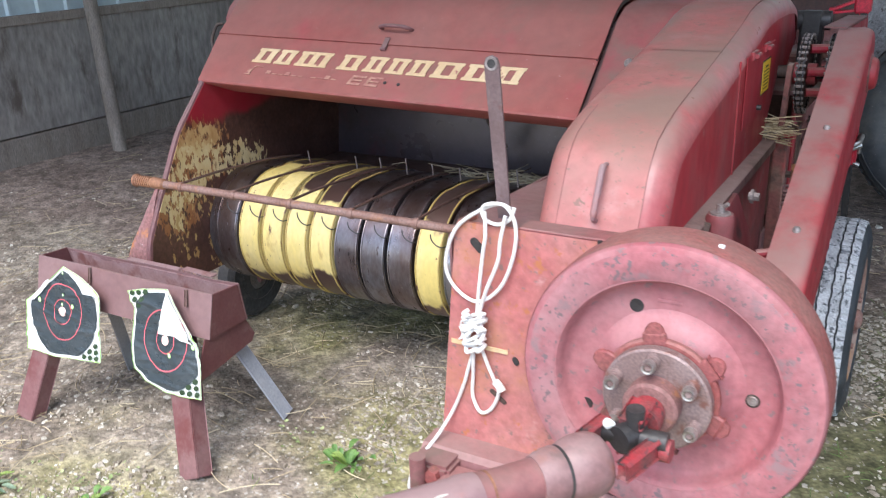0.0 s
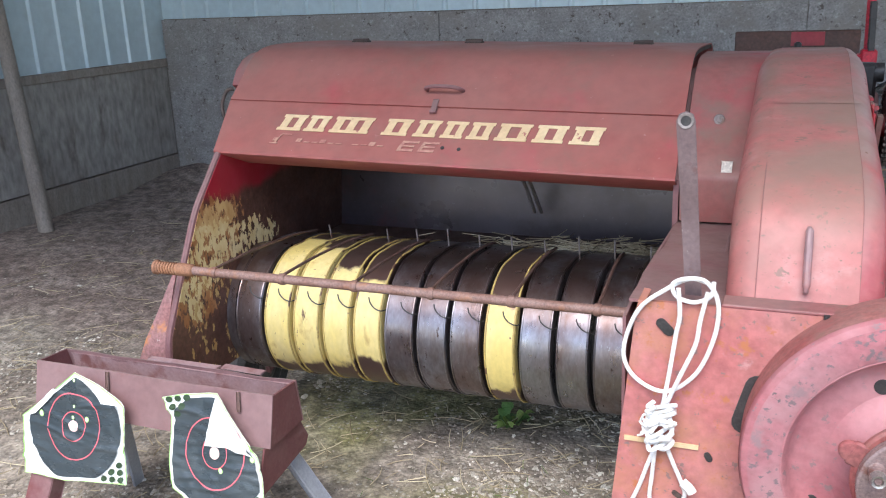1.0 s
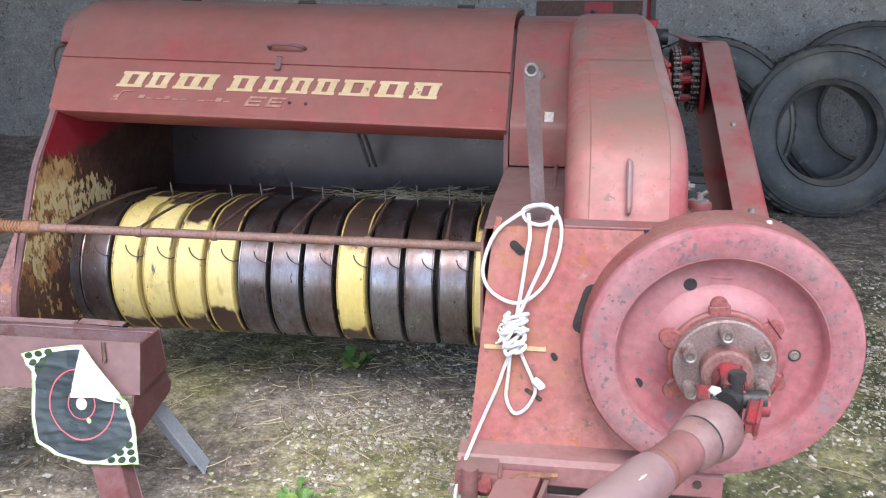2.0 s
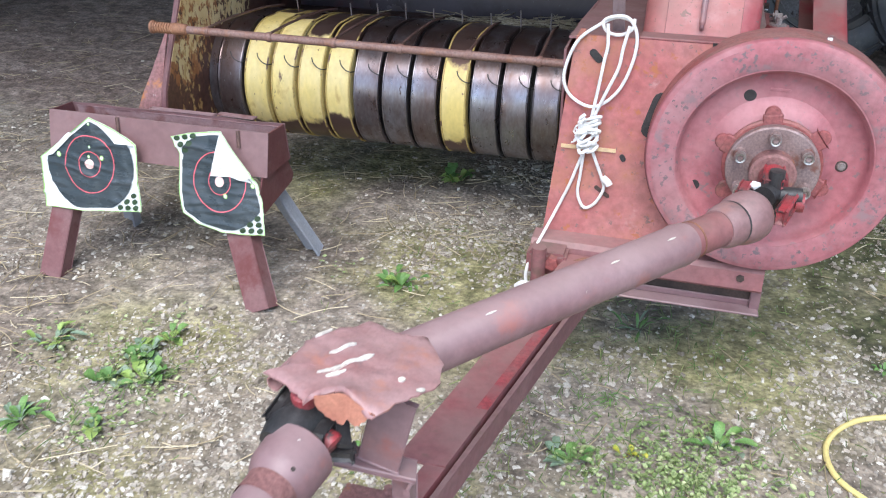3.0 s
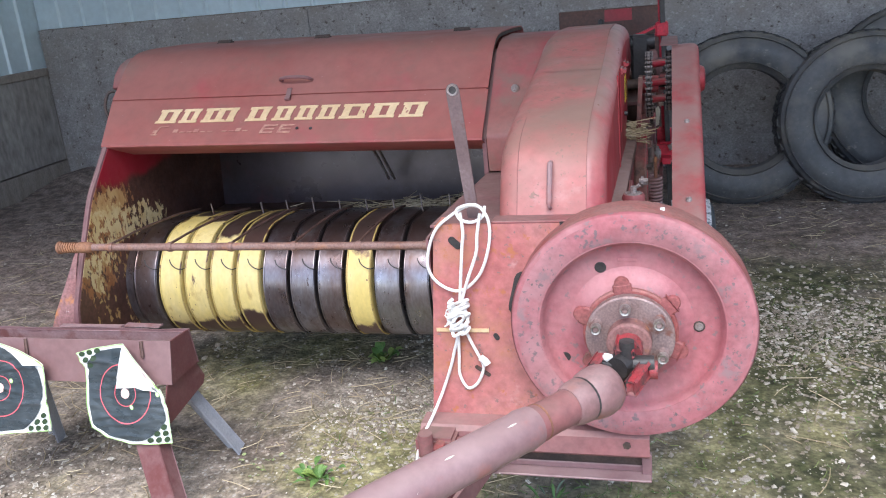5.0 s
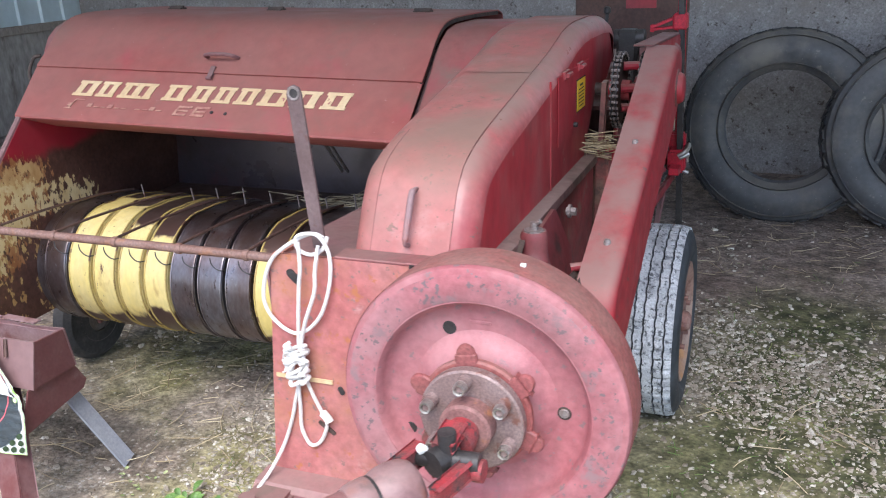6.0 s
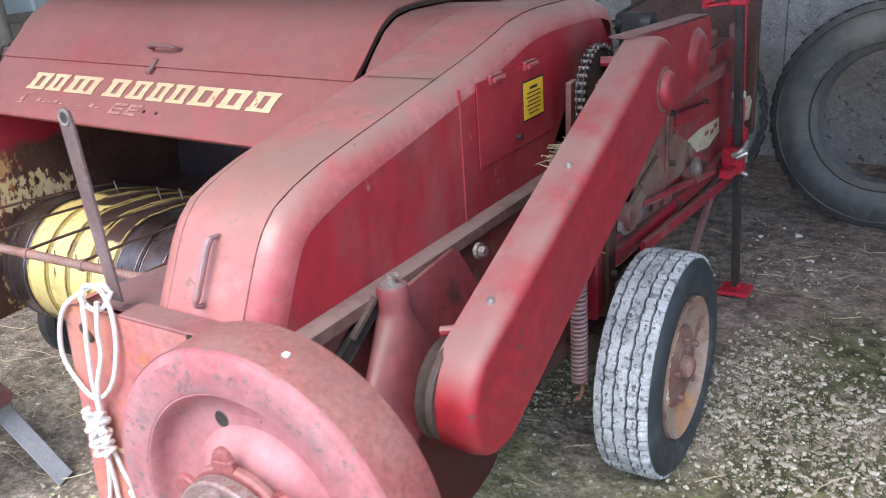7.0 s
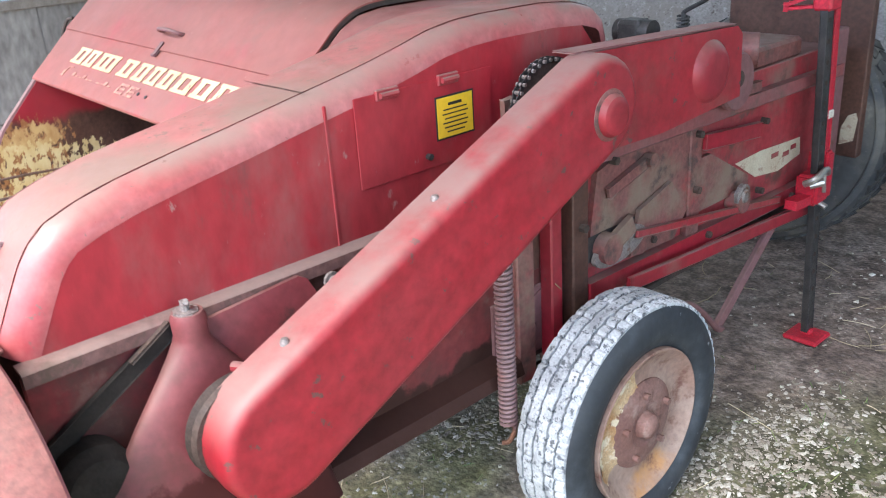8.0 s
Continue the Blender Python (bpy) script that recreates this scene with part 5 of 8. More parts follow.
part("clamp_line", between([(0, 0.0374), (1, 0.0374)], J0 + D * 0.280, J0 + D * 0.284, 24), RUSTY, shaft)
part("bell_slit", between([(0, 0.0455), (1, 0.0455)], J0 + D * 0.152, J0 + D * 0.157, 32), BLACK, shaft)
part("guard_bell", between([(0, 0.040), (0.04, 0.047), (0.12, 0.052), (0.24, 0.054), (0.36, 0.0535), (0.48, 0.051), (0.57, 0.047), (0.62, 0.043), (0.67, 0.046), (0.80, 0.045), (0.92, 0.042), (1, 0.038)], J0 + D * 0.075, J0 + D * 0.20, 32), BELL, shaft, "grey-maroon guard bell")
yoke = part("yoke", join(between([(0, 0.030), (0.5, 0.032), (1, 0.030)], (FC[0], 1.335, FC[2]), (FC[0], 1.292, FC[2] - 0.003), 16), bar((FC[0] - 0.002, 1.305, FC[2] + 0.028), (FC[0] - 0.006, 1.25, FC[2] + 0.020), 0.035, 0.014, (0, 0, 1), 0.004), bar((FC[0] - 0.002, 1.305, FC[2] - 0.034), (FC[0] - 0.006, 1.25, FC[2] - 0.034), 0.035, 0.014, (0, 0, 1), 0.004)), YOKE_RED, baler, "red yoke")
part("cross_joint", join(sweep([(FC[0] - 0.055, 1.255, 0.682), (FC[0] + 0.055, 1.262, 0.682)], 0.018, 14), sweep([(FC[0], 1.258, 0.735), (FC[0], 1.258, 0.632)], 0.016, 14), between([(0, 0.024), (0.5, 0.028), (1, 0.024)], (FC[0], 1.28, 0.684), (FC[0] - 0.02, 1.235, 0.682), 14)), BLACK, yoke, "greasy black cross joint")
part("shaft_yoke", join(bar((FC[0] - 0.055, 1.262, 0.682), (FC[0] - 0.07, 1.185, 0.684), 0.016, 0.04, (0, 0, 1), 0.004), bar((FC[0] + 0.040, 1.262, 0.676), (FC[0] + 0.012, 1.17, 0.672), 0.016, 0.028, (0, 0, 1), 0.005), sweep([(FC[0] + 0.062, 1.262, 0.668), (FC[0] + 0.045, 1.262, 0.668)], 0.020, 12)), YOKE_RED, yoke, "red yoke arms")
part("grease_blob", between([(0, 0.004), (0.4, 0.010), (1, 0.004)], (FC[0] - 0.05, 1.245, 0.70), (FC[0] - 0.03, 1.24, 0.708), 8), PAPER, yoke)
for k, (s, up) in enumerate(((0.37, 0.9), (0.52, 0.95), (0.80, 0.8))):
    c = J0 + D * s + Vector((0.023, 0, 0.0357))
    part("paint_fleck", between([(0, 0.0006), (0.5, 0.0022), (1, 0.0006)], c, c + D * 0.022, 6), WHITE_DECAL, shaft)

# torn sheet guard over the front joint
TORN = [(-1.043, 0.310), (-1.027, 0.328), (-1.025, 0.388), (-1.014, 0.424), (-0.996, 0.44), (-0.98, 0.464), (-0.959, 0.486), (-0.933, 0.468), (-0.904, 0.463), (-0.871, 0.470), (-0.833, 0.419), (-0.827, 0.373), (-0.849, 0.336), (-0.883, 0.278), (-0.903, 0.286), (-0.936, 0.300), (-0.959, 0.290), (-0.972, 0.277), (-1.003, 0.297)]
ACROSS = Vector((-D.y, D.x, 0)).normalized()


def drape(x, y):
    """Height of the crumpled sheet that lies over the shaft."""
    p = Vector((x, y, 0))
    off = (p - Vector((J1.x, J1.y, 0))).dot(ACROSS)
    along = (p - Vector((J1.x, J1.y, 0))).dot(-D)
    h = 0.752 - (0.5 if off > 0 else 1.3) * off * off - 0.10 * max(0.0, along - 0.07)
    h += 0.005 * noise.noise(Vector((x * 17, y * 17, 1))) + 0.004 * noise.noise(Vector((x * 42, y * 42, 5)))
    # the front edge is bowed up over the joint
    h += 0.012 * math.exp(-((x + 0.925) / 0.03) ** 2 - ((y - 0.29) / 0.03) ** 2)
    return h


def torn_guard():
    """A sheet draped over the shaft, with a ragged outline."""
    bm = bmesh.new()
    mid = Vector((sum(p[0] for p in TORN), sum(p[1] for p in TORN), 0)) / len(TORN)
    rim = []
    for k, a in enumerate(TORN):
        b = TORN[(k + 1) % len(TORN)]
        for j in range(5):
            q = Vector((a[0] + (b[0] - a[0]) * j / 5, a[1] + (b[1] - a[1]) * j / 5, 0))
            rim.append(q + Vector((0.005 * noise.noise(q * 130), 0.005 * noise.noise(q * 130 + Vector((3, 3, 3))), 0)))
    layers = []
    for under in (0.0, 0.0025):
        rows = []
        for f in (1.0, 0.93, 0.84, 0.74, 0.64, 0.53, 0.42, 0.31, 0.20, 0.10):
            row = []
            for p in rim:
                q = mid + (p - mid) * f
                row.append(bm.verts.new((q.x, q.y, drape(q.x, q.y) - (0.004 if f == 1.0 else 0) - under)))
            rows.append(row)
        n = len(rim)
        for r, s in zip(rows, rows[1:]):
            for k in range(n):
                bm.faces.new((r[k], r[(k + 1) % n], s[(k + 1) % n], s[k]))
        c = bm.verts.new((mid.x, mid.y, drape(mid.x, mid.y) - under))
        for k in range(n):
            bm.faces.new((rows[-1][k], rows[-1][(k + 1) % n], c))
        layers.append(rows[0])
    n = len(rim)
    for k in range(n):
        bm.faces.new((layers[0][k], layers[0][(k + 1) % n], layers[1][(k + 1) % n], layers[1][k]))
    return bm


guard = part("torn_guard", torn_guard(), TORN_PAINT, baler, "torn crumpled sheet guard with rusty edges", smooth=50)


def torn_lobe():
    """The rusted tongue of sheet that hangs down from the guard's front edge."""
    rows = []
    for k in range(31):
        s = k / 30
        x = -0.962 + 0.082 * s
        y = 0.288 - 0.010 * abs(s - 0.4) + 0.003 * noise.noise(Vector((x * 60, 2, 0)))
        z1 = drape(x, y) - 0.001
        drop = 0.042 * math.sin(math.pi * min(1, s * 1.02 + 0.06)) ** 0.8 * (1 + 0.35 * noise.noise(Vector((x * 90, 7, 0))) + 0.15 * noise.noise(Vector((x * 240, 7, 0))))
        rows.append([Vector((x, y - 0.004 * j / 3 * math.sin(3 * s), z1 - drop * j / 3)) for j in range(4)])
    return slab(rows, lambda p, i, j: Vector((0, 0.002, 0)))


part("torn_edge", torn_lobe(), RUST_ORANGE, guard, "orange rusted torn edge", smooth=50)


def curled_tip():
    c = Vector((-1.033, 0.312, 0.7335))
    turns = [radians(60 + 26 * k) for k in range(10)]
    rim = [Vector((math.cos(a), -0.25 * math.cos(a), math.sin(a))) for a in turns]
    rows = [[c + Vector((0.012, 0.05, 0.004)) * s + u * 0.0115 for s in (0, 0.4, 0.8, 1.1)] for u in rim]
    return slab(rows, lambda p, i, j: rim[i] * -0.002)


part("curled_tip", curled_tip(), TORN_PAINT, guard, smooth=50)


def flake(x, y, ln, wide, turn):
    """A thin ragged patch of white paint that follows the sheet."""
    d = Vector((math.cos(radians(turn)), math.sin(radians(turn))))
    u = Vector((-d.y, d.x))
    rows = []
    for k in range(9):
        s = k / 8 - 0.5
        w = wide * (1 - (2 * s) ** 2) ** 0.5 * (0.85 + 0.7 * noise.noise(Vector((x * 90 + k * 1.7, y * 90, 2)))) + 0.0006
        row = []
        for side in (0.5, -0.5):
            q = Vector((x, y)) + d * (ln * s) + u * (side * w)
            row.append(Vector((q.x, q.y, drape(q.x, q.y) + 0.0030)))
        rows.append(row)
    return slab(rows, lambda p, i, j: Vector((0, 0, -0.0028)))


for fx, fy, fl, fw, ft in ((-1.006, 0.418, 0.030, 0.006, 62), (-0.967, 0.392, 0.042, 0.009, 50), (-0.938, 0.372, 0.050, 0.010, 48), (-0.960, 0.347, 0.042, 0.009, 40), (-0.953, 0.334, 0.028, 0.006, 40), (-0.972, 0.338, 0.02, 0.006, 55), (-0.87, 0.355, 0.010, 0.008, 20), (-0.842, 0.348, 0.012, 0.006, 30)):
    part("paint_fleck", flake(fx, fy, fl, fw, ft), WHITE_DECAL, guard)

# greasy joint between the guard and the front tube
JC = Vector((-0.992, 0.312, 0.688))
AX = Vector((-0.25, -0.95, -0.12)).normalized()
part("front_joint", join(between([(0, 0.020), (0.25, 0.034), (0.5, 0.030), (0.75, 0.036), (1, 0.026)], JC - AX * 0.05, JC + AX * 0.06, 14), sweep([JC + Vector((-0.038, 0.006, 0.010)), JC + Vector((-0.02, 0.0, 0.008)), JC + Vector((0.040, -0.006, -0.010))], [0.017, 0.012, 0.017], 12), bar(JC + Vector((-0.026, 0.03, 0.012)), JC + Vector((-0.030, -0.03, 0.006)), 0.014, 0.028, (0, 0, 1), 0.006), bar(JC + Vector((0.028, 0.025, -0.004)), JC + Vector((0.030, -0.035, -0.010)), 0.014, 0.030, (0, 0, 1), 0.006)), BLACK, shaft, "greasy black front joint")
part("joint_cap", between([(0, 0.015), (0.6, 0.019), (0.85, 0.018), (1, 0.012)], JC + Vector((0.002, 0.002, 0.02)), JC + Vector((0.004, -0.002, 0.047)), 16), YOKE_RED, shaft, "red worn bearing cap")
part("joint_cap", between([(0, 0.014), (0.6, 0.018), (0.85, 0.017), (1, 0.011)], JC + Vector((0.03, -0.014, -0.012)), JC + Vector((0.050, -0.020, -0.022)), 16), YOKE_RED, shaft, "red worn bearing cap")
part("yoke_bar", join(bar(JC + Vector((0.038, 0.02, 0.0)), JC + Vector((0.054, -0.01, -0.028)), 0.014, 0.022, (0, 1, 0), 0.004), bar(JC + Vector((0.02, -0.02, -0.035)), JC + Vector((0.066, 0.0, -0.044)), 0.014, 0.016, (0, 0, 1), 0.004)), BLACK, shaft)
E0, E1 = Vector((-0.980, 0.272, 0.668)), Vector((-1.085, -0.60, 0.595))
front_shaft = part("front_tube", between([(0, 0.0445), (0.004, 0.0480), (0.010, 0.0475), (0.055, 0.0455), (0.068, 0.0405), (0.078, 0.0345), (0.086, 0.0335), (1, 0.0345)], E0, E1, 32, cap=False), TUBE, baler, "dusty maroon front shaft guard")
part("neck_rust", between([(0, 0.0352), (0.5, 0.0345), (1, 0.0351)], E0 + (E1 - E0) * 0.078, E0 + (E1 - E0) * 0.112, 32, cap=False), RUSTY_RED, front_shaft, "rusty band at the neck")
part("bell_lining", between([(0, 0.0440), (0.5, 0.043), (1, 0.031)], E0 + (E1 - E0) * 0.001, E0 + (E1 - E0) * 0.085, 32, cap=False), BLACK, front_shaft)
part("rivet", sweep([E0 + Vector((0.018, -0.060, 0.024)), E0 + Vector((0.020, -0.062, 0.028))], 0.003, 8), DARK, front_shaft)

# drawbar and its shaft stand


def on_bar(p):
    return Vector((-0.754 + p.x - 0.2 * p.y, 1.42 - p.y, 0.335 + p.z))


tongue = part("drawbar", join(sheet([(-0.047, 0.0), (-0.047, 0.055), (0.041, 0.055), (0.041, 0.0)], 0, 0.83, 0.008, "y", lift=on_bar), sheet([(0.004, 0.0), (0.004, 0.052), (0.041, 0.052), (0.041, 0.0)], 0.83, 1.7, 0.008, "y", lift=on_bar)), DRAWBAR, baler, "maroon channel drawbar with bright red worn edge")
part("side_angle", sheet([(0.048, -0.02), (0.048, 0.046), (0.058, 0.046)], 0, 1.7, 0.005, "y", lift=on_bar), MAROON, tongue, "dusty maroon side angle")
part("dark_gap", sheet([(0.041, 0.02), (0.048, 0.02)], 0, 1.7, 0.004, "y", lift=on_bar), BLACK, tongue)
part("red_edge", sheet([(0.018, 0.0562), (0.0405, 0.0562)], 0.30, 0.66, 0.001, "y", lift=on_bar), RED_WORN, tongue, "edge worn to bright red")
stand = part("shaft_stand", join(bar((-0.885, 0.395, 0.385), (-0.885, 0.395, 0.553), 0.036, 0.008, (0, 1, 0)), bar((-0.868, 0.395, 0.553), (-0.975, 0.365, 0.585), 0.040, 0.007, (0, 0, 1)), bar((-0.868, 0.375, 0.385), (-0.868, 0.375, 0.550), 0.036, 0.006, (1, 0, 0))), TUBE, baler, "dusty maroon bracket standing on the drawbar")
part("stand_plate", bar((-0.915, 0.372, 0.575), (-0.885, 0.372, 0.70), 0.062, 0.006, (0, 1, 0)), TUBE, stand)
part("hitch_plate", sheet([(-0.030, 0.0), (0.0, 0.002), (0.052, 0.004), (0.060, -0.006), (0.061, -0.014)], -1.022, -0.925, 0.006, "x", lift=lambda p: Vector((p.x, 0.468 - p.y, 0.398 + p.z))), RUSTY_RED, tongue, "rusty bent hitch plate")
part("hitch_inside", box((-1.018, 0.412, 0.358), (-0.93, 0.49, 0.390), 0.002), BLACK, tongue)
part("hitch_plate", box((-1.005, 0.20, 0.345), (-0.905, 0.395, 0.355), 0.002), RUSTY_RED, tongue, "rusty lower hitch plate")
for hx, hy in ((-0.948, 0.495), (-0.962, 0.43)):
    part("hitch_bolt", sweep([(hx, hy, 0.400), (hx, hy, 0.409)], 0.009, 6), RUSTY_RED, tongue)

# upright flat bar tied to the front plate, its loose rope is a thing of its own
part("control_bar", prism([(-0.755, 0.925), (-0.727, 0.925), (-0.7505, 1.235), (-0.755, 1.247), (-0.7665, 1.252), (-0.778, 1.247), (-0.7825, 1.235)], 1.539, 1.544, "y"), STRAP, baler, "grey-brown upright flat bar")
part("bar_eye", lathe([(0.009, 1.5375), (0.013, 1.5365), (0.014, 1.5392)], (-0.766, 0, 1.236), "y", 20), STEEL_GREY, baler)
part("bar_hole", lathe([(0.0, 1.538), (0.009, 1.538)], (-0.766, 0, 1.236), "y", 16), BLACK, baler)

# chamber frame along the side
part("side_rail", sheet([(-0.432, 0.891), (-0.402, 0.888), (-0.397, 0.884), (-0.396, 0.862)], 1.56, 2.72, 0.006, "y"), RAIL, baler, "dusty maroon angle rail")
part("chamber_side", box((-0.42, 1.56, 0.44), (-0.408, 2.86, 0.875), 0.003), SHADED_RED, baler, "grimy red chamber side, darkened for the shade under the cover")
part("chamber_far_side", box((-0.72, 1.56, 0.44), (-0.71, 4.25, 0.875), 0.003), MAROON, baler)
part("chamber_floor", box((-0.72, 1.56, 0.42), (-0.41, 4.25, 0.44), 0.003), DARK, baler)
part("chamber_bottom_rail", sheet([(-0.425, 0.50), (-0.36, 0.47), (-0.35, 0.44)], 1.75, 2.60, 0.006, "y"), SHADED_RED, baler)
part("rail_bolt", join(sweep([(-0.37, 2.10, 0.862), (-0.345, 2.10, 0.862)], 0.011, 6), sweep([(-0.365, 2.10, 0.862), (-0.358, 2.10, 0.862)], 0.017, 10)), STEEL_GREY, baler)
# gear case behind the flywheel


def gear_cone():
    """A casting that flares from its filler neck into the drive case."""
    bm = bmesh.new()
    rows = []
    for y, z, rx, ry in ((1.820, 0.902, 0.026, 0.026), (1.820, 0.892, 0.030, 0.030), (1.820, 0.862, 0.029, 0.029), (1.818, 0.850, 0.030, 0.033), (1.817, 0.83, 0.031, 0.046), (1.814, 0.80, 0.032, 0.070), (1.808, 0.74, 0.032, 0.120), (1.80, 0.66, 0.033, 0.178), (1.79, 0.56, 0.034, 0.22), (1.78, 0.45, 0.035, 0.25)):
        rows.append([bm.verts.new((-0.374 + 0.17 * max(0.0, 0.84 - z) + rx * math.cos(2 * math.pi * k / 32), y + ry * math.sin(2 * math.pi * k / 32), z)) for k in range(32)])
    for r, s in zip(rows, rows[1:]):
        for k in range(32):
            bm.faces.new((r[k], r[(k + 1) % 32], s[(k + 1) % 32], s[k]))
    bm.faces.new(rows[0])
    return bm


part("gear_case", gear_cone(), GEAR_RED, baler, "dusty red gear case flaring from its filler neck")
part("grease_nipple", join(sweep([(-0.374, 1.818, 0.89), (-0.374, 1.818, 0.905)], 0.022, 8), sweep([(-0.374, 1.818, 0.90), (-0.374, 1.818, 0.922)], 0.008, 8), sweep([(-0.374, 1.818, 0.915), (-0.358, 1.814, 0.926)], 0.005, 6)), STEEL_GREY, baler)
case_bm = prism([(1.66, 0.45), (1.68, 0.56), (1.80, 0.835), (1.85, 0.868), (2.045, 0.882), (2.062, 0.872), (2.11, 0.76), (2.04, 0.66), (1.96, 0.60), (1.90, 0.45)], -0.395, -0.386, "x", 0.003)
for v in case_bm.verts:
    # it slopes out towards its foot
    v.co.x += 0.24 * max(0.0, 0.875 - v.co.z)
part("case_plate", case_bm, GEAR_RED, baler, "red gear case plate")
part("belt", bar((-0.398, 1.50, 0.700), (-0.398, 1.800, 0.872), 0.008, 0.030, (0, -1, 1)), OIL, baler, "black strap")
part("belt_stay", bar((-0.392, 1.72, 0.842), (-0.392, 1.79, 0.885), 0.008, 0.006, (0, -1, 1)), DARK, baler, "dark stay beside the strap")
part("lower_case", lathe([(0.0, -0.42), (0.05, -0.42), (0.064, -0.405), (0.066, -0.36), (0.05, -0.338), (0.0, -0.33)], (0, 1.615, 0.680), "x", 28), OIL, baler, "greasy black lower case")
part("sheave", lathe([(0.0, -0.30), (0.085, -0.30), (0.095, -0.292), (0.085, -0.284), (0.095, -0.272), (0.09, -0.262), (0.0, -0.262)], (0, 1.835, 0.715), "x", 28), DARK, baler, "dark greasy sheave edge")
part("shield_stay", sweep([(-0.30, 1.850, 0.812), (-0.25, 1.865, 0.820)], 0.010, 10), RED_BRIGHT, baler)

# diagonal belt shield
SX = -0.188
c1, c2 = Vector((1.868, 0.708)), Vector((2.698, 1.084))
ax = (c2 - c1).normalized()
r1, r2 = 0.117, 0.108


def shield_outline(shrink=0.0):
    ang = math.degrees(math.atan2(ax.y, ax.x))
    return arc(c1.x, c1.y, r1 - shrink, ang + 90, ang + 270, 14) + arc(c2.x, c2.y, r2 - shrink, ang - 90, ang + 90, 14)


def shield_mesh():
    """Pressed cover: a flat face with a rolled rim and a deep flange."""
    bm = bmesh.new()
    rows = []
    for shrink, x in ((0.003, SX - 0.088), (0.0015, SX - 0.060), (0.0, SX - 0.034), (0.0004, SX - 0.024), (0.002, SX - 0.016), (0.005, SX - 0.009), (0.010, SX - 0.004), (0.0155, SX - 0.0012), (0.020, SX - 0.0002), (0.0225, SX), (0.028, SX), (0.042, SX), (0.06, SX - 0.001), (0.07, SX)):
        rows.append([bm.verts.new((x, y, z)) for y, z in shield_outline(shrink)])
    n = len(rows[0])
    for a, b in zip(rows, rows[1:]):
        for k in range(n):
            bm.faces.new((a[k], a[(k + 1) % n], b[(k + 1) % n], b[k]))
    bm.faces.new(rows[-1])
    return bm


shield = part("belt_shield", shield_mesh(), RED_SHIELD, baler, "dented red diagonal belt shield with dusty top edge", smooth=60)
for by, bz in ((1.912, 0.848), (2.254, 0.997)):
    part("shield_bolt", join(lathe([(0.0, 0.010), (0.006, 0.009), (0.0085, 0.003), (0.0085, -0.004)], (SX - 0.045, by, bz + 0.006), "z", 10)), STEEL_GREY, shield)
part("cup_seat", between([(0, 0.056), (0.6, 0.054), (1, 0.047)], (SX - 0.003, 2.706, 1.068), (SX + 0.004, 2.706, 1.068), 28), GRIMY, shield, "grimy cup seat")
part("bearing_cup", between([(0, 0.046), (0.4, 0.045), (0.8, 0.040), (0.95, 0.033), (1, 0.026)], (SX, 2.706, 1.068), (SX + 0.022, 2.706, 1.068), 28), RED_SHIELD, shield, "dusty red bearing cup")
rear = part("rear_shield", prism([(2.66, 1.172), (2.69, 1.187), (3.31, 1.158), (3.335, 1.135), (3.34, 0.975), (3.0, 0.955), (2.66, 0.965)], -0.268, -0.255, "x", 0.004), RED_SHIELD, baler, "red upper rear shield")
part("lip", bar((-0.285, 2.675, 1.192), (-0.285, 3.30, 1.163), 0.055, 0.004), FRAME_PINK, rear, "dusty turned-over top edge")
part("bearing_cup", between([(0, 0.078), (0.4, 0.072), (0.8, 0.064), (1, 0.050)], (-0.256, 3.19, 1.065), (-0.236, 3.19, 1.065), 28), RED_BRIGHT, rear, "dusty red bearing cup")


# sprockets and chains
def chain_wheel(cx, cy, cz, r, name):
    wheel = part(name, join(lathe([(0.02, -0.006), (r - 0.012, -0.006), (r - 0.006, -0.003), (r - 0.006, 0.003), (r - 0.012, 0.006), (0.02, 0.006)], (cx, cy, cz), "x", 40)), DARK, baler, "dark greasy chain wheel")
    part("hub", lathe([(0.0, 0.03), (0.03, 0.03), (0.032, -0.03), (0.0, -0.03)], (cx, cy, cz), "x", 20), RED_BRIGHT, wheel)
    count = int(2 * math.pi * r / 0.0185)
    links, pins = bmesh.new(), bmesh.new()
    for k in range(count):
        a = 2 * math.pi * k / count
        c = Vector((cx, cy + r * math.cos(a), cz + r * math.sin(a)))
        d = Vector((0, -math.sin(a), math.cos(a)))
        side_x = 0.008 if k % 2 else 0.0055
        for s in (-1, 1):
            links = join(links, bar(c - d * 0.011 + Vector((s * side_x, 0, 0)), c + d * 0.011 + Vector((s * side_x, 0, 0)), 0.0025, 0.011, c - Vector((cx, cy, cz)), 0))
        pins = join(pins, sweep([c - Vector((0.0125, 0, 0)), c + Vector((0.0125, 0, 0))], 0.0046, 6))
    part("chain", links, BLACK, wheel, "greasy roller chain", smooth=0)
    part("chain_pin", pins, STEEL_GREY, wheel, "worn pale chain pin row", smooth=0)
    return wheel


chain_wheel(-0.352, 2.700, 1.060, 0.108, "chain_wheel")
chain_wheel(-0.287, 2.762, 1.060, 0.100, "chain_wheel")
part("wheel_spindle", sweep([(-0.44, 2.715, 1.060), (-0.27, 2.740, 1.060)], 0.018, 12), DARK, baler)
for y, z in ((2.70, 1.13), (2.665, 1.07), (2.68, 1.01)):
    part("spacer_bar", sweep([(-0.345, y, z), (-0.295, y + 0.02, z)], 0.013, 10), RED_BRIGHT, baler, "dusty red spacer")
part("chain_arm", bar((-0.392, 2.62, 0.88), (-0.378, 2.60, 1.10), 0.03, 0.01, (1, 0, 0)), GRIMY, baler)
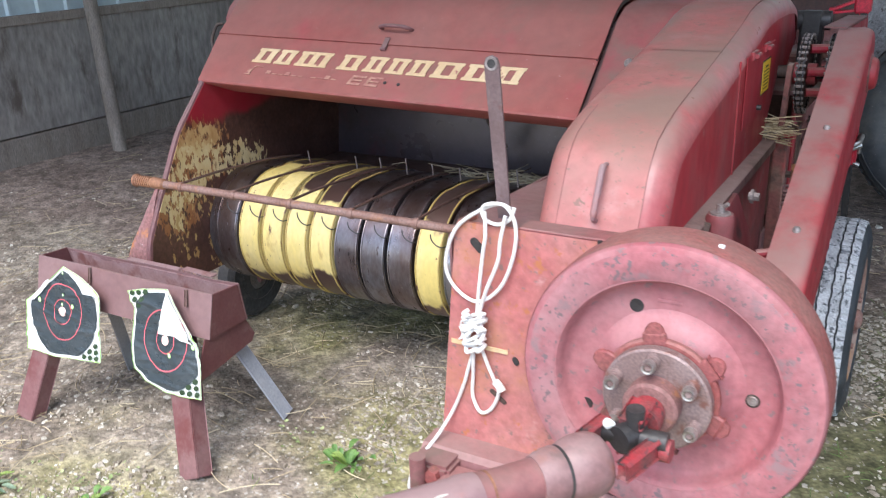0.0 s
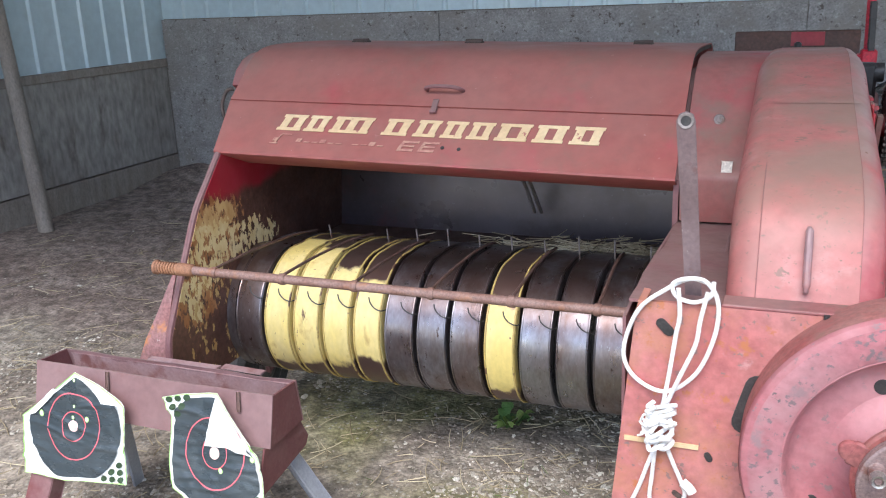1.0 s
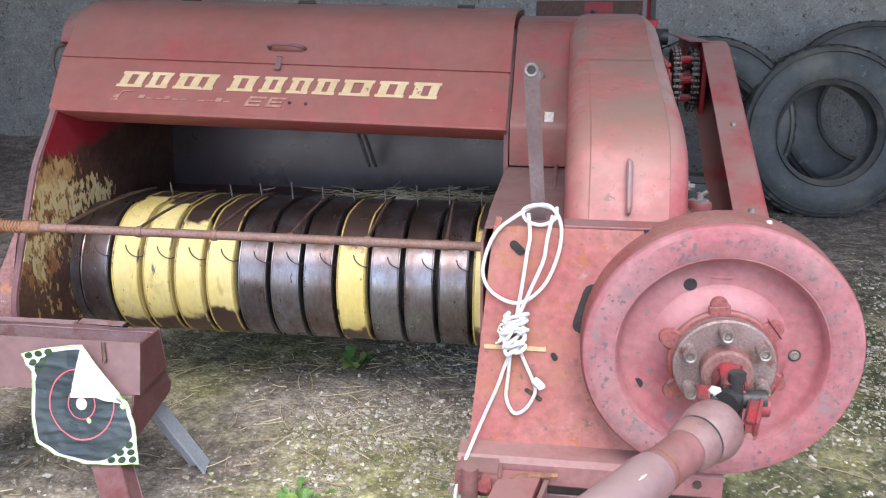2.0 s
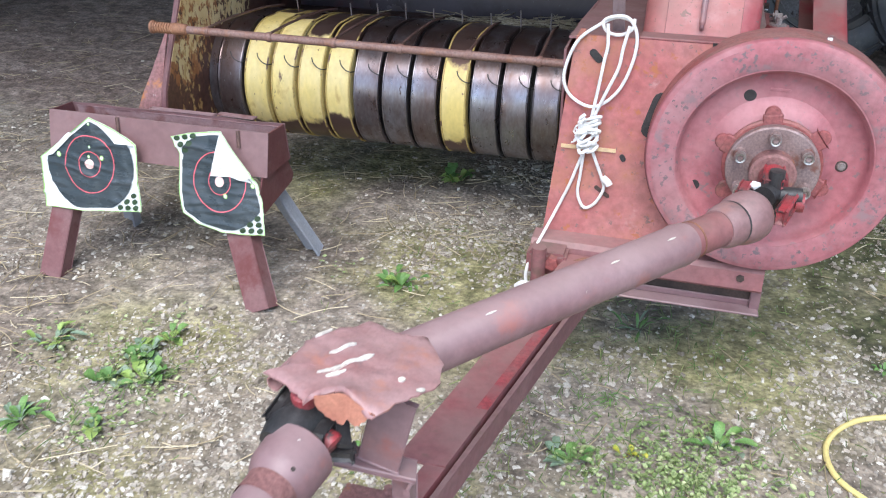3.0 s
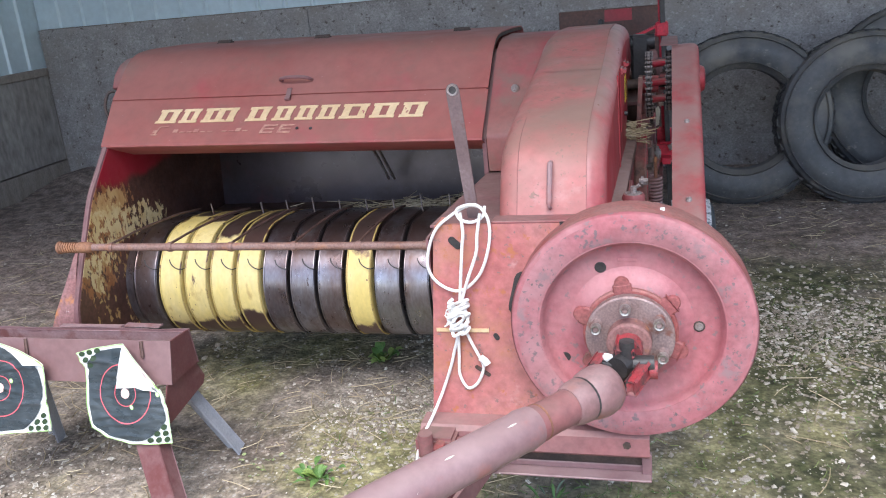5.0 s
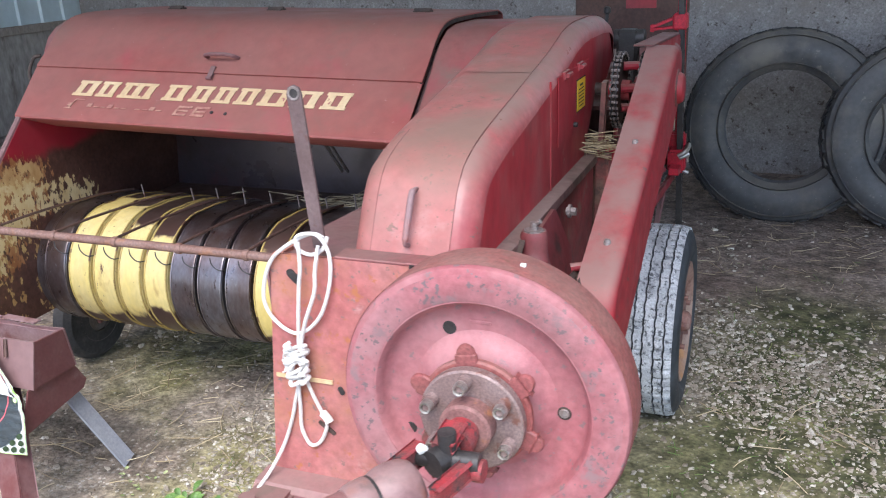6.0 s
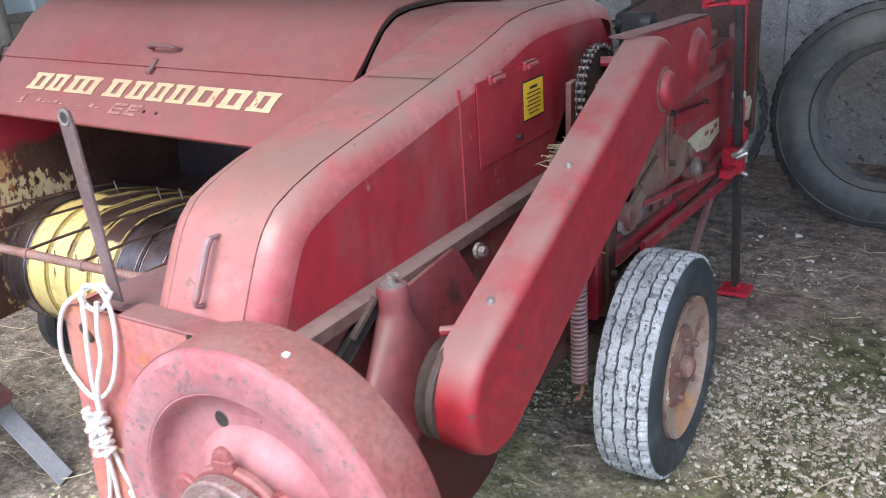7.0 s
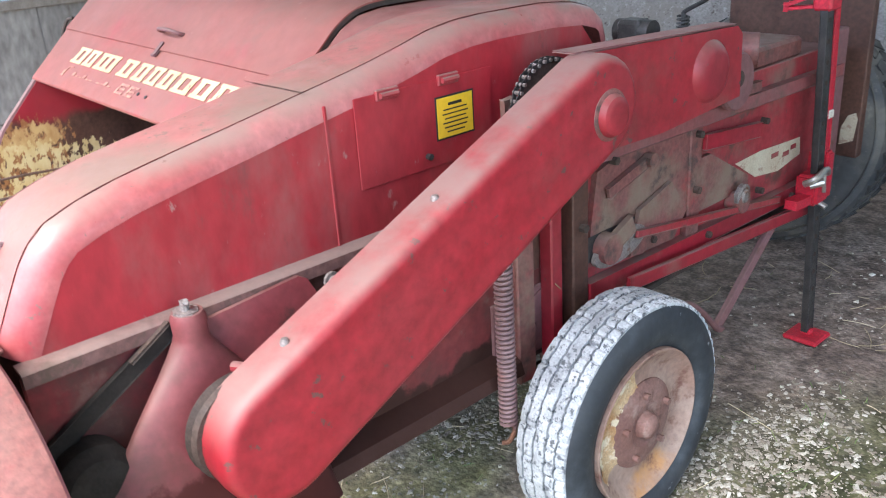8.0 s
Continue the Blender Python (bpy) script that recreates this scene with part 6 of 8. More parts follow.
part("needle_yoke", join(box((-0.43, 3.04, 1.0), (-0.36, 3.10, 1.20), 0.01), sweep([(-0.44, 3.07, 1.17), (-0.34, 3.07, 1.17)], 0.03, 12)), BLACK, baler)
part("crank", join(sweep(smooth_line([(-0.677, 3.725, 0.98), (-0.677, 3.725, 1.10), (-0.672, 3.725, 1.118), (-0.60, 3.72, 1.155), (-0.594, 3.72, 1.165), (-0.592, 3.72, 1.20)], 4), 0.007, 8), between([(0, 0.006), (0.2, 0.014), (0.8, 0.014), (1, 0.006)], (-0.592, 3.72, 1.195), (-0.592, 3.72, 1.225), 10)), BLACK, baler, "black tension crank")
crank_coil = [Vector((-0.677 + 0.018 * math.cos(j * 0.8), 3.725 + 0.018 * math.sin(j * 0.8), 1.02 + 0.085 * j / 60)) for j in range(61)]
part("tension_spring", sweep(crank_coil, 0.004, 6), BLACK, baler)

# hanging coil spring by the wheel
sp = [Vector((-0.332 + 0.0185 * math.cos(j * 0.62), 2.520 + 0.0185 * math.sin(j * 0.62), 0.345 + 0.43 * j / 360)) for j in range(361)]
part("lift_spring", sweep(sp, 0.0046, 6), TUBE, baler, "long dusty lift spring")
part("spring_hook", sweep(smooth_line([(-0.332, 2.520, 0.36), (-0.332, 2.54, 0.325), (-0.332, 2.520, 0.30), (-0.345, 2.51, 0.295)], 4), 0.006, 8), RUSTY, baler)
part("spring_hook", sweep([(-0.332, 2.520, 0.76), (-0.332, 2.520, 0.84)], 0.006, 8), RUSTY, baler)

# rear part of the chamber: posts, plates and braces
part("rear_side", box((-0.40, 2.86, 0.50), (-0.388, 4.22, 0.97), 0.003), RED_GRIME, baler, "red rear chamber side")
for y0, y1, z0, z1, m in ((2.60, 2.66, 0.40, 0.88, GRIMY), (2.72, 2.76, 0.42, 0.88, RED_BRIGHT), (2.80, 2.86, 0.40, 0.88, BROWN_SHEET), (3.30, 3.36, 0.50, 0.98, GRIMY), (4.14, 4.22, 0.45, 1.02, MAROON)):
    part("chamber_post", box((-0.405, y0, z0), (-0.365, y1, z1), 0.004), m, baler)
part("grimy_plate", prism([(2.86, 0.62), (2.90, 0.86), (3.05, 0.90), (3.30, 0.90), (3.30, 0.64), (3.1, 0.58)], -0.388, -0.372, "x", 0.004), GRIMY, baler, "grimy maroon plate")
part("chamber_rail", bar((-0.375, 2.86, 0.555), (-0.375, 4.2, 0.52), 0.03, 0.05), RED_BRIGHT, baler)
part("chamber_rail", bar((-0.375, 2.88, 0.905), (-0.375, 4.2, 0.885), 0.03, 0.04), RED_DULL, baler)
part("knuckle", join(sweep([(-0.375, 2.92, 0.66), (-0.335, 2.92, 0.66)], 0.04, 16), bar((-0.35, 2.92, 0.66), (-0.35, 3.02, 0.70), 0.012, 0.05, (0, 0, 1))), GRIMY, baler)
part("knuckle", sweep([(-0.385, 3.56, 0.60), (-0.335, 3.56, 0.60)], 0.032, 14), GRIMY, baler)
part("axle_block", join(box((-0.47, 2.74, 0.27), (-0.30, 2.88, 0.36), 0.01), sweep([(-0.47, 2.82, 0.315), (-0.20, 2.82, 0.315)], 0.025, 12)), DARK, baler, "greasy axle block")
part("axle_arm", bar((-0.42, 2.80, 0.33), (-0.41, 2.70, 0.60), 0.06, 0.02, (1, 0, 0)), MAROON, baler)
part("axle_hole_plate", box((-0.41, 2.55, 0.44), (-0.402, 2.86, 0.62), 0.003), MAROON, baler)
part("brace", bar((-0.33, 2.98, 0.545), (-0.335, 4.02, 0.46), 0.012, 0.035), RED_BRIGHT, baler, "bright red brace bar")
part("brace", bar((-0.34, 3.75, 0.47), (-0.36, 3.48, 0.20), 0.014, 0.03), MAROON, baler, "red hanging brace")
part("top_beam", join(box((-0.62, 3.30, 0.97), (-0.39, 3.95, 1.03), 0.01), sweep([(-0.50, 3.55, 1.04), (-0.36, 3.62, 1.04)], 0.05, 16), box((-0.46, 3.40, 0.98), (-0.34, 3.55, 1.05), 0.02, 2)), GRIMY, baler, "grimy maroon knotter housing")
decal = part("decal", prism([(3.582, 0.707), (3.73, 0.712), (3.985, 0.697), (3.995, 0.638), (3.85, 0.616), (3.705, 0.634)], -0.3885, -0.3865, "x"), DECAL_CREAM, baler, "dirty cream arrow decal, half worn off", smooth=0)
for y0, z0, w in ((3.80, 0.668, 0.045), (3.875, 0.656, 0.040), (3.925, 0.668, 0.035)):
    part("decal_bar", box((-0.3865, y0, z0), (-0.3855, y0 + w, z0 + 0.016), 0), RED_GRIME, decal, "worn red print bar", smooth=0)
part("chute_end", box((-0.86, 4.32, 0.55), (-0.335, 4.36, 1.235), 0.004), BROWN_SHEET, baler, "dark brown raised bale chute")
part("chute_sticker", prism([(-0.400, 0.592), (-0.352, 0.612), (-0.344, 0.690), (-0.352, 0.712), (-0.378, 0.700), (-0.398, 0.655)], 4.3165, 4.3195, "y"), DECAL_CREAM, baler, "cream leaf-shaped sticker", smooth=0)
part("chute_patch", box((-0.62, 4.317, 1.17), (-0.48, 4.3195, 1.23), 0), RED_BRIGHT, baler, "patch of red paint", smooth=0)
part("chamber_top", box((-0.71, 3.05, 0.93), (-0.40, 4.3, 0.945), 0.002), MAROON, baler)

# grimy small gear on the rear chamber side
part("latch_arm", join(bar((-0.362, 2.93, 0.80), (-0.362, 3.10, 0.845), 0.012, 0.03), sweep([(-0.37, 3.10, 0.845), (-0.345, 3.10, 0.845)], 0.020, 10)), GRIMY, baler, "grimy latch arm")
part("wedge_plate", prism([(3.02, 0.60), (3.06, 0.72), (3.20, 0.76), (3.28, 0.66), (3.22, 0.59)], -0.368, -0.356, "x", 0.003), GRIMY, baler)
part("tension_bar", bar((-0.36, 3.36, 0.83), (-0.36, 3.66, 0.80), 0.014, 0.045), RED_BRIGHT, baler)
part("tension_bar", bar((-0.36, 3.05, 0.945), (-0.36, 3.64, 0.935), 0.016, 0.03), GRIMY, baler)
part("gusset", prism([(3.36, 0.62), (3.36, 0.78), (3.42, 0.78), (3.64, 0.66), (3.64, 0.62)], -0.386, -0.374, "x", 0.002), GRIMY, baler)
for gy, gz in ((2.95, 0.88), (3.12, 0.62), (3.33, 0.70), (3.33, 0.86), (3.69, 0.60), (3.69, 0.82), (2.83, 0.74), (2.83, 0.52), (3.40, 0.545), (3.90, 0.525), (2.63, 0.78)):
    part("hex_bolt", sweep([(-0.37, gy, gz), (-0.348, gy, gz)], 0.011, 6), DARK, baler)
part("twine_rod", sweep(smooth_line([(-0.345, 3.10, 0.40), (-0.345, 3.30, 0.36), (-0.345, 3.46, 0.22), (-0.35, 3.50, 0.20)], 5), 0.010, 8), MAROON, baler)
part("plunger_slot", box((-0.3875, 2.90, 0.615), (-0.3865, 3.0, 0.64), 0), BLACK, baler, smooth=0)
part("knotter_shaft", sweep([(-0.46, 3.42, 1.00), (-0.30, 3.42, 1.00)], 0.022, 12), DARK, baler)
part("knotter_cam", lathe([(0.0, -0.012), (0.075, -0.012), (0.08, -0.006), (0.08, 0.006), (0.075, 0.012), (0.0, 0.012)], (-0.33, 3.45, 0.985), "x", 28), MAROON, baler, "dusty knotter cam")
# Dark brown plate put in as shadow beside the chamber posts.
part("shadow_plate", box((-0.412, 2.60, 0.66), (-0.404, 2.72, 0.86), 0.002), BROWN_SHEET, baler)

def oval_shoe():
    """An oval worn plate with a raised edge."""
    pts = [(2.975 + 0.105 * math.cos(k * math.pi / 12) - 0.012 * math.sin(k * math.pi / 12), 0.648 + 0.040 * math.sin(k * math.pi / 12) + 0.016 * math.cos(k * math.pi / 12)) for k in range(24)]
    return prism(pts, -0.366, -0.352, "x", 0.004)


part("shoe_plate", oval_shoe(), STEEL_GREY, baler, "pale worn oval shoe")
part("shoe_slot", box((-0.3715, 2.86, 0.632), (-0.3700, 3.10, 0.700), 0), BLACK, baler, smooth=0)
part("roller_knob", join(lathe([(0.0, -0.330), (0.016, -0.330), (0.022, -0.336), (0.022, -0.360), (0.0, -0.365)], (0, 3.56, 0.622), "x", 18), lathe([(0.024, -0.338), (0.036, -0.340), (0.036, -0.352), (0.024, -0.352)], (0, 3.56, 0.622), "x", 18)), STEEL_GREY, baler, "silver-grey roller knob")
part("tie_bar", bar((-0.345, 3.03, 0.665), (-0.345, 3.79, 0.545), 0.010, 0.020), RED_GRIME, baler, "thin dusty red tie bar")

# ground wheel
wheel = part("wheel", lathe([(0.100, 0.030), (0.104, 0.058), (0.128, 0.054), (0.150, 0.054), (0.166, 0.060), (0.178, 0.070), (0.188, 0.077), (0.194, 0.082), (0.198, 0.081), (0.199, 0.070), (0.198, -0.066), (0.15, -0.06), (0.100, 0.030)], (-0.214, 2.800, 0.290), "x", 64), RIM_MAT, baler, "cream wheel rim gone rusty")
WC = (-0.214, 2.800, 0.290)
part("disc", lathe([(0.0, 0.066), (0.050, 0.066), (0.058, 0.071), (0.092, 0.069), (0.106, 0.063), (0.116, 0.059), (0.118, 0.048), (0.0, 0.040)], WC, "x", 48), DISC_MAT, wheel, "red-brown wheel disc")


def rust_patch():
    """The part of the rim well where the paint has flaked to bright rust."""
    rows = []
    for k in range(29):
        a = radians(102 + 4.0 * k)
        rows.append([Vector((WC[0] + h, WC[1] + r * math.cos(a), WC[2] + r * math.sin(a))) for r, h in ((0.114 + 0.004 * math.sin(k * 1.9), 0.0620), (0.128, 0.0562), (0.150, 0.0562), (0.166, 0.0622), (0.1785 + 0.003 * math.sin(k * 1.3), 0.0722))])
    return slab(rows, lambda p, i, j: Vector((-0.0022, 0, 0)))


part("rust_patch", rust_patch(), RUST_FLAKE, wheel, "orange rust and flaking cream paint", smooth=50)
part("tyre", lathe([(0.196, 0.062), (0.205, 0.074), (0.235, 0.086), (0.265, 0.086), (0.292, 0.078), (0.303, 0.068), (0.303, -0.068), (0.292, -0.078), (0.265, -0.086), (0.235, -0.086), (0.205, -0.074), (0.196, -0.062)], WC, "x", 72), SIDEWALL, wheel, "blue-black rubber tyre")


def tread_mesh():
    """Lime-smeared ribs with zigzag grooves between."""
    bm = bmesh.new()
    n = 240
    for lo, hi in ((-0.070, -0.049), (-0.043, -0.020), (-0.014, 0.014), (0.020, 0.043), (0.049, 0.070)):
        rings = []
        for j in range(n):
            a = 2 * math.pi * j / n
            zig = 0.0011 * (1 if j % 6 < 3 else -1)
            cut = 0.005 if j % (4 if lo > 0.01 else 9) == 0 and abs(lo + hi) > 0.05 else 0.0
            ring = []
            zl, zh = (0.0 if abs(v) > 0.06 else zig for v in (lo, hi))
            for x, r in ((lo + zl, 0.300), (lo + zl, 0.3145), (hi + zh, 0.3145), (hi + zh, 0.300)):
                shoulder = 0.006 if abs(x) > 0.06 else 0.0
                rr = r - cut - (shoulder if r > 0.31 else 0)
                ring.append(bm.verts.new((WC[0] + x, WC[1] + rr * math.cos(a), WC[2] + rr * math.sin(a))))
            rings.append(ring)
        for j in range(n):
            r, s = rings[j], rings[(j + 1) % n]
            for k in range(3):
                bm.faces.new((r[k], r[k + 1], s[k + 1], s[k]))
    return bm


part("tread", tread_mesh(), TREAD_LIMED, wheel, "tread smeared with white lime", smooth=30)
for k in range(5):
    a = 2 * math.pi * k / 5 + 0.4
    part("wheel_nut", sweep([(WC[0] + 0.062, WC[1] + 0.085 * math.cos(a), WC[2] + 0.085 * math.sin(a)), (WC[0] + 0.084, WC[1] + 0.085 * math.cos(a), WC[2] + 0.085 * math.sin(a))], 0.009, 6), DISC_MAT, wheel)
part("hub_cap", lathe([(0.0, 0.098), (0.022, 0.095), (0.032, 0.086), (0.036, 0.066), (0.038, 0.05)], WC, "x", 24), DISC_MAT, wheel, "rusty hub cap")

# ---- rope on the front plate ----
rng_knot = random.Random(12)
rope = thing("rope", (-0.77, 1.475, 0.30), "white braided rope hanked and knotted over a red plate", "rope")


def rope_run(pts, y=1.490, r=0.0040):
    """A length of rope that lies against the plate, or over its top edge."""
    return sweep(smooth_line([(x - 0.005, y + dy if z > 0.925 or dy < -0.02 else min(y + dy, 1.4985 - r), z) for x, z, dy in pts], 6), r, 9)


part("loop", rope_run([(-0.708, 0.959, 0.02), (-0.74, 0.962, 0.03), (-0.777, 0.947, 0.01), (-0.825, 0.905, 0.002), (-0.849, 0.827, 0), (-0.829, 0.776, 0.002), (-0.773, 0.757, -0.006), (-0.721, 0.797, -0.004), (-0.693, 0.869, 0), (-0.690, 0.930, 0.004), (-0.712, 0.966, 0.008), (-0.745, 0.968, 0.01), (-0.768, 0.955, 0.014), (-0.76, 0.935, 0.008), (-0.73, 0.928, 0.004), (-0.703, 0.942, 0.004), (-0.700, 0.962, 0.02)]), ROPE, rope)
part("strand", rope_run([(-0.757, 0.953, 0.002), (-0.752, 0.905, -0.006), (-0.757, 0.869, -0.008), (-0.765, 0.80, -0.010), (-0.776, 0.724, -0.004)]), ROPE, rope)
part("strand", rope_run([(-0.707, 0.952, -0.006), (-0.717, 0.90, -0.010), (-0.723, 0.855, -0.010), (-0.748, 0.79, -0.014), (-0.768, 0.735, -0.006)]), ROPE, rope)
part("strand", rope_run([(-0.769, 0.649, 0), (-0.752, 0.61, -0.002), (-0.737, 0.573, 0), (-0.731, 0.545, 0.002), (-0.750, 0.503, 0.004), (-0.776, 0.489, 0.004), (-0.794, 0.525, 0.004), (-0.791, 0.58, 0.002), (-0.787, 0.64, -0.002)]), ROPE, rope)
part("tail", rope_run([(-0.783, 0.652, 0), (-0.80, 0.60, 0.002), (-0.815, 0.55, 0.004), (-0.842, 0.48, 0.002), (-0.866, 0.425, -0.03), (-0.885, 0.385, -0.09), (-0.893, 0.345, -0.115), (-0.890, 0.312, -0.115)]), ROPE, rope)
part("tail_end", rope_run([(-0.735, 0.578, -0.004), (-0.722, 0.570, -0.008), (-0.716, 0.562, -0.01)], r=0.009), ROPE, rope)
for k in range(10):
    tilt = rng_knot.uniform(0, 6.28)
    part("knot", rope_run([(-0.778 + rng_knot.uniform(-0.004, 0.004) + (0.016 + 0.011 * rng_knot.random()) * math.cos(tilt + j * 0.8), 0.690 + 0.0085 * (k - 4.5) + 0.010 * math.sin(tilt + j * 1.3), -0.002 - 0.018 * (0.5 + 0.5 * math.sin(tilt * 2 + j * 1.7))) for j in range(8)], r=0.0043), ROPE, rope, "turn of a tangled knot")
for k in range(12):
    fx, fz = rng_knot.uniform(-0.822, -0.795), rng_knot.uniform(0.665, 0.712)
    part("frayed_end", rope_run([(-0.798, fz * 0.5 + 0.345, -0.006), (fx * 0.5 - 0.400, fz, -0.012), (fx, fz + rng_knot.uniform(-0.014, 0.010), -0.008)], r=0.0022), ROPE, rope, "frayed rope strand")
part("knot", rope_run([(-0.915, 0.300, -0.115), (-0.895, 0.318, -0.125), (-0.868, 0.308, -0.12), (-0.878, 0.290, -0.11), (-0.905, 0.285, -0.12), (-0.920, 0.272, -0.115)], r=0.0085), ROPE, rope, "knot round the lug")

# ---- steel sawhorse with its two paper targets ----
horse = thing("sawhorse", (-2.14, 1.73, 0), "low maroon steel trough sawhorse on four splayed legs", "sawhorse")
X0, X1 = -2.532, -1.756


def trough_wall(y_top, y_low, z_top, z_low, dent, seed):
    """A thin sheet side whose upper edge is bent and uneven."""
    rows = []
    for j in range(7):
        f = j / 6
        row = []
        for k in range(33):
            x = X0 + (X1 - X0) * k / 32
            bend = dent * f * f * noise.noise(Vector((x * 6.5, seed, 0.4)))
            row.append(Vector((x, y_low + (y_top - y_low) * f + bend, z_low + (z_top - z_low) * f + 0.35 * bend)))
        rows.append(row)
    return slab(rows, lambda p, i, j: Vector((0, 0.004, 0)))


part("trough_front", trough_wall(1.688, 1.655, 0.509, 0.378, 0.003, 2.0), MAUVE, horse, "maroon trough side")
part("trough_back", trough_wall(1.796, 1.815, 0.502, 0.378, 0.010, 7.0), MAUVE, horse)
part("trough_floor", box((X0 + 0.006, 1.665, 0.400), (X1 - 0.006, 1.806, 0.405), 0.001), MAUVE_PALE, horse, "pale worn trough floor")
part("trough_lining", bar((X0 + 0.02, 1.801, 0.450), (X1 - 0.012, 1.801, 0.450), 0.002, 0.085, (0, -0.15, 1)), MAUVE_PALE, horse, "pale worn inside of the trough")
part("trough_lip", join(bar((X0 + 0.30, 1.803, 0.505), (X0 + 0.53, 1.806, 0.504), 0.016, 0.003), bar((X0 + 0.545, 1.808, 0.509), (X1 - 0.105, 1.806, 0.507), 0.022, 0.003)), MAUVE_PALE, horse, "bent turned-over lip")
for x in (X0 + 0.004, X1 - 0.004):
    part("end_plate", prism([(1.657, 0.379), (1.815, 0.379), (1.794, 0.501), (1.690, 0.507)], x - 0.003, x + 0.003, "x", 0.001), MAROON_PLATE, horse, "dark maroon end plate")
    s = 1 if x > -2.1 else -1
    part("end_gusset", prism([(1.650, 0.377), (1.820, 0.377), (1.856, 0.312), (1.840, 0.290), (1.600, 0.255)], x - 0.0025 - s * 0.012, x + 0.0025 - s * 0.012, "x", 0.001), MAROON_PLATE, horse, "dark maroon end gusset")


def angle_leg(top, foot, material, wide, deep, s, label):
    """An angle-iron leg: two flats at right angles, the return on side s."""
    a, b = Vector(top), Vector(foot)
    d = (b - a).normalized()
    back = Vector((0, 1 if a.y > 1.7 else -1, 0))
    face = (back - d * back.dot(d)).normalized()
    off = d.cross(face)
    off *= s * (1 if off.x > 0 else -1)
    inner = a - face * deep / 2 + off * wide / 2, b - face * deep / 2 + off * wide / 2
    return part("leg", join(bar(a, b, wide, 0.005, face), bar(inner[0], inner[1], 0.005, deep, face)), material, horse, label)


angle_leg((-2.452, 1.668, 0.39), (-2.505, 1.498, 0.0), MAUVE_LEG, 0.070, 0.05, 1, "maroon angle leg")
angle_leg((-1.918, 1.668, 0.39), (-1.748, 1.498, 0.0), MAUVE_LEG, 0.078, 0.05, 1, "maroon angle leg")
angle_leg((-2.40, 1.812, 0.40), (-2.485, 1.935, 0.0), GALV, 0.068, 0.04, 1, "grey galvanised leg")
angle_leg((-1.905, 1.812, 0.40), (-1.748, 1.930, 0.0), GALV, 0.062, 0.05, 1, "grey galvanised leg")
for x in (-2.290, -1.868):
    part("clip", bar((x + 0.018, 1.670, 0.462), (x + 0.012, 1.684, 0.506), 0.007, 0.003, (0, -1, 0.2)), ROD_DARK, horse, "dark spring clip")


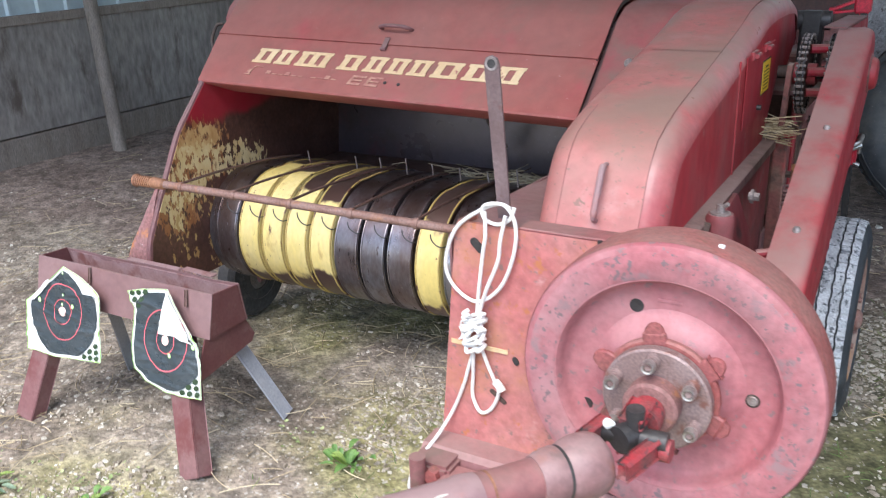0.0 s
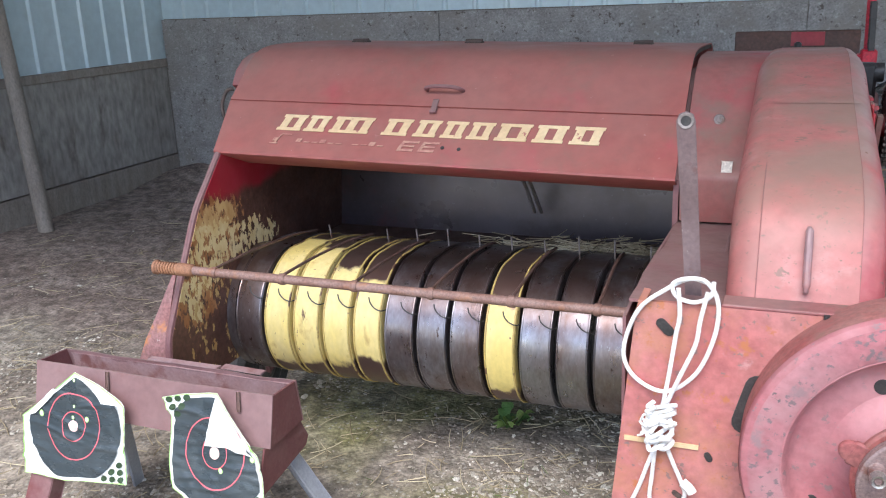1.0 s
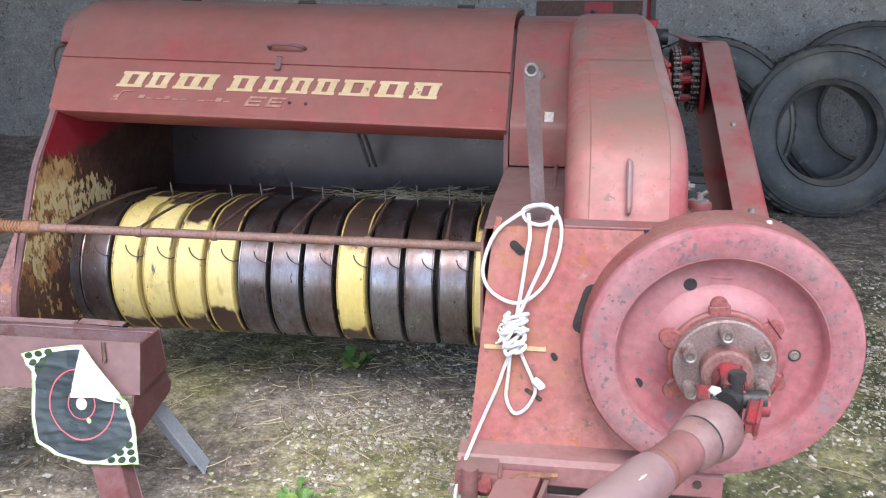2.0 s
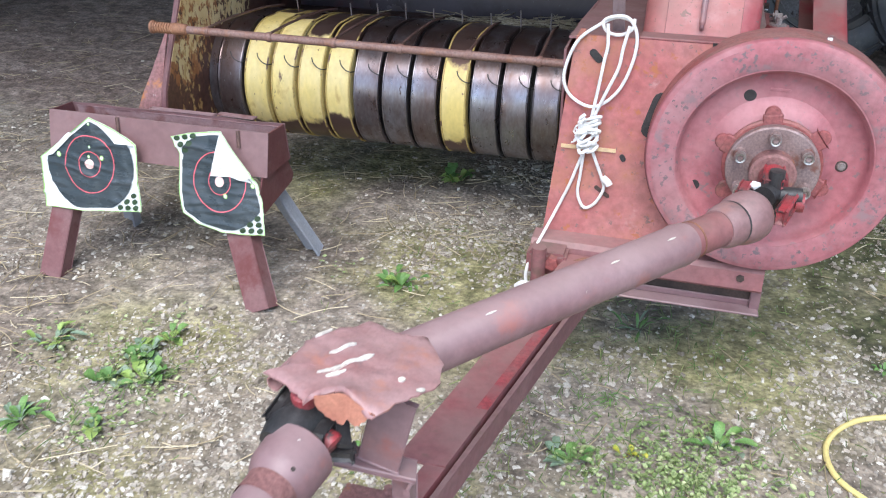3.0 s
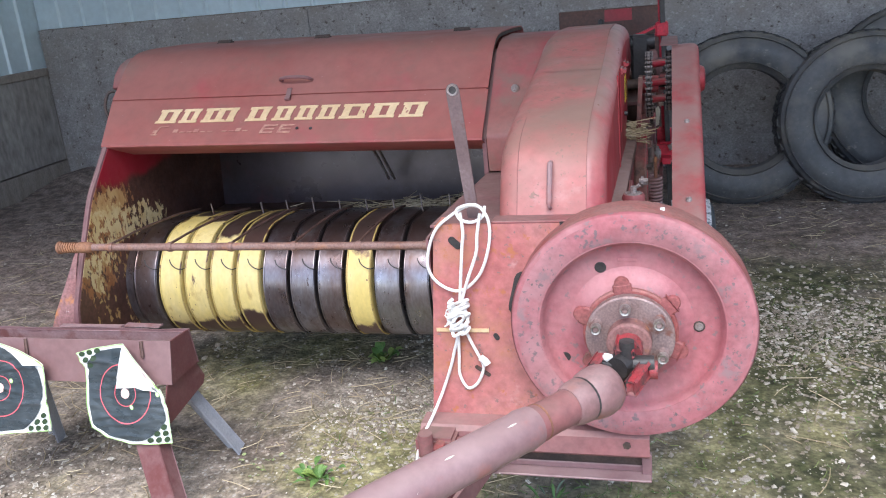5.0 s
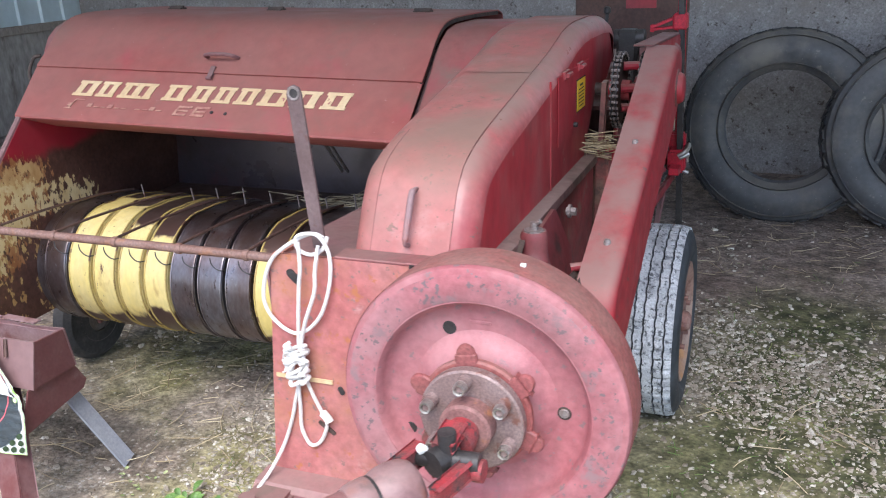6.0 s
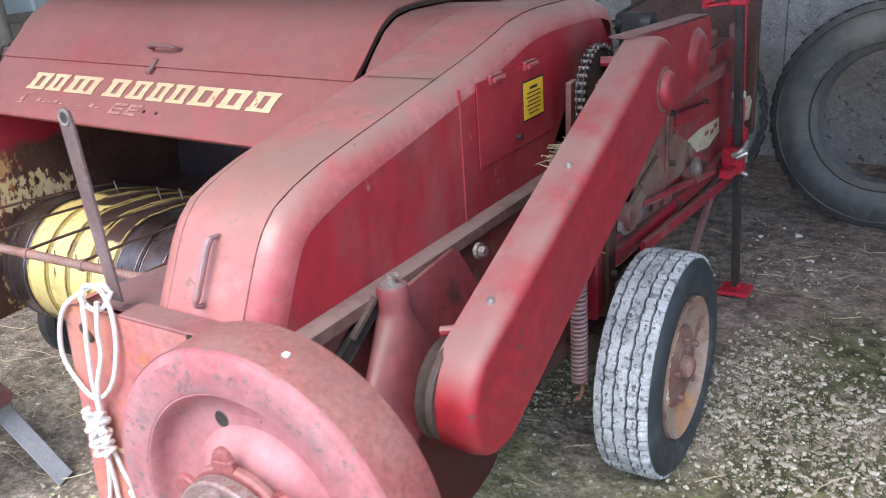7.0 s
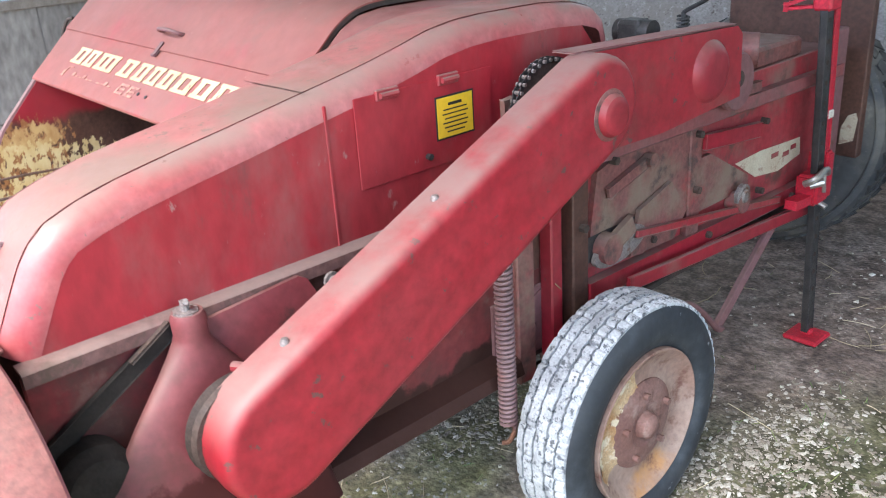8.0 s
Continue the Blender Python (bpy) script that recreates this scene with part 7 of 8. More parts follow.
def target(outline, bull, folds, dots, shots, seed, label):
    """A square paper target hung slack: creased sheet, black field, pink rings, folded corner."""
    th = thing("paper_target", (bull[0], 1.60, 0.22), label, "paper target", group="paper targets on the sawhorse")
    rng = random.Random(seed)
    creases = [(z, rng.uniform(-0.25, 0.25), rng.uniform(0.003, 0.006), rng.uniform(0, 6)) for z in (0.235, 0.272, 0.300, 0.338, 0.372, 0.412, 0.455)]
    n = len(outline)
    cx, cz = sum(p[0] for p in outline) / n, sum(p[1] for p in outline) / n

    def on(x, z, o):
        """The hanging sheet's surface, o in front of it: level creases, a slack belly and small crumples."""
        y = 1.570 + 0.27 * (z - 0.2) + 0.006 * noise.noise(Vector((x * 9, z * 9, seed)))
        for cz0, tilt, amp, ph in creases:
            d = (z - cz0 - tilt * (x - cx) - 0.006 * math.sin(x * 23 + ph)) / 0.0065
            y -= amp * math.exp(-d * d) * (0.45 + 0.55 * math.sin(x * 17 + ph * 3))
        y -= 0.0022 * noise.noise(Vector((x * 30, z * 55, seed + 3)))
        y -= 0.007 * max(0.0, 1 - abs(x - bull[0] - 0.01) / 0.05) * max(0.0, min(1.0, (z - bull[1]) / 0.1))
        return Vector((x, y - o, z))

    def flat(pts, o, step=0.005, loops_n=40):
        """A piece of the sheet with the given outline."""
        bm = bmesh.new()
        ax, az = sum(p[0] for p in pts) / len(pts), sum(p[1] for p in pts) / len(pts)
        dense = []
        for k in range(len(pts)):
            (xa, za), (xb, zb) = pts[k], pts[(k + 1) % len(pts)]
            m = max(1, int(math.hypot(xb - xa, zb - za) / step))
            dense += [(xa + (xb - xa) * j / m, za + (zb - za) * j / m) for j in range(m)]
        loops = [[bm.verts.new(on(ax + (x - ax) * (1 - i / loops_n), az + (z - az) * (1 - i / loops_n), o)) for x, z in dense] for i in range(loops_n)]
        mid = bm.verts.new(on(ax, az, o))
        m = len(dense)
        for a, b in zip(loops, loops[1:]):
            for k in range(m):
                bm.faces.new((a[k], a[(k + 1) % m], b[(k + 1) % m], b[k]))
        for k in range(m):
            bm.faces.new((loops[-1][k], loops[-1][(k + 1) % m], mid))
        return bm

    def annulus(r0, r1, o):
        bm = bmesh.new()
        rings = [[bm.verts.new(on(bull[0] + r * math.cos(2 * math.pi * k / 64), bull[1] + r * math.sin(2 * math.pi * k / 64), o)) for k in range(64)] for r in (r0, r1)]
        for k in range(64):
            bm.faces.new((rings[0][k], rings[0][(k + 1) % 64], rings[1][(k + 1) % 64], rings[1][k]))
        return bm

    def oval(x, z, rx, rz, tilt, o):
        pts = [(rx * math.cos(k * math.pi / 5), rz * math.sin(k * math.pi / 5)) for k in range(10)]
        return flat([(x + u * math.cos(tilt) - v * math.sin(tilt), z + u * math.sin(tilt) + v * math.cos(tilt)) for u, v in pts], o, 0.02, 2)

    def inset(x, z, gap):
        """The point moved to stay inside the sheet by gap."""
        for j in range(n):
            (xa, za), (xb, zb) = outline[j], outline[(j + 1) % n]
            ex, ez = xb - xa, zb - za
            ln = math.hypot(ex, ez)
            nx, nz = -ez / ln, ex / ln
            if (cx - xa) * nx + (cz - za) * nz < 0:
                nx, nz = -nx, -nz
            d = (x - xa) * nx + (z - za) * nz
            if d < gap and -0.02 < ((x - xa) * ex + (z - za) * ez) / ln < ln + 0.02:
                x, z = x + nx * (gap - d), z + nz * (gap - d)
        return x, z

    sheet_ob = part("sheet", flat(outline, -0.0022), PAPER, th, "white paper with lime green edge", smooth=60)
    for k in range(n):
        (xa, za), (xb, zb) = outline[k], outline[(k + 1) % n]
        part("green_edge", flat([(xa, za), (xb, zb), (xb + (cx - xb) * 0.016, zb + (cz - zb) * 0.016), (xa + (cx - xa) * 0.016, za + (cz - za) * 0.016)], 0.0002, 0.005, 2), PAPER_GREEN, sheet_ob, smooth=0)
    black = [inset(bull[0] + 0.160 * math.cos(k * math.pi / 30), bull[1] + 0.147 * math.sin(k * math.pi / 30), 0.010) for k in range(60)]
    part("black_field", flat(black, 0.0012), PAPER_BLACK, sheet_ob, "crumpled black field", smooth=60)
    part("ring", annulus(0.0875, 0.0907, 0.0022), PINK, sheet_ob)
    part("ring", annulus(0.0372, 0.0400, 0.0022), PINK, sheet_ob)
    part("bull", annulus(0.0, 0.0155, 0.0024), PALE_PINK, sheet_ob, "pale bullseye")
    for pts in folds:
        part("folded_corner", flat(pts, 0.0065), PAPER, sheet_ob, "folded white corner", smooth=60)
    for x, z, r in shots:
        r *= 0.8
        hole = part("shot_mark", oval(x, z, r, r * 1.15, 0.4, 0.0026), PAPER_GREEN, sheet_ob)
        part("torn_hole", oval(x, z, r * 0.62, r * 0.7, 0.0, 0.0031), PAPER, hole)
    for x, z, sx, sz in dots:
        for i, j in ((0, 0), (1, 0), (2, 0), (0.5, 1), (1.5, 1), (1, 2)):
            part("patch_dot", oval(x + sx * (0.028 * i + (0 if sz < 0 else 0.010 * j)), z + sz * 0.0195 * j + 0.006 * i * sx * (1 if sz < 0 else 0.3), 0.0110, 0.0080, 0.5 if sz > 0 else 0.15, 0.0016), DOT_GREEN, sheet_ob, smooth=0)
    return th


target([(-2.352, 0.514), (-2.186, 0.444), (-2.184, 0.344), (-2.169, 0.241), (-2.379, 0.220), (-2.528, 0.216), (-2.535, 0.292), (-2.541, 0.373)], (-2.356, 0.368), [[(-2.332, 0.504), (-2.190, 0.444), (-2.262, 0.441)], [(-2.527, 0.375), (-2.491, 0.386), (-2.412, 0.458), (-2.429, 0.461)]], [(-2.246, 0.246, 1, 1)], [(-2.470, 0.388, 0.010), (-2.313, 0.390, 0.0085), (-2.359, 0.391, 0.006), (-2.354, 0.422, 0.005), (-2.352, 0.494, 0.006)], 4, "wrinkled black and white paper shooting target with folded top")
target([(-2.065, 0.482), (-2.005, 0.498), (-1.894, 0.515), (-1.838, 0.445), (-1.772, 0.374), (-1.750, 0.317), (-1.740, 0.223), (-1.810, 0.217), (-1.886, 0.214), (-1.965, 0.230), (-2.022, 0.258), (-2.033, 0.316), (-2.037, 0.436)], (-1.896, 0.366), [[(-1.894, 0.511), (-1.783, 0.374), (-1.859, 0.387), (-1.927, 0.380)]], [(-1.812, 0.231, 1, 1), (-2.043, 0.480, 1, -1)], [(-1.874, 0.326, 0.0085), (-1.784, 0.366, 0.009)], 9, "wrinkled black and white paper shooting target with large folded corner")


# ---- old tyres against the wall ----
def old_tyre(at, R, r_in, wide, lean_deg, turn_deg, label):
    th = thing("tyre", at, label, "tyre", group="old tyres against the wall")
    h = wide / 2
    prof_t = [(r_in, -h * 0.62), (r_in + 0.02, -h * 0.80), (r_in + (R - r_in) * 0.45, -h), (R - 0.05, -h * 0.92), (R - 0.012, -h * 0.78), (R, -h * 0.6), (R + 0.002, 0), (R, h * 0.6), (R - 0.012, h * 0.78), (R - 0.05, h * 0.92), (r_in + (R - r_in) * 0.45, h), (r_in + 0.02, h * 0.80), (r_in, h * 0.62), (r_in + 0.03, h * 0.5), (R - 0.05, h * 0.55), (R - 0.03, 0), (R - 0.05, -h * 0.55), (r_in + 0.03, -h * 0.5), (r_in, -h * 0.62)]
    m = Matrix.Translation(at) @ Matrix.Rotation(radians(turn_deg), 4, "Z") @ Matrix.Rotation(radians(-lean_deg), 4, "X") @ Matrix.Translation((0, h * 0.75, R))
    body = lathe(prof_t, (0, 0, 0), "y", 72)
    bmesh.ops.transform(body, matrix=m, verts=body.verts)
    part("carcass", body, RUBBER_SIDE, th, "weathered black carcass")
    side_w = lathe([(r_in + 0.035, -h * 0.86), (r_in + (R - r_in) * 0.45, -h - 0.003), (R - 0.07, -h * 0.95)], (0, 0, 0), "y", 72)
    bmesh.ops.transform(side_w, matrix=m, verts=side_w.verts)
    part("sidewall", side_w, RUBBER_SIDE, th, "grey weathered sidewall")
    for rr in (R - 0.035, r_in + 0.03):
        f = max(0.0, min(1.0, (rr - r_in) / (R - r_in)))
        yy = -h * (0.9 + 0.1 * math.sin(f * 3.1)) - 0.002
        rib = lathe([(rr - 0.005, yy + 0.004), (rr, yy - 0.004), (rr + 0.005, yy + 0.004)], (0, 0, 0), "y", 72)
        bmesh.ops.transform(rib, matrix=m, verts=rib.verts)
        part("bead_rib", rib, RUBBER_SIDE, th)
    lugs = bmesh.new()
    for k in range(44):
        a = 2 * math.pi * k / 44
        b = bar((R * math.cos(a), -h * 0.62, R * math.sin(a)), (R * math.cos(a + 0.05), -0.01, R * math.sin(a + 0.05)), 0.045, 0.008, (math.cos(a), 0, math.sin(a)), 0.003)
        c = bar((R * math.cos(a + 0.07), h * 0.62, R * math.sin(a + 0.07)), (R * math.cos(a + 0.12), 0.01, R * math.sin(a + 0.12)), 0.045, 0.008, (math.cos(a), 0, math.sin(a)), 0.003)
        lugs = join(lugs, b, c)
    bmesh.ops.transform(lugs, matrix=m, verts=lugs.verts)
    part("tread", lugs, RUBBER, th, "worn tread blocks")
    return th


old_tyre((0.115, 4.87, 0), 0.510, 0.300, 0.26, 9, 0, "large dusty black tractor tyre leaning against the wall")
old_tyre((0.81, 4.84, 0), 0.492, 0.272, 0.25, 10, 4, "large dusty black tyre standing in front of another")
old_tyre((1.15, 5.25, 0), 0.55, 0.28, 0.26, 14, -3, "large black tyre half hidden behind another tyre")

old_tyre((-0.90, 4.68, 0), 0.50, 0.29, 0.26, 8, 2, "large black tyre standing behind the baler")

# ---- farm jack ----
jack = thing("farm_jack", (-0.285, 3.96, 0), "tall red and black farm jack standing on the earth", "jack")
ja, jb = Vector((-0.287, 3.965, 0.03)), Vector((-0.325, 3.93, 1.36))
part("foot", join(box((-0.345, 3.905, 0.0), (-0.225, 4.02, 0.018), 0.006), box((-0.305, 3.950, 0.015), (-0.268, 3.980, 0.035), 0.005)), JACK_RED, jack, "red foot plate")
part("rack", bar(ja, jb, 0.020, 0.042, (0, 1, 0)), BLACK, jack, "black perforated rack")
for k in range(18):
    c = ja + (jb - ja) * (0.12 + 0.048 * k)
    part("rack_hole", sweep([c + Vector((0.0085, 0, 0)), c + Vector((0.0115, 0, 0))], 0.008, 8), DARK, jack)
part("lifter", join(box((-0.35, 3.90, 0.50), (-0.275, 3.985, 0.60), 0.01, 2), box((-0.355, 3.985, 0.50), (-0.285, 4.03, 0.66), 0.008, 2), bar((-0.31, 3.95, 0.52), (-0.31, 3.80, 0.53), 0.04, 0.03)), JACK_RED, jack, "red lifting mechanism")
part("cross_pin", join(sweep(smooth_line([(-0.30, 3.86, 0.585), (-0.27, 3.865, 0.605), (-0.262, 3.90, 0.622), (-0.268, 3.945, 0.618), (-0.275, 3.965, 0.60)], 4), 0.011, 8), sweep([(-0.30, 3.90, 0.57), (-0.262, 3.92, 0.585)], 0.013, 10), sweep([(-0.27, 3.93, 0.615), (-0.268, 3.935, 0.545)], 0.007, 8), sweep([(-0.285, 3.95, 0.50), (-0.262, 3.95, 0.49)], 0.010, 8)), STEEL_BRIGHT, jack, "bright steel pins")
part("handle", bar((-0.315, 4.005, 0.62), (-0.33, 3.985, 1.42), 0.028, 0.028, (0, 1, 0)), JACK_RED, jack, "red tube handle")
part("clamp", join(bar((-0.445, 3.93, 1.120), (-0.32, 3.94, 1.172), 0.034, 0.012, (0, 0, 1)), bar((-0.445, 3.93, 1.112), (-0.32, 3.94, 1.125), 0.034, 0.010, (0, 0, 1)), bar((-0.438, 3.93, 1.105), (-0.438, 3.93, 1.130), 0.034, 0.012, (1, 0, 0)), box((-0.355, 3.91, 1.11), (-0.295, 3.985, 1.178), 0.008)), JACK_RED, jack, "red top clamp")
part("handle_clip", box((-0.345, 3.985, 0.765), (-0.300, 4.025, 0.795), 0.005), WHITE_DECAL, jack, "white clip")

# ---- small things ----
pipe = thing("pipe", (-0.68, 4.56, 0), "short pale grey pipe lying on the earth behind the baler", "pipe")
part("tube", lathe([(0.024, 0.0), (0.030, 0.001), (0.030, 0.16), (0.024, 0.161), (0.024, 0.0)], (0, 0, 0), "x", 24), GALV, pipe)
for ob in pipe.children:
    ob.matrix_local = Matrix.Translation((-0.075, -0.04, 0.030)) @ Matrix.Rotation(0.6, 4, "Z") @ Matrix.Translation((0.68, -4.56, 0))
tub = thing("plastic_tub", (1.985, 5.77, 0), "small white plastic tub with blue and red label", "tub")
part("cup", lathe([(0.0000, 0.0000), (0.0471, 0.0000), (0.0502, 0.0032), (0.0593, 0.0760), (0.0593, 0.0800)], (1.985, 5.77, 0), "z", 32), PLASTIC_WHITE, tub)
part("lid", lathe([(0.0600, 0.0768), (0.0631, 0.0784), (0.0631, 0.0896), (0.0600, 0.0920), (0.0000, 0.0920)], (1.985, 5.77, 0), "z", 32), PLASTIC_WHITE, tub, "white lid")
part("label_band", lathe([(0.0528, 0.0224), (0.0574, 0.0624)], (1.985, 5.77, 0), "z", 32), PLASTIC_BLUE, tub, "blue label")
part("label_spot", lathe([(0.0541, 0.0320), (0.0564, 0.0512)], (1.985, 5.77, 0), "z", 8), PLASTIC_RED, tub, "red label spot")


def crumpled(c, r, h, seed):
    bm = bmesh.new()
    bmesh.ops.create_icosphere(bm, subdivisions=4, radius=1)
    for v in bm.verts:
        d = v.co.normalized()
        k = 1 + 0.55 * noise.noise(d * 2.3 + Vector((seed, 0, 0))) + 0.25 * abs(noise.noise(d * 6 + Vector((0, seed, 0))))
        v.co = Vector(c) + Vector((d.x * r * k * 1.35, d.y * r * k * 0.8, max(-0.2, d.z) * h * k))
    return bm


solo("plastic_bag", crumpled((0.82, 2.62, 0.010), 0.072, 0.045, 3.3), BAG, "crumpled clear bluish plastic bag on the gravel", "plastic bag", smooth=25, at=(0.80, 2.60, 0))

cable_pts = [(2.9, 6.0), (2.45, 5.6), (2.15, 5.25), (1.86, 4.75), (1.50, 4.25), (1.44, 3.98), (1.385, 3.91), (1.27, 3.68), (1.21, 3.46), (1.12, 3.36), (0.995, 3.27), (0.90, 3.12), (0.83, 2.985), (0.72, 2.88), (0.655, 2.79), (0.65, 2.68), (0.74, 2.57), (0.775, 2.44), (0.745, 2.30), (0.715, 2.18), (0.61, 2.0), (0.41, 1.86), (0.25, 1.69), (0.105, 1.535), (-0.045, 1.455), (-0.122, 1.345), (-0.112, 1.225), (-0.025, 1.14), (0.063, 1.05), (0.22, 0.86), (0.5, 0.45), (0.9, -0.2), (1.6, -1.0)]
solo("extension_cable", sweep(smooth_line([(x, y, ground_height(x, y) + 0.007) for x, y in cable_pts], 6), 0.0072, 8), CORD, "yellow extension cable snaking over the gravel", "cable", at=(0.65, 2.68, 0))

# ---- loose ground cover ----
rng = np.random.default_rng(11)
CHIP = [(-1, -1, -1), (1, -1, -1), (1, 1, -1), (-1, 1, -1), (-1, -1, 1), (1, -1, 1), (1, 1, 1), (-1, 1, 1)]
CHIP_F = [(0, 3, 2, 1), (4, 5, 6, 7), (0, 1, 5, 4), (1, 2, 6, 5), (2, 3, 7, 6), (3, 0, 4, 7)]


DRIFTS = [(-1.38, 2.2, 0.16, 0.16), (-1.36, 1.9, 0.10, 0.12), (-1.2, 2.18, 0.12, 0.10), (-2.35, 1.74, 0.16, 0.10), (-1.70, 0.78, 0.40, 0.22), (-1.85, 1.30, 0.25, 0.16), (-0.64, 1.52, 0.13, 0.10), (-1.20, 0.95, 0.20, 0.14), (0.0, 1.45, 0.22, 0.22), (0.30, 1.62, 0.25, 0.15), (0.05, 3.0, 0.22, 0.30), (0.35, 3.1, 0.25, 0.15), (-0.05, 3.45, 0.12, 0.20)]


def stone_chance(x, y):
    """Chips lie in drifts over the yard floor, and thin out on the earth at the back and left."""
    drift = 0.04 + 2.3 * max(0.0, noise.noise(Vector((x * 1.5, y * 1.5, 8))) + 0.45 * noise.noise(Vector((x * 4.5, y * 4.5, 3))))
    for cx, cy, sx, sy in DRIFTS:
        drift += 0.9 * math.exp(-((x - cx) / sx) ** 2 - ((y - cy) / sy) ** 2)
    rear_f = max(0.06, min(1.0, (3.5 - y) / 0.9)) if x < -0.2 else max(0.07, min(1.0, (4.0 - y) / 0.6))
    left_f = max(0.25, min(1.0, (x + 2.3) / 0.8)) if y > 1.6 else 0.9
    # the mossy patches beside the drawbar and before the wheel carry few chips
    moss_f = 1.0 - 0.72 * math.exp(-((x + 0.25) / 0.55) ** 2 - ((y - 0.95) / 0.42) ** 2)
    moss_f *= 1.0 - 0.70 * math.exp(-((x - 0.15) / 0.50) ** 2 - ((y - 2.50) / 0.45) ** 2)
    return max(0.05, min(1.0, drift + (0.10 if x > -0.2 or y < 1.2 else 0.0))) * rear_f * left_f * moss_f


def scatter_stones(count):
    """Angular chips, each a knocked-about block that tapers upwards."""
    base = np.array(CHIP, float) * 0.62
    verts, faces = [], []
    made = 0
    while made < count:
        x, y = rng.uniform(-5.2, 2.6), rng.uniform(-0.3, 5.6)
        if rng.random() > stone_chance(x, y):
            continue
        r = 0.0026 + 0.0098 * rng.random() ** 3.2
        if rng.random() < 0.010:
            r *= 1.7
        q = base * (1 + 0.30 * rng.standard_normal((8, 3)))
        q[4:, :2] *= rng.uniform(0.45, 0.95)
        q *= np.array([rng.uniform(1.0, 1.7), rng.uniform(0.7, 1.0), rng.uniform(0.35, 0.75)]) * r
        a, tip = rng.uniform(0, 6.283), rng.uniform(-0.35, 0.35)
        c, s = math.cos(a), math.sin(a)
        z0 = ground_height(x, y) + r * 0.14
        for vx, vy, vz in q:
            verts.append((x + c * vx - s * vy, y + s * vx + c * vy, z0 + vz + tip * vx))
        k = 8 * made
        faces += [(f[0] + k, f[1] + k, f[2] + k, f[3] + k) for f in CHIP_F]
        made += 1
    me = bpy.data.meshes.new("gravel")
    me.from_pydata(verts, [], faces)
    me.materials.append(STONE)
    tagged(new("gravel", me), "pale limestone chips strewn over mossy soil", "gravel", kind="stuff")


scatter_stones(95000)


def scatter_strips(name, spots, count, length, width, material, label, category, rise=0.02):
    """Thin straws or blades lying about in given spots: (x, y, spread x, spread y, weight)."""
    w = np.array([s[4] for s in spots], float)
    pick = rng.choice(len(spots), size=count, p=w / w.sum())
    verts, faces = [], []
    for i in range(count):
        sx, sy, dx, dy, _ = spots[pick[i]]
        x, y = sx + dx * rng.standard_normal(), sy + dy * rng.standard_normal()
        if x < -5.3 or y > 5.85 or y < -0.5:
            x, y = sx, sy
        ln, a = length[0] + (length[1] - length[0]) * rng.random() ** 2, rng.uniform(0, 6.283)
        bend = rng.uniform(-0.4, 0.4)
        z0 = ground_height(x, y) + 0.003
        lift0, lift1 = rng.uniform(0, rise), rng.uniform(0, rise)
        k = len(verts)
        for j in range(4):
            s = j / 3
            ang = a + bend * (s - 0.5)
            px, py = x + math.cos(ang) * ln * (s - 0.5), y + math.sin(ang) * ln * (s - 0.5)
            pz = z0 + lift0 * (1 - s) + lift1 * s
            nx, ny = -math.sin(ang) * width / 2, math.cos(ang) * width / 2
            verts += [(px + nx, py + ny, pz), (px - nx, py - ny, pz), (px, py, pz + width * 0.7)]
        for j in range(3):
            p, q = k + 3 * j, k + 3 * j + 3
            faces += [(p, p + 2, q + 2, q), (p + 2, p + 1, q + 1, q + 2), (p + 1, p, q, q + 1)]
        faces += [(k, k + 1, k + 2), (k + 9, k + 11, k + 10)]
    me = bpy.data.meshes.new(name)
    me.from_pydata(verts, [], faces)
    me.materials.append(material)
    return tagged(new(name, me), label, category, kind="stuff")


scatter_strips("straw_litter", [(-1.55, 2.35, 0.30, 0.25, 1.6), (-2.6, 1.25, 0.25, 0.25, 2.2), (-3.2, 2.6, 0.7, 0.6, 2), (-1.4, 1.5, 0.6, 0.5, 1.4), (-1.0, 2.6, 0.5, 0.4, 1.5), (-4.2, 4.0, 0.6, 0.9, 1.5), (0.3, 2.4, 0.6, 0.7, 0.8), (0.4, 4.3, 0.6, 0.3, 1.6), (-0.6, 0.9, 0.5, 0.4, 0.6), (-1.9, 0.8, 0.3, 0.25, 1.0), (-3.3, 2.9, 0.9, 0.7, 2.5), (-2.7, 2.0, 0.5, 0.4, 1.6)], 1700, (0.02, 0.18), 0.003, STRAW_BITS, "dry straw stalks scattered on the ground", "straw")
scatter_strips("short_grass", [(-0.75, 1.15, 0.16, 0.16, 3), (-0.42, 1.2, 0.15, 0.14, 2), (-0.9, 1.9, 0.35, 0.3, 1.6), (0.1, 2.2, 0.5, 0.6, 2), (-1.93, 1.05, 0.10, 0.14, 1.2), (0.3, 3.2, 0.4, 0.5, 1), (-0.5, 1.65, 0.2, 0.15, 1.5)], 1700, (0.012, 0.045), 0.0026, GRASS_BITS, "sparse short grass and moss between stones", "grass", rise=0.035)


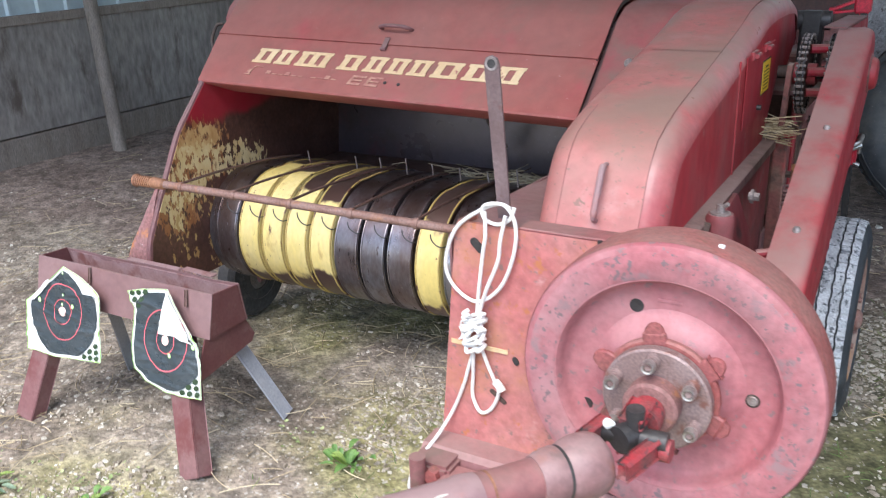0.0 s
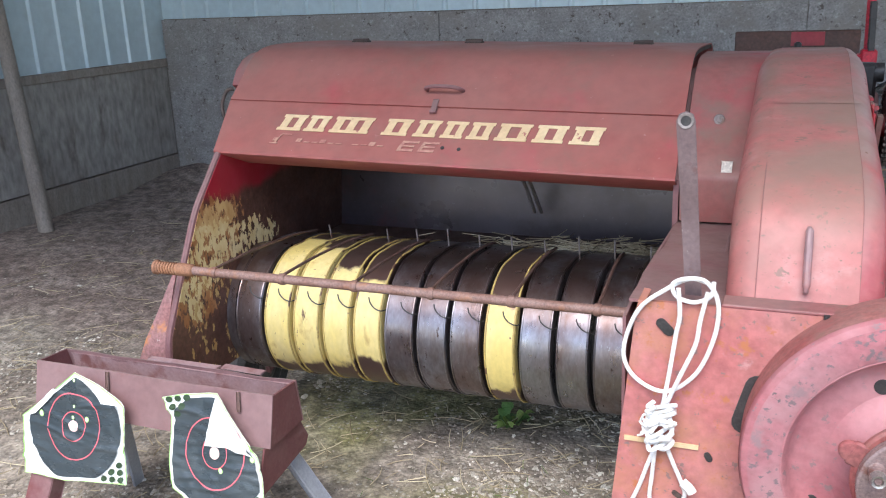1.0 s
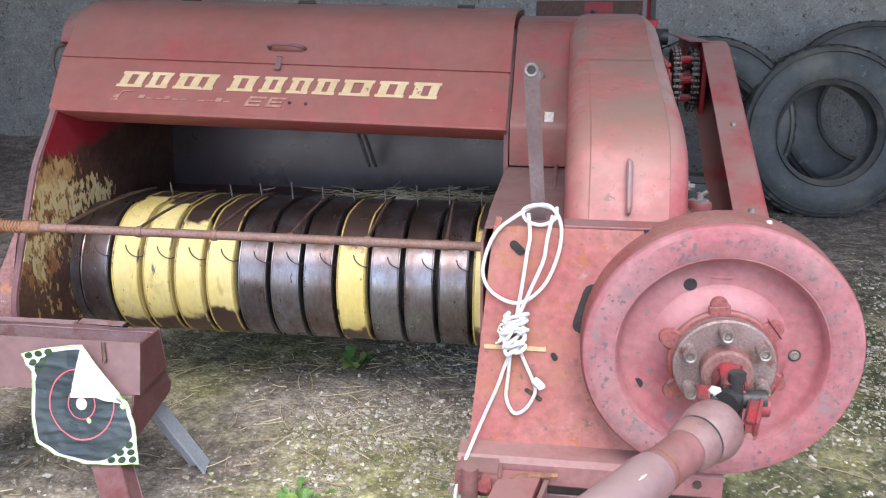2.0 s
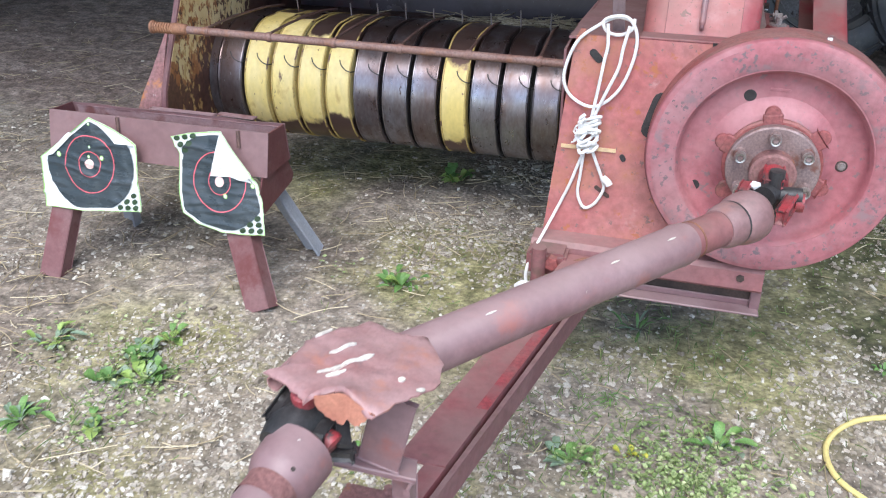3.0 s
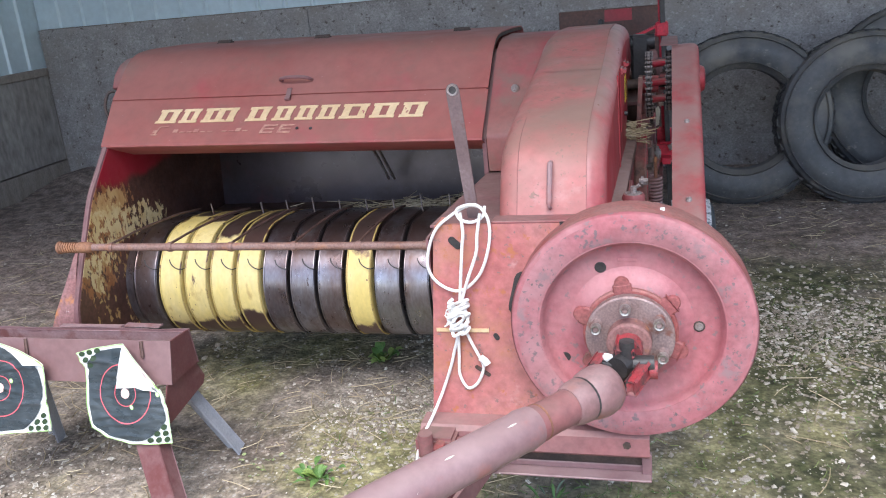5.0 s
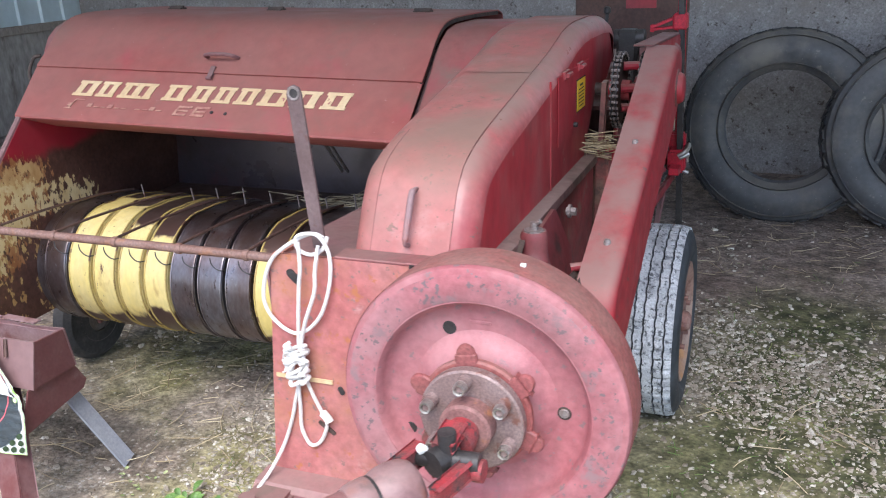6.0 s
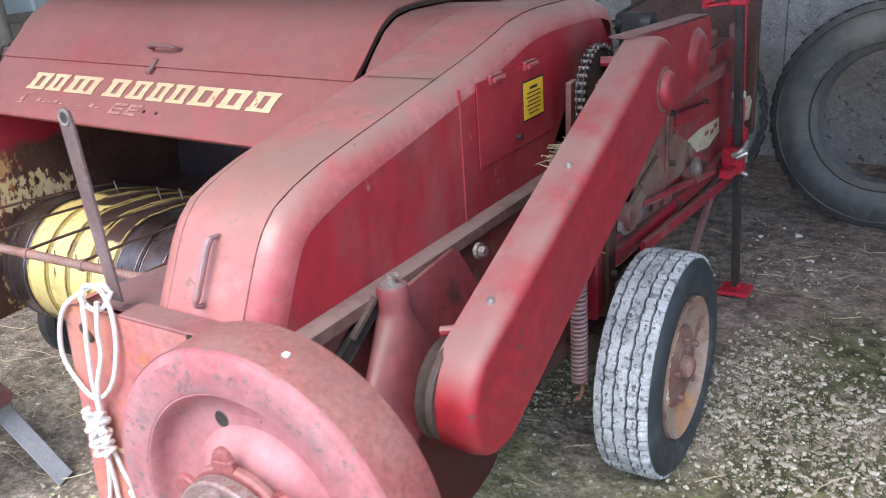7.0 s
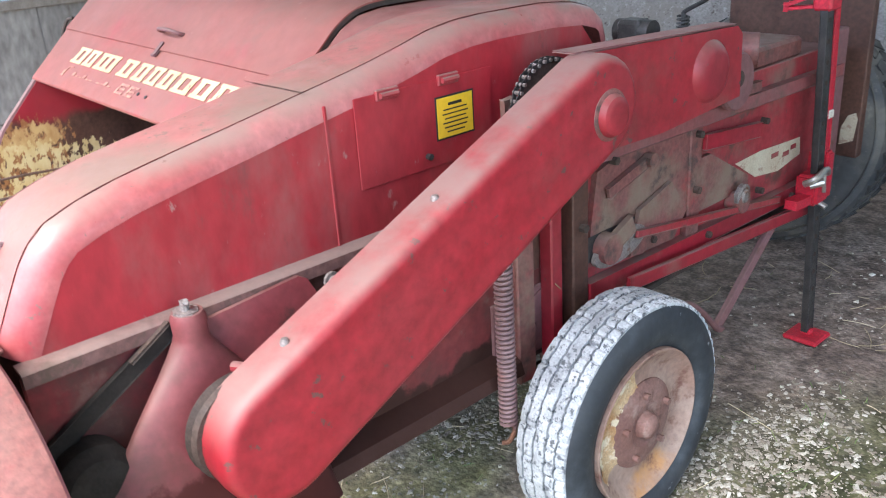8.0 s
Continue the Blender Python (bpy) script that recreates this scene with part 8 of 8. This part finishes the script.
def hay_wisp(name, c, sx, sy, sz, count, label):
    verts, faces = [], []
    for i in range(count):
        p = np.array(c) + rng.standard_normal(3) * np.array([sx, sy, sz]) * 0.5
        a, e = rng.uniform(-0.5, 0.5) + (0 if rng.random() < 0.7 else 1.5), rng.uniform(-0.25, 0.25)
        d = np.array([math.cos(a) * math.cos(e), math.sin(a) * math.cos(e), math.sin(e)]) * rng.uniform(0.04, 0.14)
        k = len(verts)
        w = 0.0016
        for s in (-0.5, 0.5):
            q = p + d * s
            verts += [(q[0], q[1] + w, q[2]), (q[0], q[1] - w, q[2]), (q[0], q[1], q[2] + w * 1.6)]
        faces += [(k, k + 1, k + 4, k + 3), (k + 1, k + 2, k + 5, k + 4), (k + 2, k, k + 3, k + 5)]
    me = bpy.data.meshes.new(name)
    me.from_pydata(verts, [], faces)
    me.materials.append(STRAW_BITS)
    return tagged(new(name, me), label, "hay", kind="stuff")


hay_wisp("hay_remnant", (-1.06, 2.72, 0.628), 0.42, 0.09, 0.028, 620, "wisps of old hay left in the feeder")
hay_wisp("hay_remnant", (-0.405, 2.60, 0.915), 0.03, 0.07, 0.03, 60, "wisps of old hay caught by the chain")


def weed(x, y, leaves, size, tones, label, broad=0.45):
    """A low loose rosette of leaves, each a cupped, bent blade on its own stalk; tones are the leaf colours it carries."""
    z0 = ground_height(x, y)
    th = thing("weed", (x, y, z0), label, "weed", group="weeds in the gravel")
    for k in range(leaves):
        a = 2 * math.pi * (k / leaves + 0.35 * rng.random())
        ln, up = size * (0.30 + 0.45 * rng.random()), radians(15 + 55 * rng.random())
        stalk = size * 0.55 * rng.random() ** 1.3
        ox, oy, oz = x + stalk * math.cos(a + 0.6), y + stalk * math.sin(a + 0.6), z0 + stalk * 0.35
        bm = bmesh.new()
        rows = []
        for j in range(7):
            s = j / 6
            w = ln * broad * math.sin(math.pi * min(1, s * 0.90 + 0.08)) ** 0.8 * 0.5 * (0.88 if j % 2 else 1.0)
            out_d = ln * s * math.cos(up)
            h = ln * (math.sin(up) * s - 0.55 * s * s * 0.8) + 0.004
            c, sn = math.cos(a), math.sin(a)
            rows.append([bm.verts.new((ox + c * out_d - sn * o, oy + sn * out_d + c * o, oz + max(0.003, h + lift_o))) for o, lift_o in ((-w, w * 0.40), (-w * 0.5, w * 0.12), (0, 0), (w * 0.5, w * 0.12), (w, w * 0.40))])
        for r, q in zip(rows, rows[1:]):
            for j in range(4):
                bm.faces.new((r[j], r[j + 1], q[j + 1], q[j]))
        part("leaf", bm, tones[int(len(tones) * rng.random())], th, smooth=50)
    return th


MIXED = (LEAF, LEAF, LEAF_LIGHT, LEAF_GREY)
weed(-1.37, 1.77, 26, 0.105, (LEAF, LEAF, LEAF_LIGHT), "green rosette weed with jagged leaves", 0.38)
weed(-1.42, 2.62, 20, 0.105, (LEAF, LEAF, LEAF_LIGHT), "broad green weed under the baler", 0.7)
weed(-1.94, 1.18, 20, 0.085, MIXED, "leafy green weed with rounded leaves among stones", 0.75)
weed(-1.87, 1.09, 16, 0.080, MIXED, "leafy green weed with rounded leaves among stones", 0.7)
weed(-1.965, 1.07, 16, 0.075, (LEAF, LEAF_GREY), "small grey-green weed among stones", 0.8)
weed(-1.91, 1.29, 12, 0.065, (LEAF_LIGHT, LEAF), "small light green weed among stones", 0.6)
weed(-1.89, 0.89, 14, 0.070, MIXED, "small green weed among stones", 0.8)
weed(-2.09, 0.86, 26, 0.105, (LEAF, LEAF_GREY), "grassy grey-green weed among stones", 0.30)
weed(-2.23, 1.18, 22, 0.095, (LEAF_GREY, LEAF_LIGHT), "low mossy grey-green weed among stones", 0.35)
weed(-0.587, 1.165, 8, 0.060, (LEAF_YELLOW, LEAF_YELLOW, LEAF_LIGHT), "yellowing weed with broad leaves", 0.6)
weed(-0.66, 1.375, 14, 0.065, (LEAF,), "thin grassy green weed in the gravel", 0.16)
weed(-0.61, 1.73, 16, 0.11, (LEAF, LEAF_GREY), "grassy green weed under the hitch frame", 0.14)
weed(-0.37, 1.26, 14, 0.10, (LEAF_GREY, LEAF), "low grey-green weed with long leaves", 0.4)
weed(-0.72, 1.10, 14, 0.075, (LEAF, LEAF_GREY), "small green weed beside the drawbar", 0.5)
weed(0.06, 1.72, 8, 0.05, (LEAF,), "tiny green weed in the gravel", 0.5)
weed(-1.425, 1.01, 6, 0.035, (LEAF_GREY,), "tiny green weed in the gravel", 0.7)
weed(-1.204, 0.98, 8, 0.045, (LEAF,), "tiny green weed in the gravel", 0.5)


def clover(spots, count):
    """Low patches of small rounded leaflets on short stalks."""
    w = np.array([s[3] for s in spots], float)
    pick = rng.choice(len(spots), size=count, p=w / w.sum())
    verts, faces = [], []
    for i in range(count):
        cx, cy, sp, _ = spots[pick[i]]
        x, y = cx + sp * rng.standard_normal(), cy + sp * rng.standard_normal()
        z = ground_height(x, y) + 0.004 + 0.022 * rng.random() ** 1.5
        r = 0.003 + 0.0045 * rng.random()
        a, tx, ty = rng.uniform(0, 6.283), rng.uniform(-0.5, 0.5), rng.uniform(-0.5, 0.5)
        k = len(verts)
        verts.append((x, y, z - 0.002))
        for j in range(6):
            b = a + j * math.pi / 3
            dx, dy = r * math.cos(b) * (1.25 if j % 3 == 0 else 0.9), r * math.sin(b)
            verts.append((x + dx, y + dy, z + dx * tx + dy * ty))
        faces += [(k, k + 1 + j, k + 1 + (j + 1) % 6) for j in range(6)]
    me = bpy.data.meshes.new("clover")
    me.from_pydata(verts, [], faces)
    me.materials.append(CLOVER)
    return tagged(new("clover", me), "patches of small pale green clover in the gravel", "clover", kind="stuff")


clover([(-0.70, 1.13, 0.035, 2), (-0.48, 1.085, 0.05, 4), (-0.41, 1.07, 0.05, 4), (-0.43, 1.30, 0.04, 2), (-0.47, 1.02, 0.045, 3), (-0.54, 1.15, 0.04, 2), (-0.56, 0.86, 0.05, 1.5), (-1.97, 1.37, 0.05, 1), (-1.99, 1.2, 0.04, 2), (-1.86, 1.07, 0.05, 3), (-2.22, 1.2, 0.07, 2.5), (-1.92, 1.12, 0.05, 3), (-0.30, 1.16, 0.06, 2.5), (-0.36, 0.98, 0.05, 2), (-0.62, 1.24, 0.05, 1.5), (-1.9, 0.9, 0.05, 2), (-1.20, 0.98, 0.03, 1), (-1.62, 1.81, 0.04, 0.5), (-0.64, 1.04, 0.03, 1), (-0.44, 1.12, 0.07, 5), (-0.36, 1.07, 0.06, 4), (-0.50, 1.20, 0.06, 3)], 1700)
